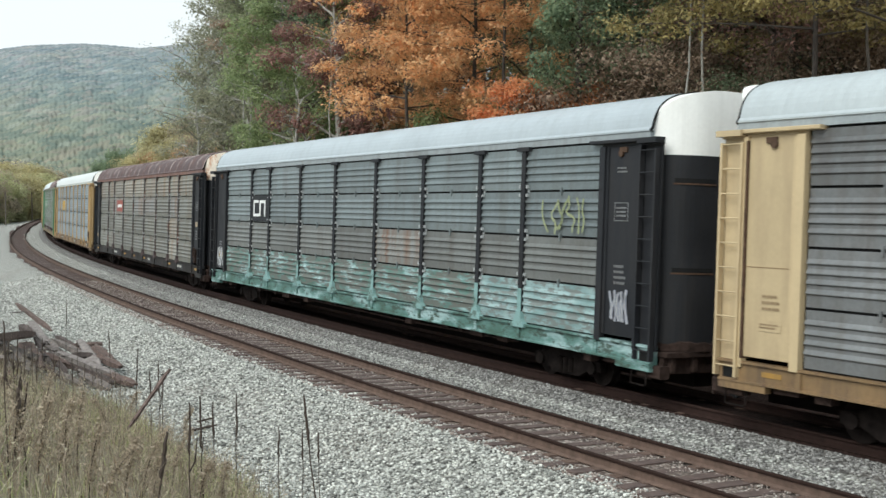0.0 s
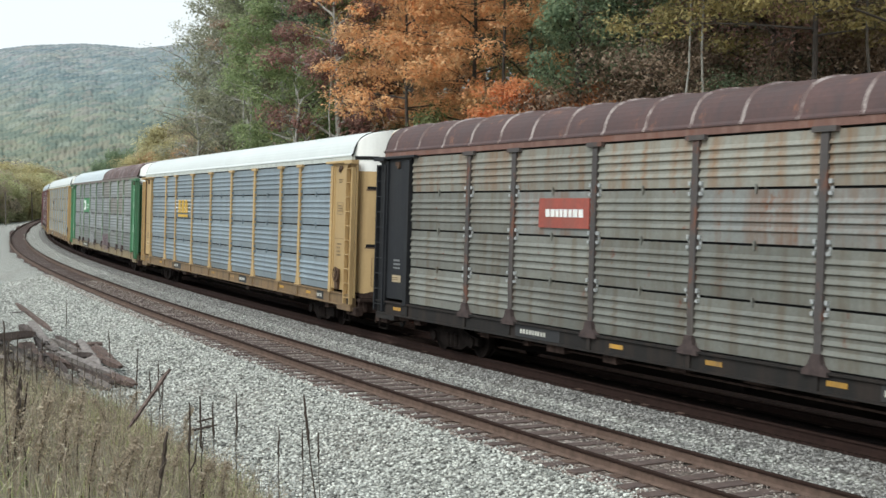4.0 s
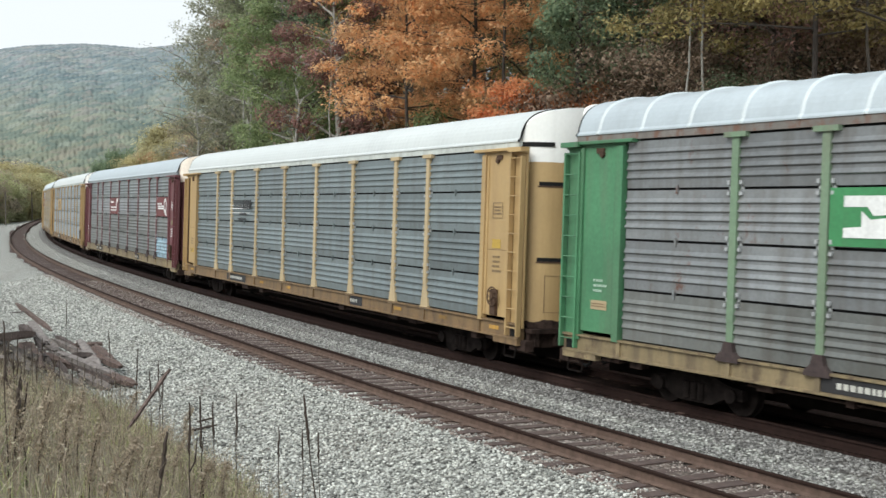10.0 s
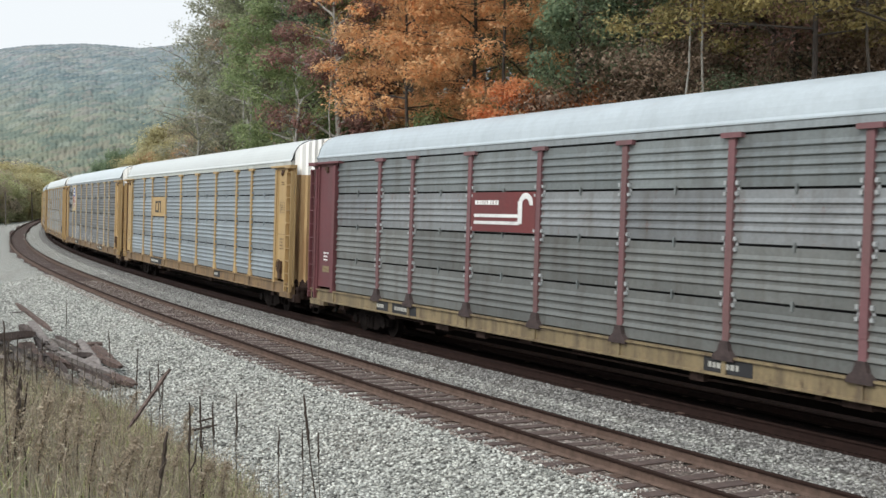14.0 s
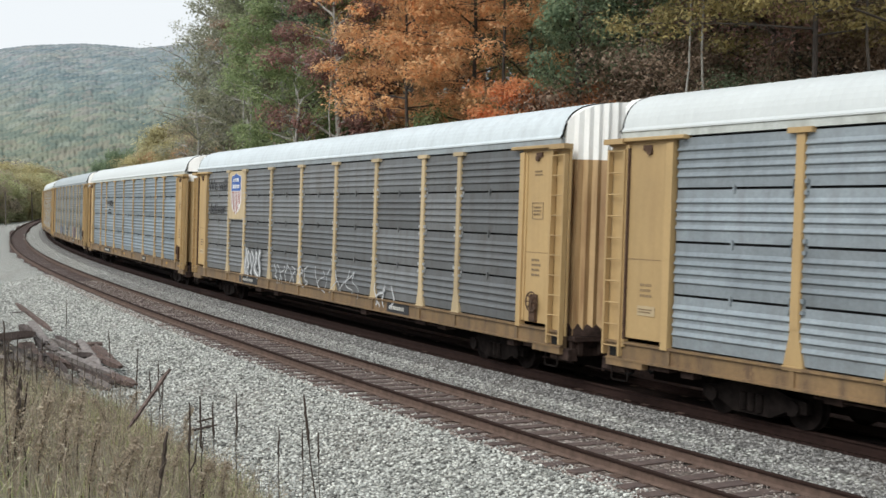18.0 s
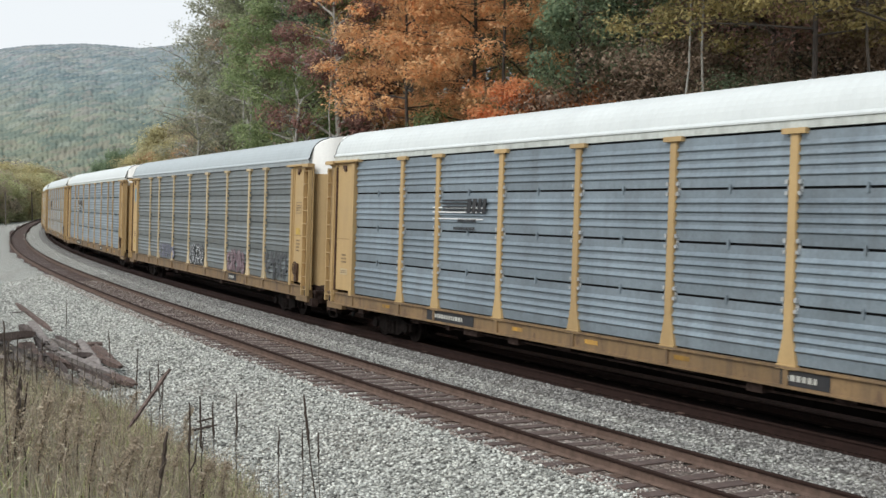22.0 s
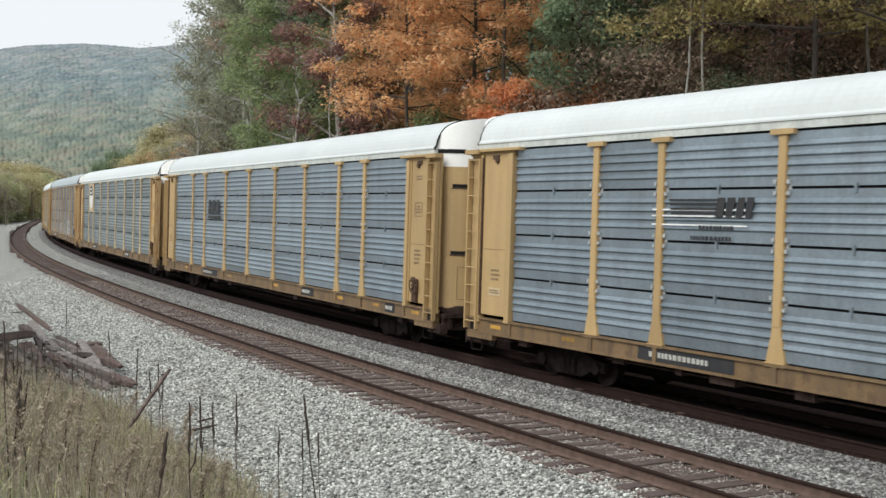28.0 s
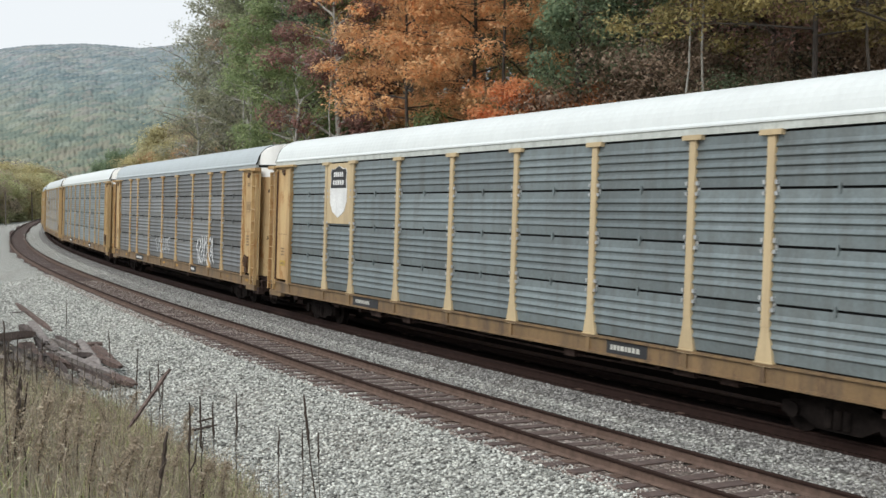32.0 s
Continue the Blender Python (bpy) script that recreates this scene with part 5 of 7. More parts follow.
def sign_red(car):
    u = 5.2
    plate(car, "sign_plate", u, 3.50, 1.7, 0.62, M_RED, SIDE, t=0.055)
    text_bars(car, u - 0.05, 3.5, 1.3, 0.34, 1, M_WHITE, SIDE + 0.058, 12)


def sign_tan(car):
    u = 5.63
    plate(car, "sign_plate", u, 3.505, BAY_W - 0.24, 0.90, M_TAN, SIDE, t=0.055)
    y = SIDE + 0.058
    # Grimy tan lines drawn on the flat plate in place of ribs.
    for dz in (0.25, 0.08, -0.09, -0.26):
        plate(car, "stripe", u, 3.505 + dz, BAY_W - 0.3, 0.03, M_TAN_DIRTY, y)
    a = u + 0.55
    for z in (3.505 + 0.22, 3.505 - 0.22):
        plate(car, "emblem_bar", a - 0.22, z, 0.40, 0.09, M_INK, y + 0.008)
    for du, h in ((0.05, 0.52), (0.62, 0.54), (1.05, 0.54)):
        plate(car, "emblem_bar", a - du, 3.505, 0.10, h, M_INK, y + 0.008)
    plate(car, "emblem_bar", a - 0.835, 3.73, 0.52, 0.09, M_INK, y + 0.012)
    plate(car, "emblem_bar", a - 0.52, 3.28, 0.26, 0.09, M_INK, y + 0.012)


def bay_mid(i):
    return (POST_U[i] + POST_U[i + 1]) / 2


def teal_car(car):
    mark_worm(car, M_CHAR, M_WHITE, bay_mid(1), BAY_B - 0.18)
    scrawl(car, bay_mid(8) - 0.2, 3.45, 1.5, 0.75, S_LIME, 21, 7, 0.055)
    scrawl(car, POST_U[0] + 0.66, 1.62, 0.60, 0.75, S_PALE, 22, 7, 0.07)
    scrawl(car, -POST_U[0] - 0.68, 1.75, 0.50, 0.62, S_HAZE, 23, 9, 0.08, S_PALE)


def teal_posts(car):
    for u in POST_U[1:9]:
        plate(car, "sprayed_patch", u, 1.55, 0.155, 0.62, M_TEAL_LIGHT, SIDE + 0.064)


def scrawls(rows):
    def fn(car):
        for r in rows:
            scrawl(car, *r[:4], r[4], r[5], r[6] if len(r) > 6 else 9, r[7] if len(r) > 7 else 0.055, r[8] if len(r) > 8 else None)
    return fn


def oval_emblem(car):
    ring_part(car, "emblem_ring", POST_U[0] + 0.62, 4.08, 0.105, 0.20, 0, 360, M_TEAL_RING, SIDE + 0.04, 1.9)


EXTRAS = {
    -1: [corner_marks(M_GREY_INK, 1), sill_marks(M_CREAM_SILL, M_INK, seed=1)],
    0: [teal_car, teal_posts, corner_marks(M_DULL_INK, 2, label_mat=M_YELLOW_LABEL, lead=False)],
    1: [sign_red, corner_marks(M_DULL_INK, 3, label_mat=M_OLD_LABEL), sill_marks(M_INK, M_SILL_INK, True, ((6.0, 1.6), (-3.0, 0.8), (-9.5, 1.2)), 3)],
    2: [mark_blocks(M_GOLD, M_WHITE, M_GOLD), corner_marks(M_GREY_INK, 4), sill_marks(M_INK, M_SILL_INK, True, ((6.6, 1.5), (-3.1, 0.9), (-10.9, 0.55)), 4)],
    3: [sign_green, corner_marks(M_SIGN_PALE, 5), sill_marks(M_INK, M_SILL_INK, False, ((5.8, 2.4),), 5), scrawls([(bay_mid(3) + 0.2, 1.40, 1.8, 0.85, S_SMOKE, 31, 6, 0.26, S_PALE), (bay_mid(5) + 0.1, 1.38, 2.2, 0.9, S_MAROON, 32, 8, 0.22, S_ROSE)])],
    4: [mark_streaks(), corner_marks(M_GREY_INK, 6, label_mat=M_YELLOW_LABEL), sill_marks(M_INK, M_SILL_INK, True, ((6.3, 2.2), (-4.6, 1.0)), 6)],
    5: [sign_maroon(bay_mid(3), BAY_W, True, False), sign_maroon(bay_mid(8), BAY_A, False, True), corner_marks(M_WHITE, 7, label_mat=M_CREAM_SILL), sill_marks(M_INK, M_SILL_INK, False, ((8.6, 0.8), (7.3, 1.3), (-4.3, 1.15)), 7)],
    6: [sign_tan, corner_marks(M_GREY_INK, 8), sill_marks(M_INK, M_SILL_INK, False, ((6.0, 2.4), (-4.6, 1.0)), 8)],
    7: [mark_shield(M_BLUE, M_WHITE, M_RED), slogan, corner_marks(M_GREY_INK, 9), sill_marks(M_INK, M_SILL_INK, False, ((6.4, 2.0), (-5.8, 1.3)), 9), scrawls([(bay_mid(2) + 0.4, 1.55, 1.9, 0.95, S_SMOKE, 41, 6, 0.28, S_WHITE), (2.2, 1.35, 3.2, 0.7, S_PALE, 42, 9, 0.045), (-1.6, 1.35, 3.4, 0.75, S_PALE, 43, 8, 0.035), (-4.9, 1.2, 1.2, 0.6, S_PALE, 44, 4, 0.06)])],
    8: [mark_streaks(), corner_marks(M_GREY_INK, 10), sill_marks(M_INK, M_SILL_INK, True, ((6.3, 2.2), (-4.6, 1.0)), 10)],
    9: [oval_emblem, corner_marks(M_GREY_INK, 11, label_mat=M_YELLOW_LABEL), sill_marks(M_INK, M_SILL_INK, False, ((-5.2, 1.0),), 11), scrawls([(bay_mid(2) - 0.5, 1.5, 2.6, 0.65, S_DUSK, 51, 9, 0.15, S_HAZE), (bay_mid(4), 1.55, 2.3, 0.85, S_DARK, 52, 8, 0.21, S_PALE), (bay_mid(6), 1.55, 2.2, 0.8, S_MAROON, 53, 8, 0.20, S_ROSE), (bay_mid(8) + 0.1, 1.62, 2.1, 0.9, S_DARK, 54, 7, 0.15)])],
    10: [mark_streaks(), corner_marks(M_GREY_INK, 12), sill_marks(M_INK, M_SILL_INK, True, ((6.3, 2.4), (-4.6, 1.0)), 12)],
    11: [mark_blocks(M_INK, None, M_INK), corner_marks(M_GREY_INK, 13), sill_marks(M_INK, M_SILL_INK, True, ((6.2, 2.2), (-4.7, 1.1), (-10.8, 0.6)), 13)],
    12: [mark_shield(M_INK, M_WHITE, None), corner_marks(M_GREY_INK, 14, label_mat=M_YELLOW_LABEL), sill_marks(M_INK, M_SILL_INK, False, ((6.0, 1.6), (-5.4, 1.2)), 14)],
    13: [corner_marks(M_GREY_INK, 15), sill_marks(seed=15), scrawls([(1.0, 1.75, 3.0, 0.7, S_PALE, 61, 9, 0.06), (-6.6, 1.75, 2.7, 1.1, S_WHITE, 62, 9, 0.09)])],
    14: [corner_marks(M_GREY_INK, 16), sill_marks(seed=16)],
    15: [mark_streaks(), corner_marks(M_GREY_INK, 17), sill_marks(seed=17)],
    16: [corner_marks(M_GREY_INK, 18), sill_marks(seed=18)],
}
for _n, _fns in EXTRAS.items():
    FLEET[_n]["extras"] = _fns
FLEET[0]["special"] = {**{(i, 2): M_GALV_SPLASH for i in range(9)}, **{(i, 3): M_TEAL for i in range(9)}, (5, 2): M_RUST_SHEET, (7, 3): M_TEAL_PALE, (8, 3): M_TEAL_PALE}
FLEET[3]["brake"] = False
FLEET[0]["brake"] = False
FLEET[0]["sill"] = M_TEAL_SILL
FLEET[0]["foot"] = M_TEAL_LIGHT
FLEET[5]["special"] = {**{(i, 1): M_GALV_DINGY for i in range(9)}, **{(i, 2): M_GALV_SPLASH for i in range(9)}, **{(i, 3): M_GALV_SPLASH for i in range(9)}, (8, 3): M_ICE}
FLEET[1]["special"] = {**{(i, 0): M_RUST_TOP for i in range(9)}, **{(i, 1): M_RUST_SHEET for i in (2, 4, 5, 7)}, (7, 2): M_RUST_TOP, (7, 3): M_RUST_TOP}
FLEET[3]["special"] = {**{(i, r): M_RUST_SHEET for i in range(5, 9) for r in (0, 1) if (i + r) % 3}, **{(i, 3): M_GALV_SPLASH for i in range(9)}}
FLEET[1]["cap"] = paint("rusted_white_cap", (0.70, 0.62, 0.52), dirt=0.3, rust=0.35, rust_c=(0.36, 0.15, 0.06))
FLEET[5]["cap"] = paint("cream_cap", (0.82, 0.73, 0.62), dirt=0.2, patchy=0.1)
FLEET[3]["eave"] = paint("rust_brown_eave", (0.17, 0.155, 0.14), dirt=0.6, rust=0.4, rust_c=(0.14, 0.07, 0.045))
FLEET[9]["slots"] = False
FLEET[9]["brackets"] = False
FLEET[9]["clip"], FLEET[6]["clip"], FLEET[2]["clip"] = M_GALV_DULL, M_GALV_PALE, M_BLUE_GALV

CARS = {n: build_car(spec) for n, spec in FLEET.items()}

# ---- how the train runs ----
SPEED, PITCH, S5 = 10.915, 28.51, 153.885
LAG_T = [-3.0, 0.0, 3.0, 6.0, 9.0, 13.0, 19.0, 23.0, 28.0, 32.0, 35.0]
LAG_D = [0.77, 0.525, 0.23, 0.0, 0.0, 0.045, 0.355, 0.51, 0.685, 0.68, 0.67]
# slack in the couplings: how far single cars hang back
SLACK = {0: 0.06, 2: 0.08, 5: -0.06, 6: 0.11, 7: -0.06}


def lag(t):
    """Small wander of the train against an even speed, smoothed."""
    ts = np.linspace(t - 1.5, t + 1.5, 13)
    return float(np.mean(np.interp(ts, LAG_T, LAG_D)))


def car_pose(n, t):
    sc = S5 + (n - 5) * PITCH - SPEED * t + lag(t) + SLACK.get(n, 0.0)
    xa, ya, _ = on_line(sc - 10.0, -SP)
    xb, yb, _ = on_line(sc + 10.0, -SP)
    th = math.atan2(yb - ya, xb - xa)
    return Matrix.Translation(((xa + xb) / 2, (ya + yb) / 2, GRADE * sc)) @ Matrix.Rotation(th, 4, "Z") @ Matrix.Rotation(0.0355, 4, "X")


def motions():
    times = [i * 0.5 for i in range(65)]
    for n, car in CARS.items():
        walk(car, [(t, car_pose(n, t)) for t in times])
    # each wheelset rolls; its pose at every picture keeps the turn well under a quarter
    ticks = [i / 30 for i in range(961)]
    turns = [-(SPEED * t - lag(t)) / WHEEL_R for t in ticks]
    for wheel, x in WHEELS:
        walk(wheel, [(t, Matrix.Translation((x, 0, WHEEL_R)) @ Matrix.Rotation(a, 4, "Y")) for t, a in zip(ticks, turns)])

# ---- woods and hills ----
FOCAL = 784 / math.tan(radians(43.59 / 2))
HORIZON = 441 - FOCAL * math.tan(0.04306)


def along(px, d):
    """Plan position d metres ahead, in the direction px of the view's width."""
    return (px - 784) / FOCAL * d, d


def behind(px, off):
    """Plan position in the direction px at the given offset from the near track (negative: beyond the train)."""
    d = np.arange(12, 420, 0.5)
    s, o = line_coords((px - 784) / FOCAL * d, d)
    k = np.where(o <= off)[0]
    d0 = float(d[k[0]]) if len(k) else 300.0
    return (px - 784) / FOCAL * d0, d0


def leaf_quads(rg, centres, spread, per, size, droop=0.8, corners=4, shell=False):
    """Leaves round twig ends; spread is (x, y, z) of each clump. shell: leaves lie on the clump's outside and face outwards and up."""
    c = np.repeat(centres, per, axis=0)
    n = len(c)
    if shell:
        d = rg.randn(n, 3)
        d /= np.linalg.norm(d, axis=1, keepdims=True)
        own = np.repeat(0.6 + 0.8 * rg.rand(len(centres), 1), per, axis=0)
        c = c + d * np.asarray(spread) * 1.5 * own * (0.45 + 0.65 * rg.rand(n, 1))
        nv = d * 0.8 + np.array([0, 0, 0.75]) + rg.randn(n, 3) * 0.42
        nv /= np.linalg.norm(nv, axis=1, keepdims=True)
        a = np.cross(nv, rg.randn(n, 3))
        a /= np.linalg.norm(a, axis=1, keepdims=True) + 1e-6
        b = np.cross(nv, a)
    else:
        c = c + rg.randn(n, 3) * np.asarray(spread) * (0.5 + rg.rand(n, 1))
        a = rg.randn(n, 3)
        a[:, 2] *= droop
        a /= np.linalg.norm(a, axis=1, keepdims=True)
        b = rg.randn(n, 3)
        b[:, 2] *= droop
        b -= a * (a * b).sum(1, keepdims=True)
        b /= np.linalg.norm(b, axis=1, keepdims=True) + 1e-6
    s = size * (0.55 + 0.8 * rg.rand(n, 1))
    if corners == 3:
        return np.stack([c - a * s - b * s * 0.5, c + a * s, c + b * s * 0.8], 1)
    return np.stack([c - a * s, c - b * s * 0.55, c + a * s, c + b * s * 0.6], 1)


def make_tree(name, label, seed, height, crown_r, crown_base, limbs, per, size, leaf_mat, bark, spread=(0.5, 0.5, 0.3), bend=0.3, twigs=5, trunk_r=None, group="", flat=False, category="tree", lean=(0, 0), corners=4):
    """A tapered trunk with limbs and twigs, and a crown of loose leaves in clumps."""
    rg = np.random.RandomState(seed)
    tr = trunk_r or height * 0.013
    sh = Shape()
    pts, rad = [], []
    off = np.zeros(2)
    for i in range(9):
        f = i / 8
        off = off + rg.randn(2) * bend * 0.35 + np.array(lean) * height / 8
        if i == 0:
            off = np.zeros(2)
        pts.append((off[0], off[1], f * height * 0.93 - 0.5 * (i == 0)))
        rad.append(tr * (1.35 if i == 0 else 1 - 0.86 * f))
    sh.tube(pts, rad, 8)
    P = np.array(pts)
    ends = []
    for k in range(limbs):
        _, jitter = rg.rand(2)
        z = crown_base + (height * 0.9 - crown_base) * (k + 0.5 + jitter * 0.5) / limbs
        root = np.array([np.interp(z, P[:, 2], P[:, 0]), np.interp(z, P[:, 2], P[:, 1]), z])
        az = k * 2.4 + rg.randn() * 0.4
        prof = math.sin(math.pi * min(1.0, max(0.08, (z - crown_base) / (height * 1.02 - crown_base) * 0.75 + 0.22)))
        reach = crown_r * prof * (0.75 + 0.4 * rg.rand())
        rise = reach * (0.12 if flat else 0.45) * (0.5 + rg.rand())
        mid = root + np.array([math.cos(az) * reach * 0.5, math.sin(az) * reach * 0.5, rise * 0.65])
        end = root + np.array([math.cos(az) * reach, math.sin(az) * reach, rise])
        sh.tube([tuple(root), tuple(mid), tuple(end)], [tr * 0.38, tr * 0.22, tr * 0.06], 5)
        for q in range(twigs):
            g = 0.35 + 0.65 * (q + rg.rand()) / twigs
            start = root + (mid - root) * min(1, 2 * g) if g < 0.5 else mid + (end - mid) * (2 * g - 1)
            d = np.array([math.cos(az + rg.randn() * 0.9), math.sin(az + rg.randn() * 0.9), rg.randn() * (0.12 if flat else 0.3) + 0.08])
            tip = start + d * crown_r * (0.16 + 0.22 * rg.rand())
            sh.tube([tuple(start), tuple((start + tip) / 2 + rg.randn(3) * 0.05), tuple(tip)], [tr * 0.12, tr * 0.08, tr * 0.03], 4)
            ends.append(tip)
            if q % 2 == 0 and not flat:
                ends.append((start + tip) / 2)
    base = tagged(new(name), label, category, group)
    part("trunk", sh.mesh("trunk"), bark, base)
    if per:
        q = leaf_quads(rg, np.array(ends), spread, per, size, corners=corners, shell=True)
        part("crown", quads_mesh("crown", q, leaf_mat, corners), None, base)
    return base


def put(ob, px, off=None, d=None, turn=0.0, sink=0.2, z=None):
    x, y = behind(px, off) if d is None else along(px, d)
    g = float(ground_z(np.array([x]), np.array([y]))[0]) if z is None else z
    ob.location = (x, y, g - sink)
    ob.rotation_euler = (0, 0, turn)
    return ob


L_ORANGE = leafy("orange_leaves", (0.68, 0.37, 0.19), (0.83, 0.52, 0.28), (0.88, 0.63, 0.37), 0.55)
L_RED = leafy("red_leaves", (0.60, 0.25, 0.12), (0.74, 0.345, 0.165), (0.80, 0.43, 0.22), 0.55)
L_MAROON = leafy("maroon_leaves", (0.20, 0.115, 0.11), (0.32, 0.185, 0.165), (0.40, 0.26, 0.21))
L_GREEN = leafy("green_leaves", (0.19, 0.255, 0.125), (0.30, 0.38, 0.19), (0.42, 0.48, 0.265), 0.55)
L_GREY_GREEN = leafy("grey_green_leaves", (0.27, 0.29, 0.215), (0.37, 0.39, 0.30), (0.47, 0.47, 0.38))
L_OLIVE = leafy("olive_leaves", (0.27, 0.24, 0.105), (0.36, 0.31, 0.14), (0.46, 0.39, 0.18))
L_YELLOW = leafy("yellow_leaves", (0.437, 0.38, 0.184), (0.575, 0.494, 0.241), (0.69, 0.586, 0.322))
L_AMBER = leafy("amber_leaves", (0.42, 0.27, 0.14), (0.56, 0.38, 0.21), (0.66, 0.47, 0.28))
# Distance haze is mixed into these three leaf colours, paler than real leaves.
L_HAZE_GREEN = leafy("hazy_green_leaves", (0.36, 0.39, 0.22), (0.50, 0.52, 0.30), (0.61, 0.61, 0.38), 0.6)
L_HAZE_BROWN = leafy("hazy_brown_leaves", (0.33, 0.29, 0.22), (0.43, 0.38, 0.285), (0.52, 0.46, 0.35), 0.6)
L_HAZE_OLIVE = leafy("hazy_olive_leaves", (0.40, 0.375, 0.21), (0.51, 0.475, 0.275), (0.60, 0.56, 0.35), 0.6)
L_THIN = leafy("thin_dull_leaves", (0.22, 0.235, 0.165), (0.33, 0.345, 0.245), (0.44, 0.45, 0.335), 0.55)
L_BROWN = leafy("brown_leaves", (0.27, 0.205, 0.155), (0.35, 0.27, 0.205), (0.43, 0.335, 0.26))
L_DARK = leafy("dark_green_leaves", (0.135, 0.20, 0.125), (0.205, 0.28, 0.175), (0.29, 0.36, 0.22))


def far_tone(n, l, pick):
    """Colour of the far woods: each crown its own tone, drifts of kinds, and distance haze painted in, bluer higher up.
    """
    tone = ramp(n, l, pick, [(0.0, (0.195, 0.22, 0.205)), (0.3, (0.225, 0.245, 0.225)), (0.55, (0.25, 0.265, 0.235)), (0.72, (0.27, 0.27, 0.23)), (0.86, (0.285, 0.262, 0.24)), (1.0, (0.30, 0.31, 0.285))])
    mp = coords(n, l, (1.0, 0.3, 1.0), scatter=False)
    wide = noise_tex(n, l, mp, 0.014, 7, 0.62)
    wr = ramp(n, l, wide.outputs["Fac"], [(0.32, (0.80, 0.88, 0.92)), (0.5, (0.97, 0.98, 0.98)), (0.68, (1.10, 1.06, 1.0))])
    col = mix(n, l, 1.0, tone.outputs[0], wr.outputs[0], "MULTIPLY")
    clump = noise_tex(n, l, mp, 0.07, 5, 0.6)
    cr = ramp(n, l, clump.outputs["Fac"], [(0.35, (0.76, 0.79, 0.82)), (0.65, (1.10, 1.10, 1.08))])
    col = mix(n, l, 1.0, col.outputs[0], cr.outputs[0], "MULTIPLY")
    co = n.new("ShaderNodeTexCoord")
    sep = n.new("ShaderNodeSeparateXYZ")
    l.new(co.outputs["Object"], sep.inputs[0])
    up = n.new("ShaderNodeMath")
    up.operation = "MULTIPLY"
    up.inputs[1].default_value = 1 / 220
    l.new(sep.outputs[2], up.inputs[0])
    # Haze put into the colour: bluer and lighter towards the top of the ridge.
    haze_tint = ramp(n, l, up.outputs[0], [(0.0, (0.80, 0.79, 0.64)), (0.25, (0.79, 0.82, 0.75)), (0.55, (0.83, 0.90, 0.98)), (1.0, (0.95, 0.98, 1.12))])
    return mix(n, l, 1.0, col.outputs[0], haze_tint.outputs[0], "MULTIPLY")


def build_mountain():
    """Far wooded ridge, its skyline set by angle, with canopy-sized lumps."""
    sky_px = [-900, -300, 0, 60, 150, 200, 250, 300, 345, 420, 600, 900, 1400, 2200]
    sky_y = [153, 113, 90, 83, 80, 83, 88, 84, 78, 74, 94, 124, 154, 194]
    px = np.concatenate([np.linspace(-900, -80, 30), np.linspace(-70, 480, 260), np.linspace(500, 2200, 60)])
    d = np.concatenate([np.linspace(430, 1500, 190), [1560, 1700, 2000]])
    PX, D = np.meshgrid(px, d, indexing="ij")
    ridge = (HORIZON - np.interp(PX, sky_px, sky_y)) / FOCAL
    f = np.clip((D - 430) / 1070, 0, 1)
    el = ridge * (0.12 + 0.88 * np.sin(f * math.pi / 2) ** 0.9) - 0.016 * (1 - f)
    spur = wob(PX * 3.2, D * 0.9, 260.0, 0.7)
    el = el + 0.004 * spur * np.sin(f * math.pi)
    Z = CAM_H + D * el
    Z = np.where(D > 1500, CAM_H + D * ridge - (D - 1500) * 0.35, Z)
    # rounded tree crowns: the nearest of a jittered grid of centres gives each point its height
    cw, cd = 8.0, 16.0
    gi, gj = np.floor(PX / cw), np.floor(D / cd)
    best = np.full(PX.shape, 9.0)
    for di in (-1, 0, 1):
        for dj in (-1, 0, 1):
            u, w = gi + di, gj + dj
            h1, h2 = np.mod(np.sin(u * 12.99 + w * 78.23) * 43758.5, 1.0), np.mod(np.sin(u * 39.35 + w * 11.13) * 24634.6, 1.0)
            q = ((PX - (u + 0.15 + 0.7 * h1) * cw) / cw) ** 2 + ((D - (w + 0.15 + 0.7 * h2) * cd) / cd) ** 2
            best = np.minimum(best, q * (0.7 + 0.6 * np.mod(h1 + h2, 1.0)))
    Z = Z + (5.5 * np.sqrt(np.clip(1.0 - best, 0.0, 1.0)) - 4.6) * (D <= 1500)
    X, Y = (PX - 784) / FOCAL * D, D
    na, nd = X.shape
    idx = np.arange(na * nd).reshape(na, nd)
    F = np.stack([idx[:-1, :-1], idx[1:, :-1], idx[1:, 1:], idx[:-1, 1:]], -1).reshape(-1, 4)
    me = bpy.data.meshes.new("mountain")
    me.from_pydata(np.stack([X, Y, Z], -1).reshape(-1, 3).tolist(), [], F.tolist())
    m, n, l, b = tree_of("hazed_autumn_woods")
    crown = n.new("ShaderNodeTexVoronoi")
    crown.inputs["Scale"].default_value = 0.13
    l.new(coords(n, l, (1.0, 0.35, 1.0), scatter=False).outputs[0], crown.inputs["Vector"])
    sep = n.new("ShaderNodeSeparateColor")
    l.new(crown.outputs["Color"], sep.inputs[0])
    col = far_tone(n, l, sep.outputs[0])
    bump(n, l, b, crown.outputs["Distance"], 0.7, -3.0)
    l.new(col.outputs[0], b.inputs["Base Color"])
    b.inputs["Roughness"].default_value = 1.0
    b.inputs["Specular IOR Level"].default_value = 0.0
    me.materials.append(m)
    me.shade_smooth()
    return tagged(new("mountain", me), "long wooded ridge in hazy autumn colours", "mountain", kind="structure")


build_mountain()

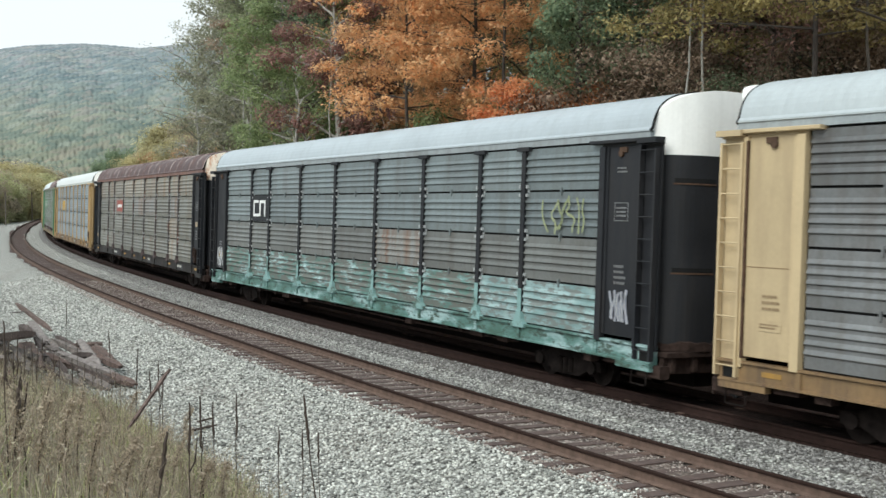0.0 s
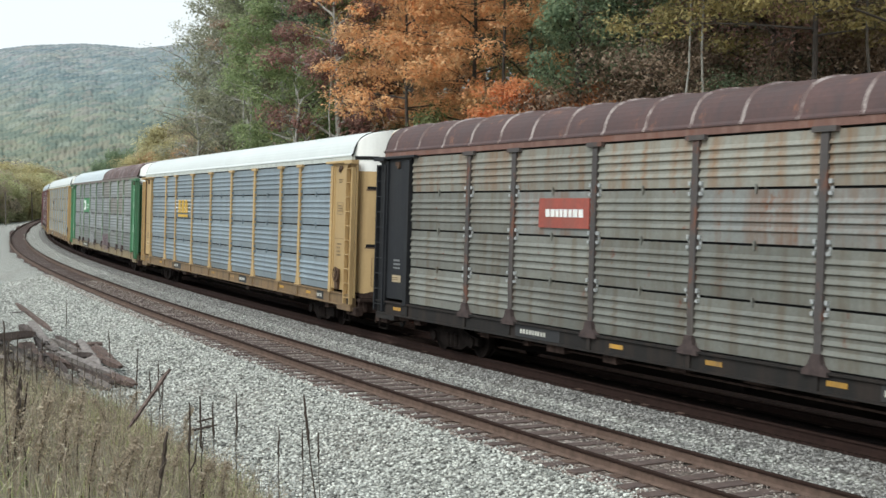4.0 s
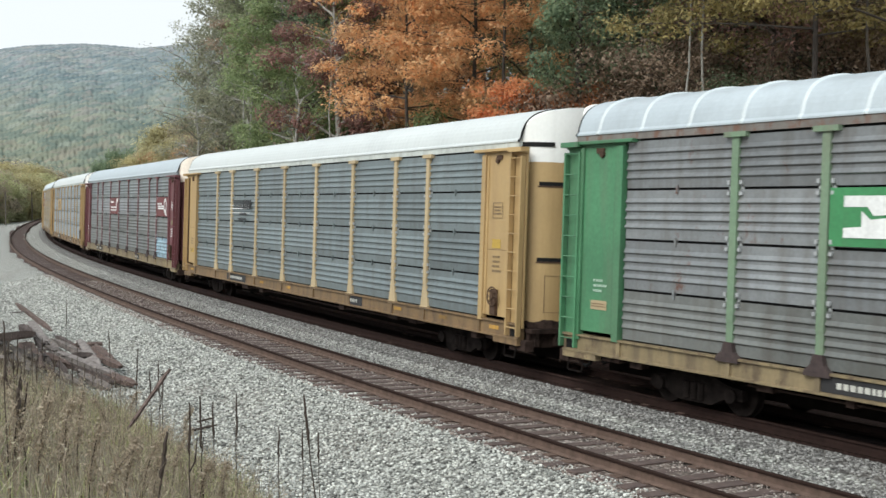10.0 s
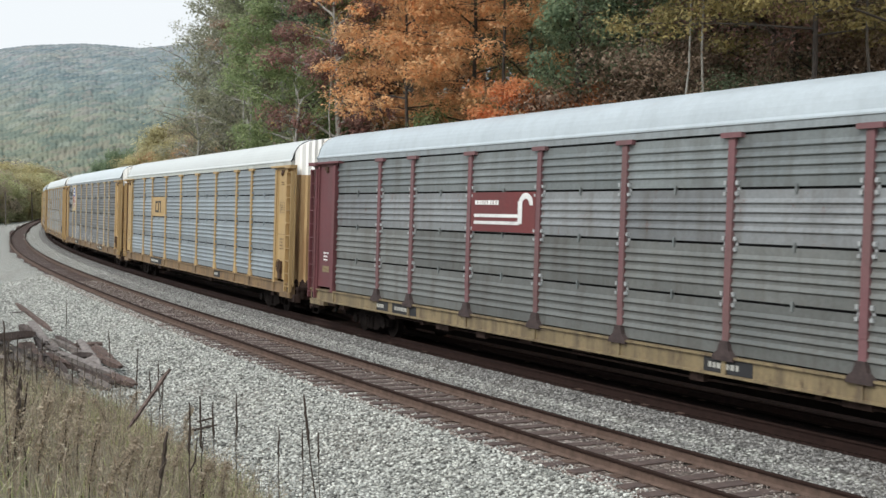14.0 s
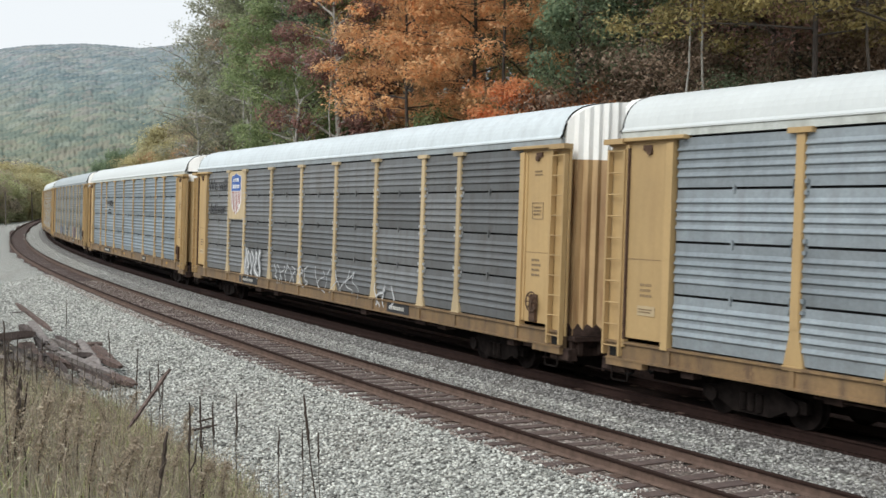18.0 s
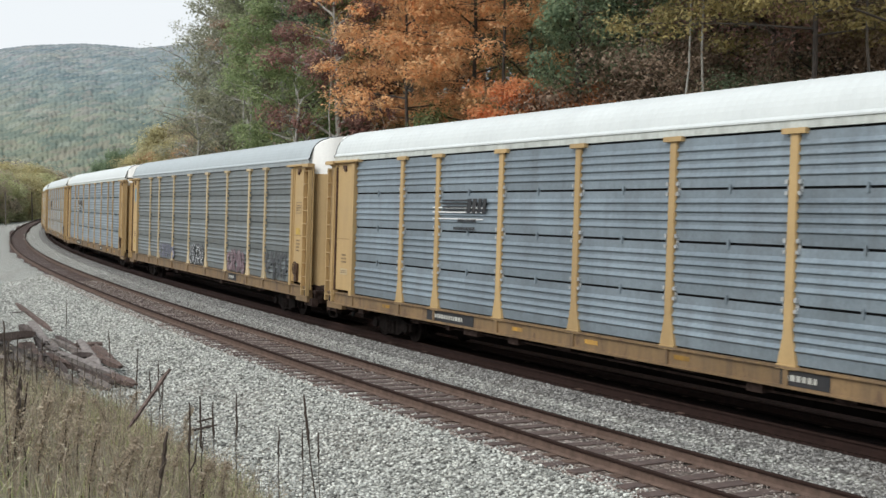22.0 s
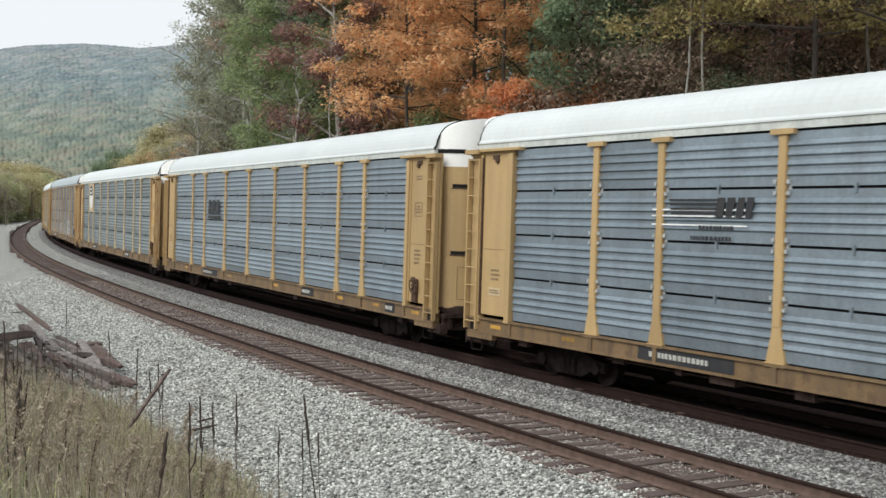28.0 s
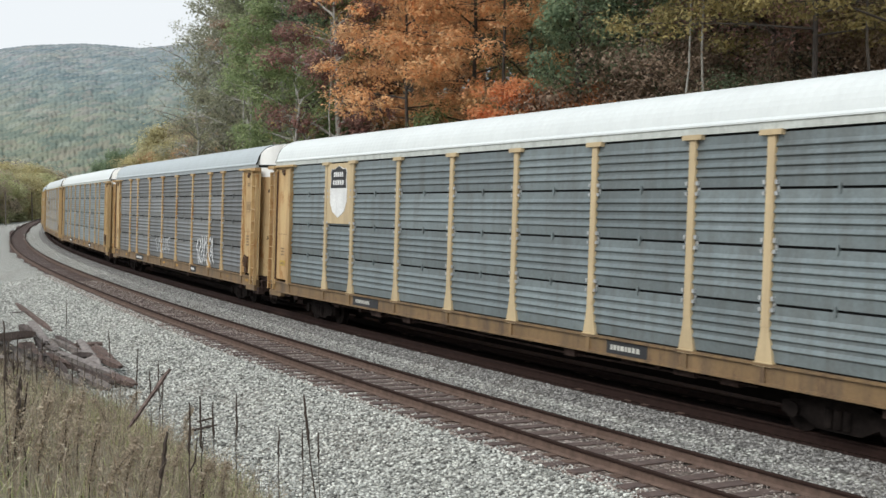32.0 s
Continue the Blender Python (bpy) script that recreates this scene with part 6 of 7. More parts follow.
# the bright maple over the train, and its neighbours
EDGE = "trees along the wood's edge"
TRI = dict(group=EDGE, corners=3)
put(make_tree("maple_tree", "broad maple in bright orange autumn leaf", 11, 19, 6.3, 2.5, 36, 120, 0.095, L_ORANGE, M_DARK_BARK, (0.5, 0.5, 0.3), 0.3, 7, flat=True, trunk_r=0.14, **TRI), 838, -16, turn=0.4)
put(make_tree("maple_tree", "orange maple with spreading boughs", 23, 18, 6.0, 3.5, 28, 120, 0.095, L_ORANGE, M_DARK_BARK, (0.5, 0.5, 0.3), 0.3, 7, flat=True, trunk_r=0.14, **TRI), 938, -17, turn=1.4)
put(make_tree("maple_tree", "smaller maple turning scarlet", 12, 7.4, 2.3, 1.5, 20, 130, 0.085, L_RED, M_DARK_BARK, (0.45, 0.45, 0.24), 0.2, 6, flat=True, **TRI), 957, -12.8, turn=1.0)
put(make_tree("maple_tree", "orange maple set back in the wood", 38, 17, 5.2, 2.0, 30, 110, 0.11, L_ORANGE, M_DARK_BARK, (0.6, 0.6, 0.32), 0.3, 6, flat=True, **TRI), 770, -21, turn=0.9)
put(make_tree("maple_tree", "amber maple set back in the wood", 39, 17, 5.2, 2.0, 30, 110, 0.11, L_AMBER, M_DARK_BARK, (0.6, 0.6, 0.32), 0.3, 6, flat=True, **TRI), 870, -23, turn=2.9)
put(make_tree("maple_tree", "slender maple in pale orange leaf", 13, 18, 4.4, 3, 26, 120, 0.095, L_ORANGE, M_BARK, (0.5, 0.5, 0.3), 0.3, 6, flat=True, trunk_r=0.12, **TRI), 738, -17, turn=2.0)
put(make_tree("maple_tree", "pale orange maple with high open boughs", 31, 18, 3.6, 6.5, 18, 85, 0.09, L_ORANGE, M_DARK_BARK, (0.5, 0.5, 0.28), 0.3, 7, flat=True, trunk_r=0.12, **TRI), 724, -12.5, turn=0.8)
put(make_tree("maple_tree", "bright orange maple with a light crown", 32, 18, 3.6, 8.0, 16, 80, 0.09, L_ORANGE, M_DARK_BARK, (0.5, 0.5, 0.28), 0.3, 7, flat=True, trunk_r=0.10, **TRI), 905, -14, turn=2.8)
put(make_tree("dark_red_tree", "tree in dull maroon leaf", 14, 17, 3.2, 3, 20, 105, 0.1, L_MAROON, M_PALE_BARK, (0.5, 0.5, 0.4), 0.3, 5, **TRI), 612, -12.5, turn=0.2)
put(make_tree("dark_red_tree", "maroon tree with a thin crown", 27, 18, 3.0, 6, 18, 80, 0.1, L_MAROON, M_PALE_BARK, (0.5, 0.5, 0.4), 0.3, 5, **TRI), 640, -17, turn=1.2)
put(make_tree("green_tree", "tall leafy tree still green", 15, 21, 4.2, 4, 26, 125, 0.10, L_GREEN, M_BARK, (0.6, 0.6, 0.4), 0.2, 5, **TRI), 545, -13.5, turn=0.3)
put(make_tree("green_tree", "bushy green tree with low boughs", 35, 13, 3.4, 0.8, 22, 115, 0.095, L_GREEN, M_PALE_BARK, (0.55, 0.55, 0.38), 0.2, 5, **TRI), 530, -11.5, turn=1.1)
put(make_tree("green_tree", "dark green tree behind a crooked trunk", 36, 17, 3.2, 1.5, 22, 105, 0.095, L_DARK, M_BARK, (0.55, 0.55, 0.4), 0.2, 5, **TRI), 572, -15, turn=2.1)
put(make_tree("green_tree", "green tree with thinning crown", 16, 22, 4.0, 7, 24, 115, 0.095, L_GREEN, M_PALE_BARK, (0.6, 0.6, 0.4), 0.25, 5, **TRI), 505, -16, turn=1.3)
put(make_tree("thinning_tree", "tall grey-green tree losing its leaves", 17, 27, 4.4, 5, 34, 70, 0.10, L_THIN, M_PALE_BARK, (0.6, 0.6, 0.42), 0.25, 6, **TRI), 446, -14, turn=0.9)
put(make_tree("thinning_tree", "grey-green tree with a ragged crown", 37, 24, 4.2, 3, 32, 50, 0.10, L_THIN, M_PALE_BARK, (0.6, 0.6, 0.42), 0.25, 6, **TRI), 420, -17, turn=1.9)
put(make_tree("thinning_tree", "half-bare grey tree at the end of the wood", 18, 24, 3.6, 4, 32, 60, 0.10, L_THIN, M_PALE_BARK, (0.65, 0.65, 0.45), 0.25, 7, **TRI), 402, -15, turn=2.2)
put(make_tree("bare_tree", "grey bare-branched tree at the wood's end", 19, 16, 4.2, 3, 26, 4, 0.10, L_GREY_GREEN, M_PALE_BARK, (0.5, 0.5, 0.4), 0.4, 8, **TRI), 352, -13, turn=0.6)
put(make_tree("olive_tree", "broad tree in olive-yellow leaf", 20, 17, 5.0, 6.4, 30, 120, 0.075, L_OLIVE, M_DARK_BARK, (0.5, 0.5, 0.3), 0.15, 6, flat=True, trunk_r=0.11, **TRI), 1430, -13.5, turn=0.6)
put(make_tree("olive_tree", "tree in olive-yellow leaf with low boughs", 21, 18, 4.6, 5.8, 30, 140, 0.085, L_OLIVE, M_DARK_BARK, (0.5, 0.5, 0.3), 0.4, 6, flat=True, trunk_r=0.11, **TRI), 1345, -16, turn=1.6)
put(make_tree("olive_tree", "tall tree in olive-yellow leaf", 25, 17, 5.0, 6.2, 30, 120, 0.075, L_OLIVE, M_DARK_BARK, (0.5, 0.5, 0.3), 0.15, 6, flat=True, trunk_r=0.11, **TRI), 1560, -13.8, turn=2.6)
put(make_tree("green_tree", "dark green tree beside the maples", 22, 17, 2.8, 5.0, 24, 120, 0.08, L_DARK, M_DARK_BARK, (0.5, 0.5, 0.35), 0.15, 5, **TRI), 1015, -14, turn=0.6)
for i, (px, off, h) in enumerate(((1219, -14.5, 17), (1232, -14.8, 18), (1548, -15, 16), (548, -10.6, 9), (452, -10.8, 15), (440, -11, 16), (583, -10.8, 14), (1130, -24, 16), (1345, -26, 17), (1075, -28, 18), (1270, -27, 16), (1385, -23, 16), (1490, -25, 15), (860, -24, 17))):
    pale = i < 7
    put(make_tree("slim_tree", "slim pale trunk at the wood's edge" if pale else "slim dark trunk inside the wood", 40 + i, h, 1.6, h * 0.72, 7, 50 if i not in (3, 6) else 4, 0.09, (L_OLIVE, L_GREEN, L_BROWN)[i % 3], (M_BARK if i == 2 else M_PALE_BARK) if pale else M_DARK_BARK, (0.4, 0.4, 0.3), 0.28 if i != 3 else 0.8, 4, trunk_r=(0.055, 0.06, 0.06, 0.09, 0.1, 0.1, 0.07)[i] if pale else 0.13, **TRI), px, off, turn=i)

# a crooked pale trunk, leaning two ways, with a few bare twigs
_cx, _cd = behind(545, -10.4)
_cz = float(ground_z(np.array([_cx]), np.array([_cd]))[0])
crooked = tagged(new("crooked_tree"), "crooked pale trunk with few bare twigs", "tree", EDGE)
crooked.location = (_cx, _cd, _cz - 0.2)
_k = _cd / FOCAL
part("trunk", Shape().tube([(0.1, 0, 0.0), (0.1, 0, (357 - 262) * _k + 1.0), (-2 * _k, 0.1, 5.4), (-12 * _k, 0.15, 6.2), (-23 * _k, 0.2, 6.9), (-18 * _k, 0.1, 8.0), (-14 * _k, 0, 9.0), (-6 * _k, 0.1, 9.4)], [0.10, 0.095, 0.09, 0.085, 0.08, 0.07, 0.06, 0.03], 8).mesh("trunk"), M_PALE_BARK, crooked)
for _a, _b in (((-23 * _k, 0.2, 6.9), (-34 * _k, 0.4, 7.9)), ((-14 * _k, 0, 9.0), (-24 * _k, -0.2, 10.2)), ((-18 * _k, 0.1, 8.0), (-4 * _k, 0.3, 8.7))):
    part("twig", Shape().tube([_a, tuple((p + q) / 2 + 0.05 for p, q in zip(_a, _b)), _b], [0.035, 0.025, 0.012], 5).mesh("twig"), M_PALE_BARK, crooked)

# wood behind: a few kinds, copied up the hillside
KINDS = []
for i, (mat, bark, lab, nm) in enumerate(((L_GREEN, M_BARK, "green woodland tree on the hillside", "green_tree"), (L_DARK, M_DARK_BARK, "dark green woodland tree", "green_tree"), (L_BROWN, M_DARK_BARK, "woodland tree in brown leaf", "brown_tree"), (L_OLIVE, M_BARK, "woodland tree in olive leaf", "olive_tree"), (L_MAROON, M_DARK_BARK, "woodland tree in dull red leaf", "dark_red_tree"), (L_GREY_GREEN, M_BARK, "woodland tree in grey-green leaf", "thinning_tree"))):
    KINDS.append(make_tree(nm, lab, 60 + i, 18 + i % 3, 4.2, 3.5, 24, 70, 0.12, mat, bark, (0.7, 0.7, 0.5), 0.4, 5, group="trees of the hillside wood", corners=3))
FINE = []
for i, (mat, bark, lab, nm) in enumerate(((L_BROWN, M_BARK, "woodland tree in thin brown leaf", "brown_tree"), (L_DARK, M_DARK_BARK, "dark green tree at the wood's edge", "green_tree"), (L_OLIVE, M_BARK, "tree in thin olive leaf", "olive_tree"), (L_MAROON, M_BARK, "tree in thin dull red leaf", "dark_red_tree"))):
    FINE.append(make_tree(nm, lab, 70 + i, 17 + i % 3, 3.8, 3.0, 28, 110, 0.056, mat, bark, (0.65, 0.65, 0.5), 0.4, 5, group="trees of the hillside wood", corners=3))
SPARSE = make_tree("thinning_tree", "tall pale tree with few leaves remaining", 75, 21, 4.0, 5, 24, 12, 0.14, L_GREY_GREEN, M_PALE_BARK, (0.6, 0.6, 0.5), 0.5, 6, group="trees of the hillside wood", corners=3)
rnd = random.Random(3)
spots = []
for px in range(440, 1700, 40):
    for off in (-20, -28, -40):
        if off == -20 and 600 < px < 960:
            continue
        spots.append((px + rnd.uniform(-16, 16), off + rnd.uniform(-3, 3)))
for i, (px, off) in enumerate(spots):
    k = KINDS[rnd.choice((0, 1, 1, 2, 2, 3, 4, 5)) if px > 560 else rnd.choice((0, 1, 5, 5, 3))]
    if px < 500:
        if off < -38:
            continue
        k = SPARSE if rnd.random() < 0.7 else KINDS[5]
    if px > 980:
        k = FINE[rnd.choice((0, 0, 1, 1, 3))]
    ob = copy_thing(k, Matrix.Rotation(rnd.uniform(0, 6.28), 4, "Z"))
    put(ob, px, off, turn=rnd.uniform(0, 6.28))
    f = rnd.uniform(0.8, 1.2)
    ob.scale = (f, f, f * rnd.uniform(0.9, 1.15))
for j, k in enumerate(KINDS + FINE + [SPARSE]):
    put(k, 470 + j * 110, -58, turn=j)

# bushes along the foot of the wood, and at the far bend
BUSH = []
for i, (mat, lab) in enumerate(((L_DARK, "dark green bush below the trees"), (L_BROWN, "brown autumn bush with dry leaves"), (L_OLIVE, "olive-yellow bush beside the trees"), (L_YELLOW, "dull yellow-brown autumn bush beside the track"), (L_GREY_GREEN, "dull grey-green bush below trees"), (L_GREEN, "leafy green bush below trees"), (L_AMBER, "amber autumn bush at the wood's end"))):
    BUSH.append(make_tree("bush", lab, 80 + i, 4.2, 2.3, 0.5, 14, 80, 0.075, mat, M_DARK_BARK, (0.4, 0.4, 0.3), 0.2, 4, trunk_r=0.07, group="bushes along the wood's foot", category="bush", corners=3))
DENSE = []
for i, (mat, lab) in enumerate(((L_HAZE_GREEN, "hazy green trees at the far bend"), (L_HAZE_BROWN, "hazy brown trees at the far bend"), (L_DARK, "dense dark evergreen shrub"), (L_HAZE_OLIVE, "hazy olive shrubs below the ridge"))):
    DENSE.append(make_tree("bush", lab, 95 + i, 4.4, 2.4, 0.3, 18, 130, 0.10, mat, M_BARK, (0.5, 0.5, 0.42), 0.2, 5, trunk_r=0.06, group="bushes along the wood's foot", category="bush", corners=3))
THICKET = []
for i, (mat, lab) in enumerate(((L_BROWN, "brown thicket of fine twigs and leaves"), (L_DARK, "dark green thicket under the trees"))):
    THICKET.append(make_tree("bush", lab, 90 + i, 4.4, 2.4, 0.4, 24, 110, 0.05, mat, M_DARK_BARK, (0.5, 0.5, 0.35), 0.25, 4, trunk_r=0.06, group="bushes along the wood's foot", category="bush", corners=3))
for i in range(48):
    px = 520 + i * 23 + rnd.uniform(-8, 8)
    k = BUSH[rnd.choice((0, 1, 1, 1, 1, 5) if px > 1000 else (0, 0, 1, 1, 5) if px > 660 else (0, 5, 1))]
    if px > 1010:
        k = THICKET[0 if rnd.random() < 0.9 else 1]
    ob = copy_thing(k, Matrix.Identity(4))
    put(ob, px, rnd.uniform(-18, -10.5) if px < 1000 else rnd.uniform(-24, -15), turn=rnd.uniform(0, 6.28))
    f = rnd.uniform(0.7, 1.35)
    ob.scale = (f, f, f)
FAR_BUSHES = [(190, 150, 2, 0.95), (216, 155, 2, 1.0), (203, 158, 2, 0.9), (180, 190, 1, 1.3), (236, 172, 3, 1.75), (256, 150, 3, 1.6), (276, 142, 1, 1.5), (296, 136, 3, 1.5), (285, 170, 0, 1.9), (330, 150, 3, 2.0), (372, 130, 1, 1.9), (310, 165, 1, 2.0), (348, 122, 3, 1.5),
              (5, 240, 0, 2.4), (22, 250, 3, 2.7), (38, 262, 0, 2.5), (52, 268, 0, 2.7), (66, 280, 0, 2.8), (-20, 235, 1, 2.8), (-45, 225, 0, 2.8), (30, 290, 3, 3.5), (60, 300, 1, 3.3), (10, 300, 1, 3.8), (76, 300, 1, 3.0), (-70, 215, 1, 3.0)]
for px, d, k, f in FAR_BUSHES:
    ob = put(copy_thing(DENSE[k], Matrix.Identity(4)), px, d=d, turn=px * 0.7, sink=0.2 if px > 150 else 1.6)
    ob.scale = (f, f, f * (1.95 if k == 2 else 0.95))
for px, d, k, f in ((318, 128, 6, 1.5), (360, 112, 6, 1.4), (385, 105, 1, 1.5), (345, 118, 4, 1.6)):
    ob = put(copy_thing(BUSH[k], Matrix.Identity(4)), px, d=d, turn=px * 0.7)
    ob.scale = (f, f, f * 0.95)
for j, k in enumerate(DENSE):
    put(k, 262 + j * 42, d=165 - 8 * j, turn=j)
for j, k in enumerate(THICKET):
    put(k, 1180 + j * 160, -17, turn=j)
put(copy_thing(BUSH[5], Matrix.Identity(4)), 1012, -12.6, turn=1.0).scale = (0.9, 0.9, 1.15)
for j, k in enumerate(BUSH):
    put(k, 580 + j * 75, -13 - j % 3, turn=j)

# ---- the bank in front: dry grass, dead stalks, a heap of old timber ----
def blades(name, n, s_range, o_range, height, width, mat, seed, label, lean=0.35, o_pow=1.0, patch=0.15):
    rg = np.random.RandomState(seed)
    s = s_range[0] + (s_range[1] - s_range[0]) * rg.rand(n)
    o = o_range[0] + (o_range[1] - o_range[0]) * rg.rand(n) ** o_pow
    x, y, _ = on_line(s, o)
    keep = (np.hypot(x, y) > 2.6) & ((s > 33) | (o > grass_edge(s) - 0.3 + 0.5 * rg.rand(n))) & (wob(x, y, 1.1, 0.4 * seed) + rg.rand(n) * 1.3 > patch)
    x, y, n = x[keep], y[keep], int(keep.sum())
    z = ground_z(x, y) - 0.03
    h = height * (0.4 + 0.9 * rg.rand(n)) * (0.8 + 0.35 * wob(x, y, 2.3, 1.5))
    a = rg.rand(n) * 6.283
    d = np.stack([np.cos(a), np.sin(a), np.zeros(n)], -1)
    t = rg.randn(n, 3) * lean * np.array([1, 1, 0])
    p0 = np.stack([x, y, z], -1)
    up = np.array([0, 0, 1.0])
    p1 = p0 + (up + t * 0.4) * (h * 0.55)[:, None]
    p2 = p0 + (up + t * 1.1) * h[:, None]
    w = width * (0.6 + 0.8 * rg.rand(n))[:, None]
    q1 = np.stack([p0 - d * w, p0 + d * w, p1 + d * w * 0.7, p1 - d * w * 0.7], 1)
    q2 = np.stack([p1 - d * w * 0.7, p1 + d * w * 0.7, p2 + d * w * 0.15, p2 - d * w * 0.15], 1)
    return tagged(new(name, quads_mesh(name, np.concatenate([q1, q2]), mat)), label, "grass", kind="stuff")


G_STRAW = leafy("straw_grass", (0.30, 0.275, 0.195), (0.45, 0.415, 0.30), (0.64, 0.59, 0.45), 0.35)
G_GREEN = leafy("fading_grass", (0.235, 0.27, 0.135), (0.36, 0.39, 0.20), (0.52, 0.52, 0.28), 0.4)
G_BROWN = leafy("dead_weeds", (0.17, 0.14, 0.108), (0.29, 0.245, 0.19), (0.43, 0.37, 0.29), 0.3)
G_RUST = leafy("russet_weeds", (0.19, 0.135, 0.09), (0.29, 0.205, 0.13), (0.38, 0.285, 0.18), 0.25)
blades("dry_grass", 22000, (-16, 34), (5.5, 12.0), 0.44, 0.005, G_STRAW, 1, "dry straw-coloured grass on the bank", 0.42)
blades("fading_grass", 17000, (-16, 34), (5.5, 12.0), 0.40, 0.006, G_GREEN, 2, "fading yellow-green grass on the bank", 0.5, patch=0.35)
blades("edge_grass", 9000, (-16, 34), (5.2, 6.6), 0.36, 0.006, G_GREEN, 7, "yellow-green grass along the gravel's edge", 0.5)
blades("dead_weeds", 17000, (-16, 34), (5.3, 12.0), 0.76, 0.0045, G_BROWN, 3, "thin dead brown weeds on the bank", 0.25)
blades("russet_weeds", 4500, (-16, 34), (5.6, 12.0), 0.45, 0.006, G_RUST, 8, "russet dead weeds in patches", 0.5, patch=0.75)
blades("verge_grass", 9000, (34, 75), (5.3, 14.0), 0.5, 0.02, G_STRAW, 4, "dry grass beside the ballast")


def weed_tops(name, n, seed, mat, label):
    """Feathery dead tops: clumps of tiny leaves up thin weeds."""
    rg = np.random.RandomState(seed)
    s, o = -16 + 48 * rg.rand(n), 5.4 + 6.3 * rg.rand(n)
    x, y, _ = on_line(s, o)
    keep = (np.hypot(x, y) > 7.0) & (o > grass_edge(s)) & (wob(x, y, 1.7, 3.0) > -0.35)
    x, y = x[keep], y[keep]
    g = ground_z(x, y)
    c = np.stack([x, y, g + 0.12 + 0.36 * rg.rand(len(x))], -1)
    q = leaf_quads(rg, c, (0.05, 0.05, 0.15), 16, 0.015, 1.2, 3)
    return tagged(new(name, quads_mesh(name, q, mat, 3)), label, "weeds", kind="stuff")


weed_tops("weed_tops", 2300, 5, G_BROWN, "feathery dead weed tops on the bank")
weed_tops("pale_weed_tops", 1800, 6, G_STRAW, "pale feathery seed tops on the bank")


def view_spot(px, py, h):
    """Plan place under the sight line (px, py) where that line is h metres above the ground."""
    d = np.arange(9.0, 60.0, 0.1)
    x, y = (px - 784) / FOCAL * d, d
    g = ground_z(x, y)
    zr = CAM_H - (py - HORIZON) / FOCAL * d
    k = np.where(zr - g >= h)[0]
    i = int(k[-1]) if len(k) else 0
    return float(x[i]), float(d[i]), float(g[i])


M_STALK = plain("dead_stalk", (0.05, 0.036, 0.028), 0.9, 0, 0.35, 20)
M_GREY_WOOD = plain("weathered_timber", (0.13, 0.11, 0.10), 0.9, 0, 0.6, 9)
M_DARK_WOOD = plain("rotten_timber", (0.07, 0.054, 0.049), 0.95, 0, 0.45, 9)


def stalk(px, py, h, seed, thick=1.0, lean=0.0):
    """A dead flower spike: thin stem, a rough seed head, a few withered side shoots."""
    rg = random.Random(seed)
    x, y, g = view_spot(px, py, h)
    ob = tagged(new("dead_stalk"), "dark dead seed spike standing in dry grass", "dead plant", "dead stalks on the bank")
    ob.location = (x - lean * h, y, g)
    sh = Shape()
    pts = [(lean * h * f + rg.gauss(0, 0.008), rg.gauss(0, 0.008), h * f) for f in (0, 0.25, 0.5, 0.7)]
    sh.tube(pts, [0.008 * thick, 0.007 * thick, 0.006 * thick, 0.005 * thick], 5)
    part("stem", sh.mesh("stem"), M_STALK, ob)
    head = Shape()
    hp, hr = [], []
    for i in range(9):
        f = 0.62 + 0.38 * i / 8
        hp.append((lean * h * f + rg.gauss(0, 0.004), rg.gauss(0, 0.004), h * f))
        hr.append(max(0.004, (0.014 + rg.uniform(-0.003, 0.004)) * thick * (1 - 0.5 * (i / 8) ** 2) * (0.5 if i == 0 else 1)))
    head.tube(hp, hr, 6)
    part("seed_head", head.mesh("seed_head"), M_STALK, ob)
    for k in range(1 if rg.random() < 0.2 else 0):
        a = rg.uniform(0, 6.28)
        z0 = h * rg.uniform(0.45, 0.65)
        s2 = Shape()
        s2.tube([(lean * z0, 0, z0), (lean * z0 + 0.07 * math.cos(a), 0.07 * math.sin(a), z0 + 0.10), (lean * z0 + 0.10 * math.cos(a), 0.10 * math.sin(a), z0 + 0.32)], [0.006, 0.010, 0.005], 5)
        part("side_shoot", s2.mesh("side_shoot"), M_STALK, ob)
    return ob


STALKS = [(116, 531, 1.75), (190, 583, 1.6), (241, 618, 1.55), (262, 656, 1.3), (277, 640, 1.5), (285, 658, 1.3), (333, 715, 1.3), (351, 703, 1.35), (373, 713, 1.3), (416, 697, 1.5), (491, 757, 1.2), (536, 700, 1.75, 1.5, -0.10), (533, 762, 1.15), (561, 765, 1.15), (30, 765, 0.9, 1.2, 0.08), (64, 612, 0.9, 0.7), (4, 572, 1.3, 0.8), (134, 602, 1.0, 0.7), (292, 795, 1.0, 1.5, 0.14), (20, 625, 0.8, 0.7), (85, 640, 0.7, 0.7), (160, 655, 0.7, 0.7), (12, 600, 1.0, 0.7), (28, 594, 1.1, 0.8), (40, 612, 1.0, 0.7), (53, 606, 1.0, 0.7), (72, 598, 1.1, 0.8), (92, 622, 1.0, 0.7), (101, 630, 0.9, 0.7), (124, 634, 1.0, 0.8), (146, 646, 0.9, 0.7), (176, 660, 0.8, 0.7), (200, 658, 0.9, 0.8), (209, 672, 0.8, 0.7), (60, 640, 0.8, 0.6), (33, 648, 0.8, 0.6)]
for i, row in enumerate(STALKS):
    stalk(*row[:3], seed=100 + i, thick=row[3] if len(row) > 3 else 1.0, lean=row[4] if len(row) > 4 else random.Random(i).uniform(-0.04, 0.04))


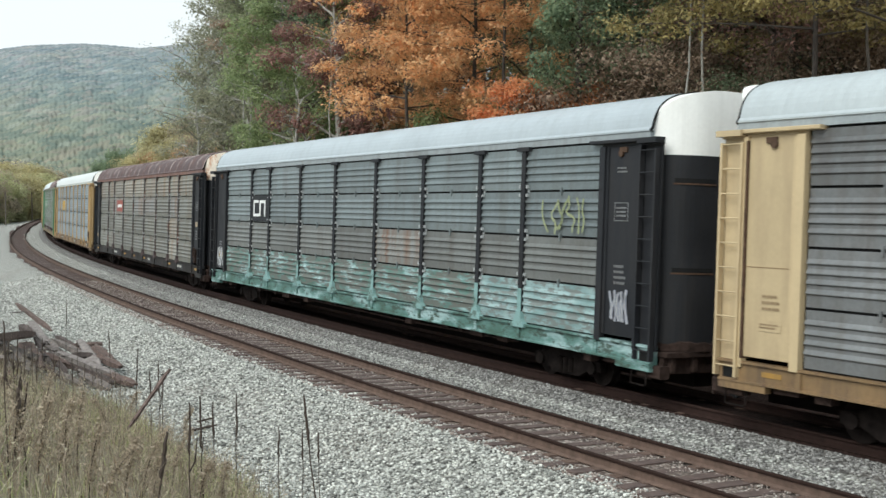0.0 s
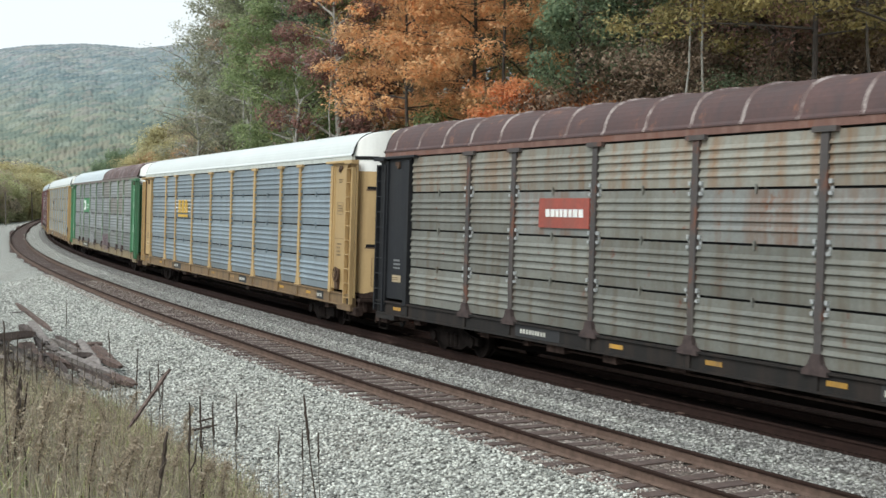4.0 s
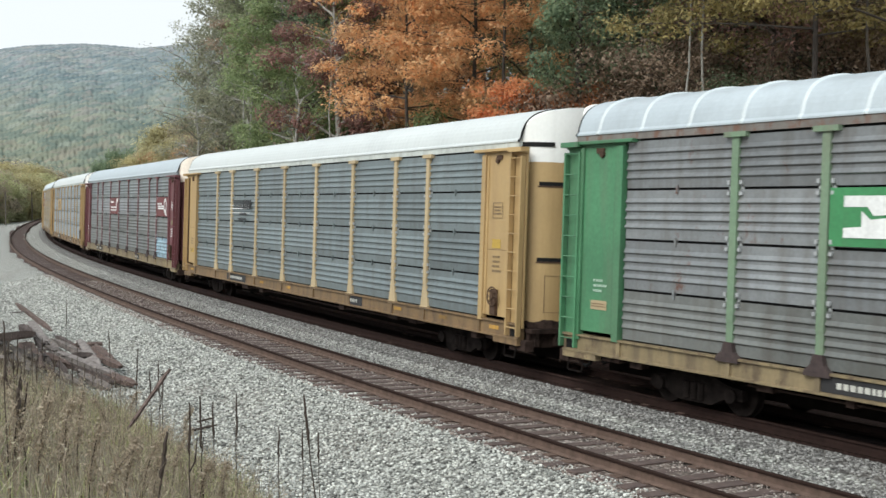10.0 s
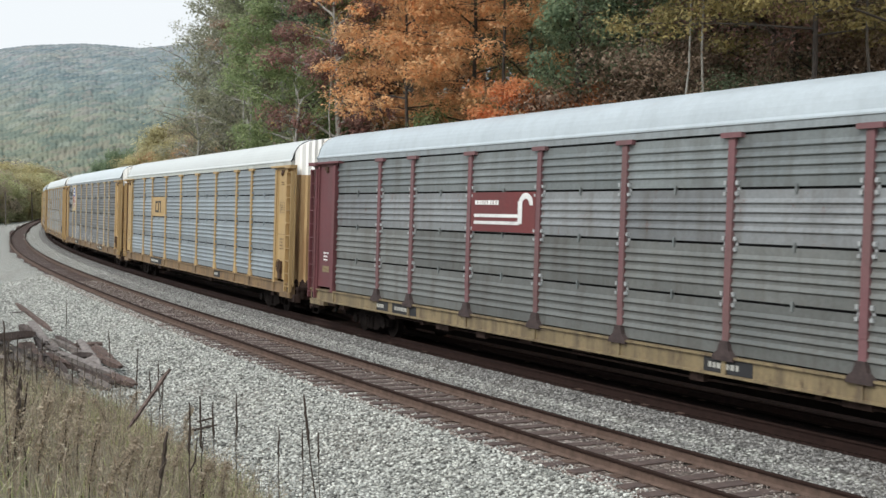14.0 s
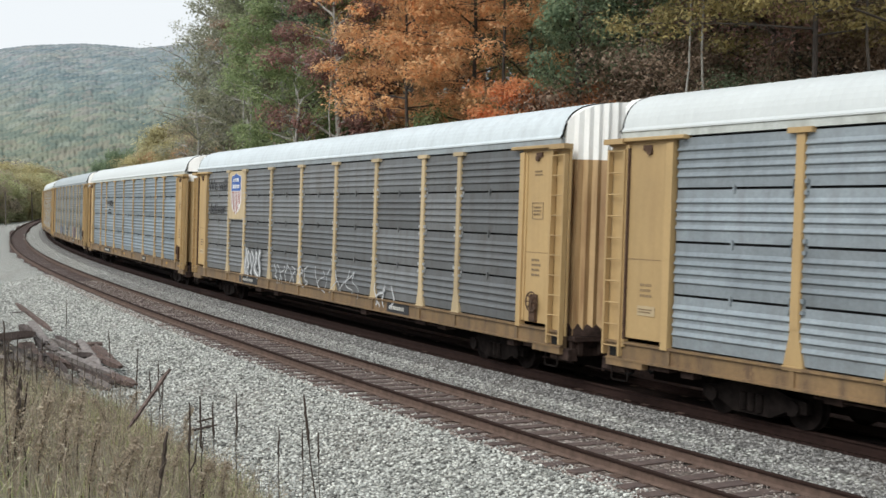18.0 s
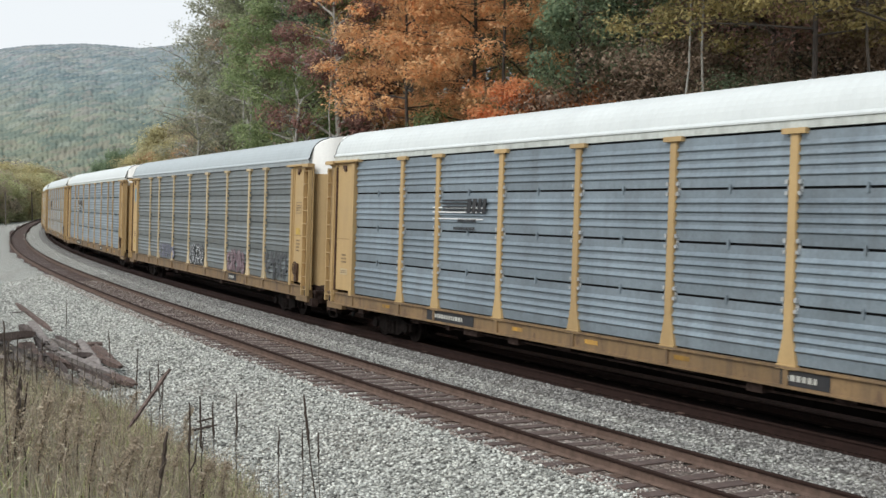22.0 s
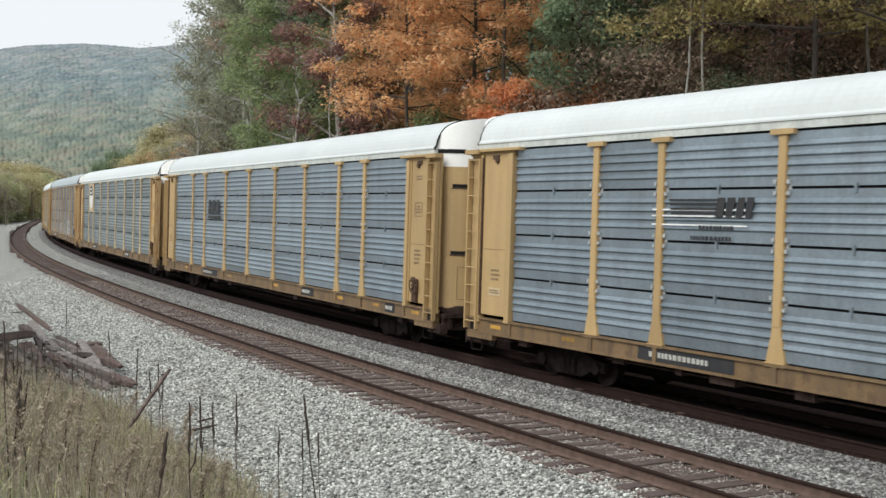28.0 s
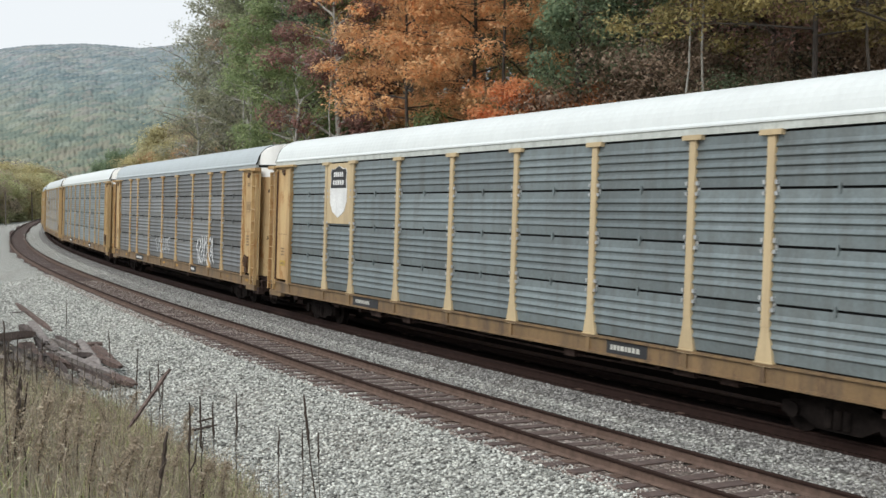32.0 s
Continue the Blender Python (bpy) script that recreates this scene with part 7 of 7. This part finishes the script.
def sight(px, py, d):
    return Vector(((px - 784) / FOCAL * d, d, CAM_H - (py - HORIZON) / FOCAL * d))


def timber(name, label, a, b, w, h, mat, seed, roll=0.0, category="timber"):
    """A broken, split beam between two points, with frayed ends."""
    rg = random.Random(seed)
    a, b = Vector(a), Vector(b)
    L = (b - a).length
    sh = Shape()
    n = 7
    rings = []
    for i in range(n):
        f = i / (n - 1)
        k = 0.55 if i in (0, n - 1) else 1.0
        ring = []
        for (yy, zz) in ((-1, -0.8), (-0.3, -1), (0.9, -0.9), (1, 0.2), (0.8, 1), (-0.2, 0.85), (-0.95, 0.9)):
            ring.append((f * L + rg.uniform(-0.06, 0.06) * (4 if i in (0, n - 1) else 1) * w, yy * w / 2 * k * rg.uniform(0.8, 1.15), zz * h / 2 * k * rg.uniform(0.75, 1.15)))
        rings.append(ring)
    k = 7
    v = [p for r in rings for p in r]
    f = [(i * k + j, i * k + (j + 1) % k, (i + 1) * k + (j + 1) % k, (i + 1) * k + j)[::-1] for i in range(n - 1) for j in range(k)]
    f += [tuple(range(k)), tuple(range((n - 1) * k, n * k))[::-1]]
    sh.add(v, f)
    ob = tagged(new(name, sh.mesh(name, (mat,))), label, category, "heap of old timber")
    q = (b - a).to_track_quat("X", "Z").to_matrix().to_4x4()
    ob.matrix_world = Matrix.Translation(a) @ q @ Matrix.Rotation(roll, 4, "X")
    return ob


def heap_spot(px, py):
    """A place in the heap: the higher up the heap, the further above the ground."""
    h = float(np.interp(py, [535, 600, 650, 690], [0.85, 0.55, 0.28, 0.08]))
    x, y, g = view_spot(px, py, h)
    return Vector((x, y, g + h))


M_BROWN_WOOD = plain("brown_timber", (0.115, 0.083, 0.072), 0.9, 0, 0.5, 9, 0.2)
M_PALE_WOOD = plain("pale_split_timber", (0.19, 0.168, 0.157), 0.9, 0, 0.45, 8, 0.2)
HEAP = (("old_plank", "dark narrow plank jutting out of the timber heap", 27, 537, 88, 586, 0.15, 0.12, M_BROWN_WOOD),
        ("old_plank", "thin grey lath under a jutting plank", 20, 554, 46, 551, 0.06, 0.04, M_GREY_WOOD),
        ("rotten_log", "dark hollow log in the timber heap", -30, 602, 58, 592, 0.20, 0.18, M_BROWN_WOOD),
        ("old_beam", "dark split stub on top of the heap", 33, 577, 52, 590, 0.2, 0.18, M_DARK_WOOD),
        ("old_beam", "pale grey slab leaning on the heap", 52, 570, 76, 606, 0.24, 0.12, M_PALE_WOOD),
        ("old_plank", "dark narrow board sloping down the heap", 58, 598, 95, 664, 0.10, 0.10, M_DARK_WOOD),
        ("old_beam", "grey broken tie end in the heap", 72, 597, 98, 622, 0.22, 0.14, M_GREY_WOOD),
        ("old_beam", "grey weathered tie lying across the heap", 90, 602, 142, 628, 0.20, 0.16, M_GREY_WOOD),
        ("old_beam", "dark gap-toothed tie on the heap", 96, 596, 126, 612, 0.16, 0.12, M_DARK_WOOD),
        ("old_beam", "pale slab standing askew in the heap", 136, 603, 170, 650, 0.30, 0.12, M_PALE_WOOD),
        ("old_beam", "short brown tie stub on the heap", 162, 616, 183, 636, 0.22, 0.18, M_BROWN_WOOD),
        ("old_beam", "brown tie lying behind the heap", 166, 632, 210, 650, 0.20, 0.16, M_BROWN_WOOD),
        ("old_beam", "long pale grey beam along the heap's front", 98, 626, 206, 668, 0.22, 0.18, M_PALE_WOOD),
        ("old_beam", "dark rotten beam under the pale one", 104, 642, 198, 680, 0.20, 0.18, M_DARK_WOOD),
        ("old_beam", "brown rotten tie at the heap's end", 180, 662, 236, 682, 0.22, 0.14, M_BROWN_WOOD),
        ("old_beam", "broad brown slab at the heap's foot", 38, 608, 64, 652, 0.40, 0.14, M_BROWN_WOOD),
        ("old_beam", "grey slab half hidden in weeds", 2, 612, 40, 660, 0.36, 0.16, M_GREY_WOOD),
        ("old_plank", "pale short board beside the heap", -4, 630, 12, 652, 0.14, 0.06, M_PALE_WOOD),
        ("old_plank", "pale splintered board in the weeds", 26, 664, 40, 684, 0.12, 0.06, M_PALE_WOOD),
        ("rotten_log", "dark log at the heap's foot", -20, 640, 50, 652, 0.18, 0.16, M_BROWN_WOOD),
        ("rotten_log", "brown log under the heaped ties", 64, 628, 120, 650, 0.2, 0.2, M_BROWN_WOOD),
        ("rotten_log", "dark rotten log deep in the heap", 0, 618, 70, 640, 0.20, 0.2, M_GREY_WOOD),
        ("old_beam", "grey crumbling tie at the heap's foot", 138, 664, 190, 690, 0.24, 0.14, M_GREY_WOOD),
        ("old_beam", "grey crumbling tie in the weeds", 90, 660, 140, 684, 0.22, 0.14, M_GREY_WOOD),
        ("dead_branch", "thin dead branch lying on the gravel", 345, 748, 376, 741, 0.04, 0.04, M_STALK),
        ("dead_branch", "crooked dead branch lying on the gravel", 330, 766, 380, 755, 0.045, 0.04, M_STALK))
for i, (nm, lab, xa, ya, xb, yb, w, h, mat) in enumerate(HEAP):
    timber(nm, lab, heap_spot(xa, ya), heap_spot(xb, yb), w, h, mat, 1 + i, roll=0.3 * math.sin(i * 2.3), category={"old_beam": "timber", "old_plank": "plank", "rotten_log": "log", "dead_branch": "branch"}[nm])
rg_heap = random.Random(9)
for i in range(34):
    xa, ya = rg_heap.uniform(-15, 165), rg_heap.uniform(604, 672)
    dx, dy = rg_heap.uniform(14, 42), rg_heap.uniform(-6, 26)
    timber("broken_board", "splintered board among the heaped timber", heap_spot(xa, ya), heap_spot(xa + dx, min(ya + dy, 684)), rg_heap.uniform(0.06, 0.2), rg_heap.uniform(0.05, 0.12), (M_DARK_WOOD, M_GREY_WOOD, M_BROWN_WOOD, M_PALE_WOOD)[i % 4], 60 + i, roll=rg_heap.uniform(0, 1))
timber("dead_branch", "brown leaning dead branch on the bank", sight(222, 762, 14.6), sight(298, 655, 15.4), 0.05, 0.05, M_BROWN_WOOD, 10, category="branch")


# weathered posts beside the far bend
M_POST = plain("weathered_post", (0.10, 0.085, 0.07), 0.9, 0, 0.3, 3, 0.2)
for px, d, h in ((10, 205, 6.4), (57, 232, 6.0)):
    x, y = along(px, d)
    ob = tagged(new("post", Shape().tube([(0, 0, -0.5), (0.02, 0, h * 0.5), (0.0, 0.02, h)], [0.13, 0.12, 0.10], 8).mesh("post", (M_POST,))), "weathered wooden post beside the far bend", "post", "posts by the far bend")
    ob.location = (x, y, float(ground_z(np.array([x]), np.array([y]))[0]))


# arching dead plumes among the grass
G_PLUME = leafy("dead_plume", (0.27, 0.22, 0.165), (0.40, 0.34, 0.26), (0.52, 0.45, 0.35), 0.25)


def plume(px, py, h, seed, bend):
    """A withered flower plume: arched stem with a one-sided fringe of dry tufts."""
    rg = np.random.RandomState(seed)
    x, y, gz = view_spot(px, py, h)
    ob = tagged(new("dead_plume"), "pale withered plume arching over the grass", "dead plant", "dead plumes on the bank")
    ob.location = (x, y, gz)
    f = np.linspace(0, 1, 9)
    az = rg.uniform(0, 6.28)
    curve = np.stack([np.cos(az) * bend * f ** 2.2, np.sin(az) * bend * 0.5 * f ** 2.2, h * (f - 0.22 * bend / h * f ** 4)], -1)
    part("stem", Shape().tube([tuple(p) for p in curve], [0.007 - 0.0005 * i for i in range(9)], 5).mesh("stem"), M_STALK, ob)
    t = rg.uniform(0.35, 1, 60)
    c = np.stack([np.interp(t, f, curve[:, k]) for k in range(3)], -1)
    tagged(part("tuft", quads_mesh("tuft", leaf_quads(rg, c, (0.03, 0.03, 0.03), 12, 0.014, 1.0, 3), G_PLUME, 3), None, ob), kind="stuff")
    return ob


for i, (px, py, h) in enumerate(((60, 745, 0.8), (95, 700, 0.9), (130, 690, 0.9), (215, 760, 0.8), (245, 745, 0.9), (150, 770, 0.8), (40, 690, 0.9), (190, 700, 0.8), (300, 760, 0.8), (345, 800, 0.8), (262, 800, 0.75), (110, 800, 0.75), (20, 820, 0.7), (385, 815, 0.8), (175, 815, 0.7), (75, 660, 0.8), (225, 690, 0.7), (320, 720, 0.7))):
    plume(px, py, h, 200 + i, 0.12 + 0.05 * (i % 5))
motions()
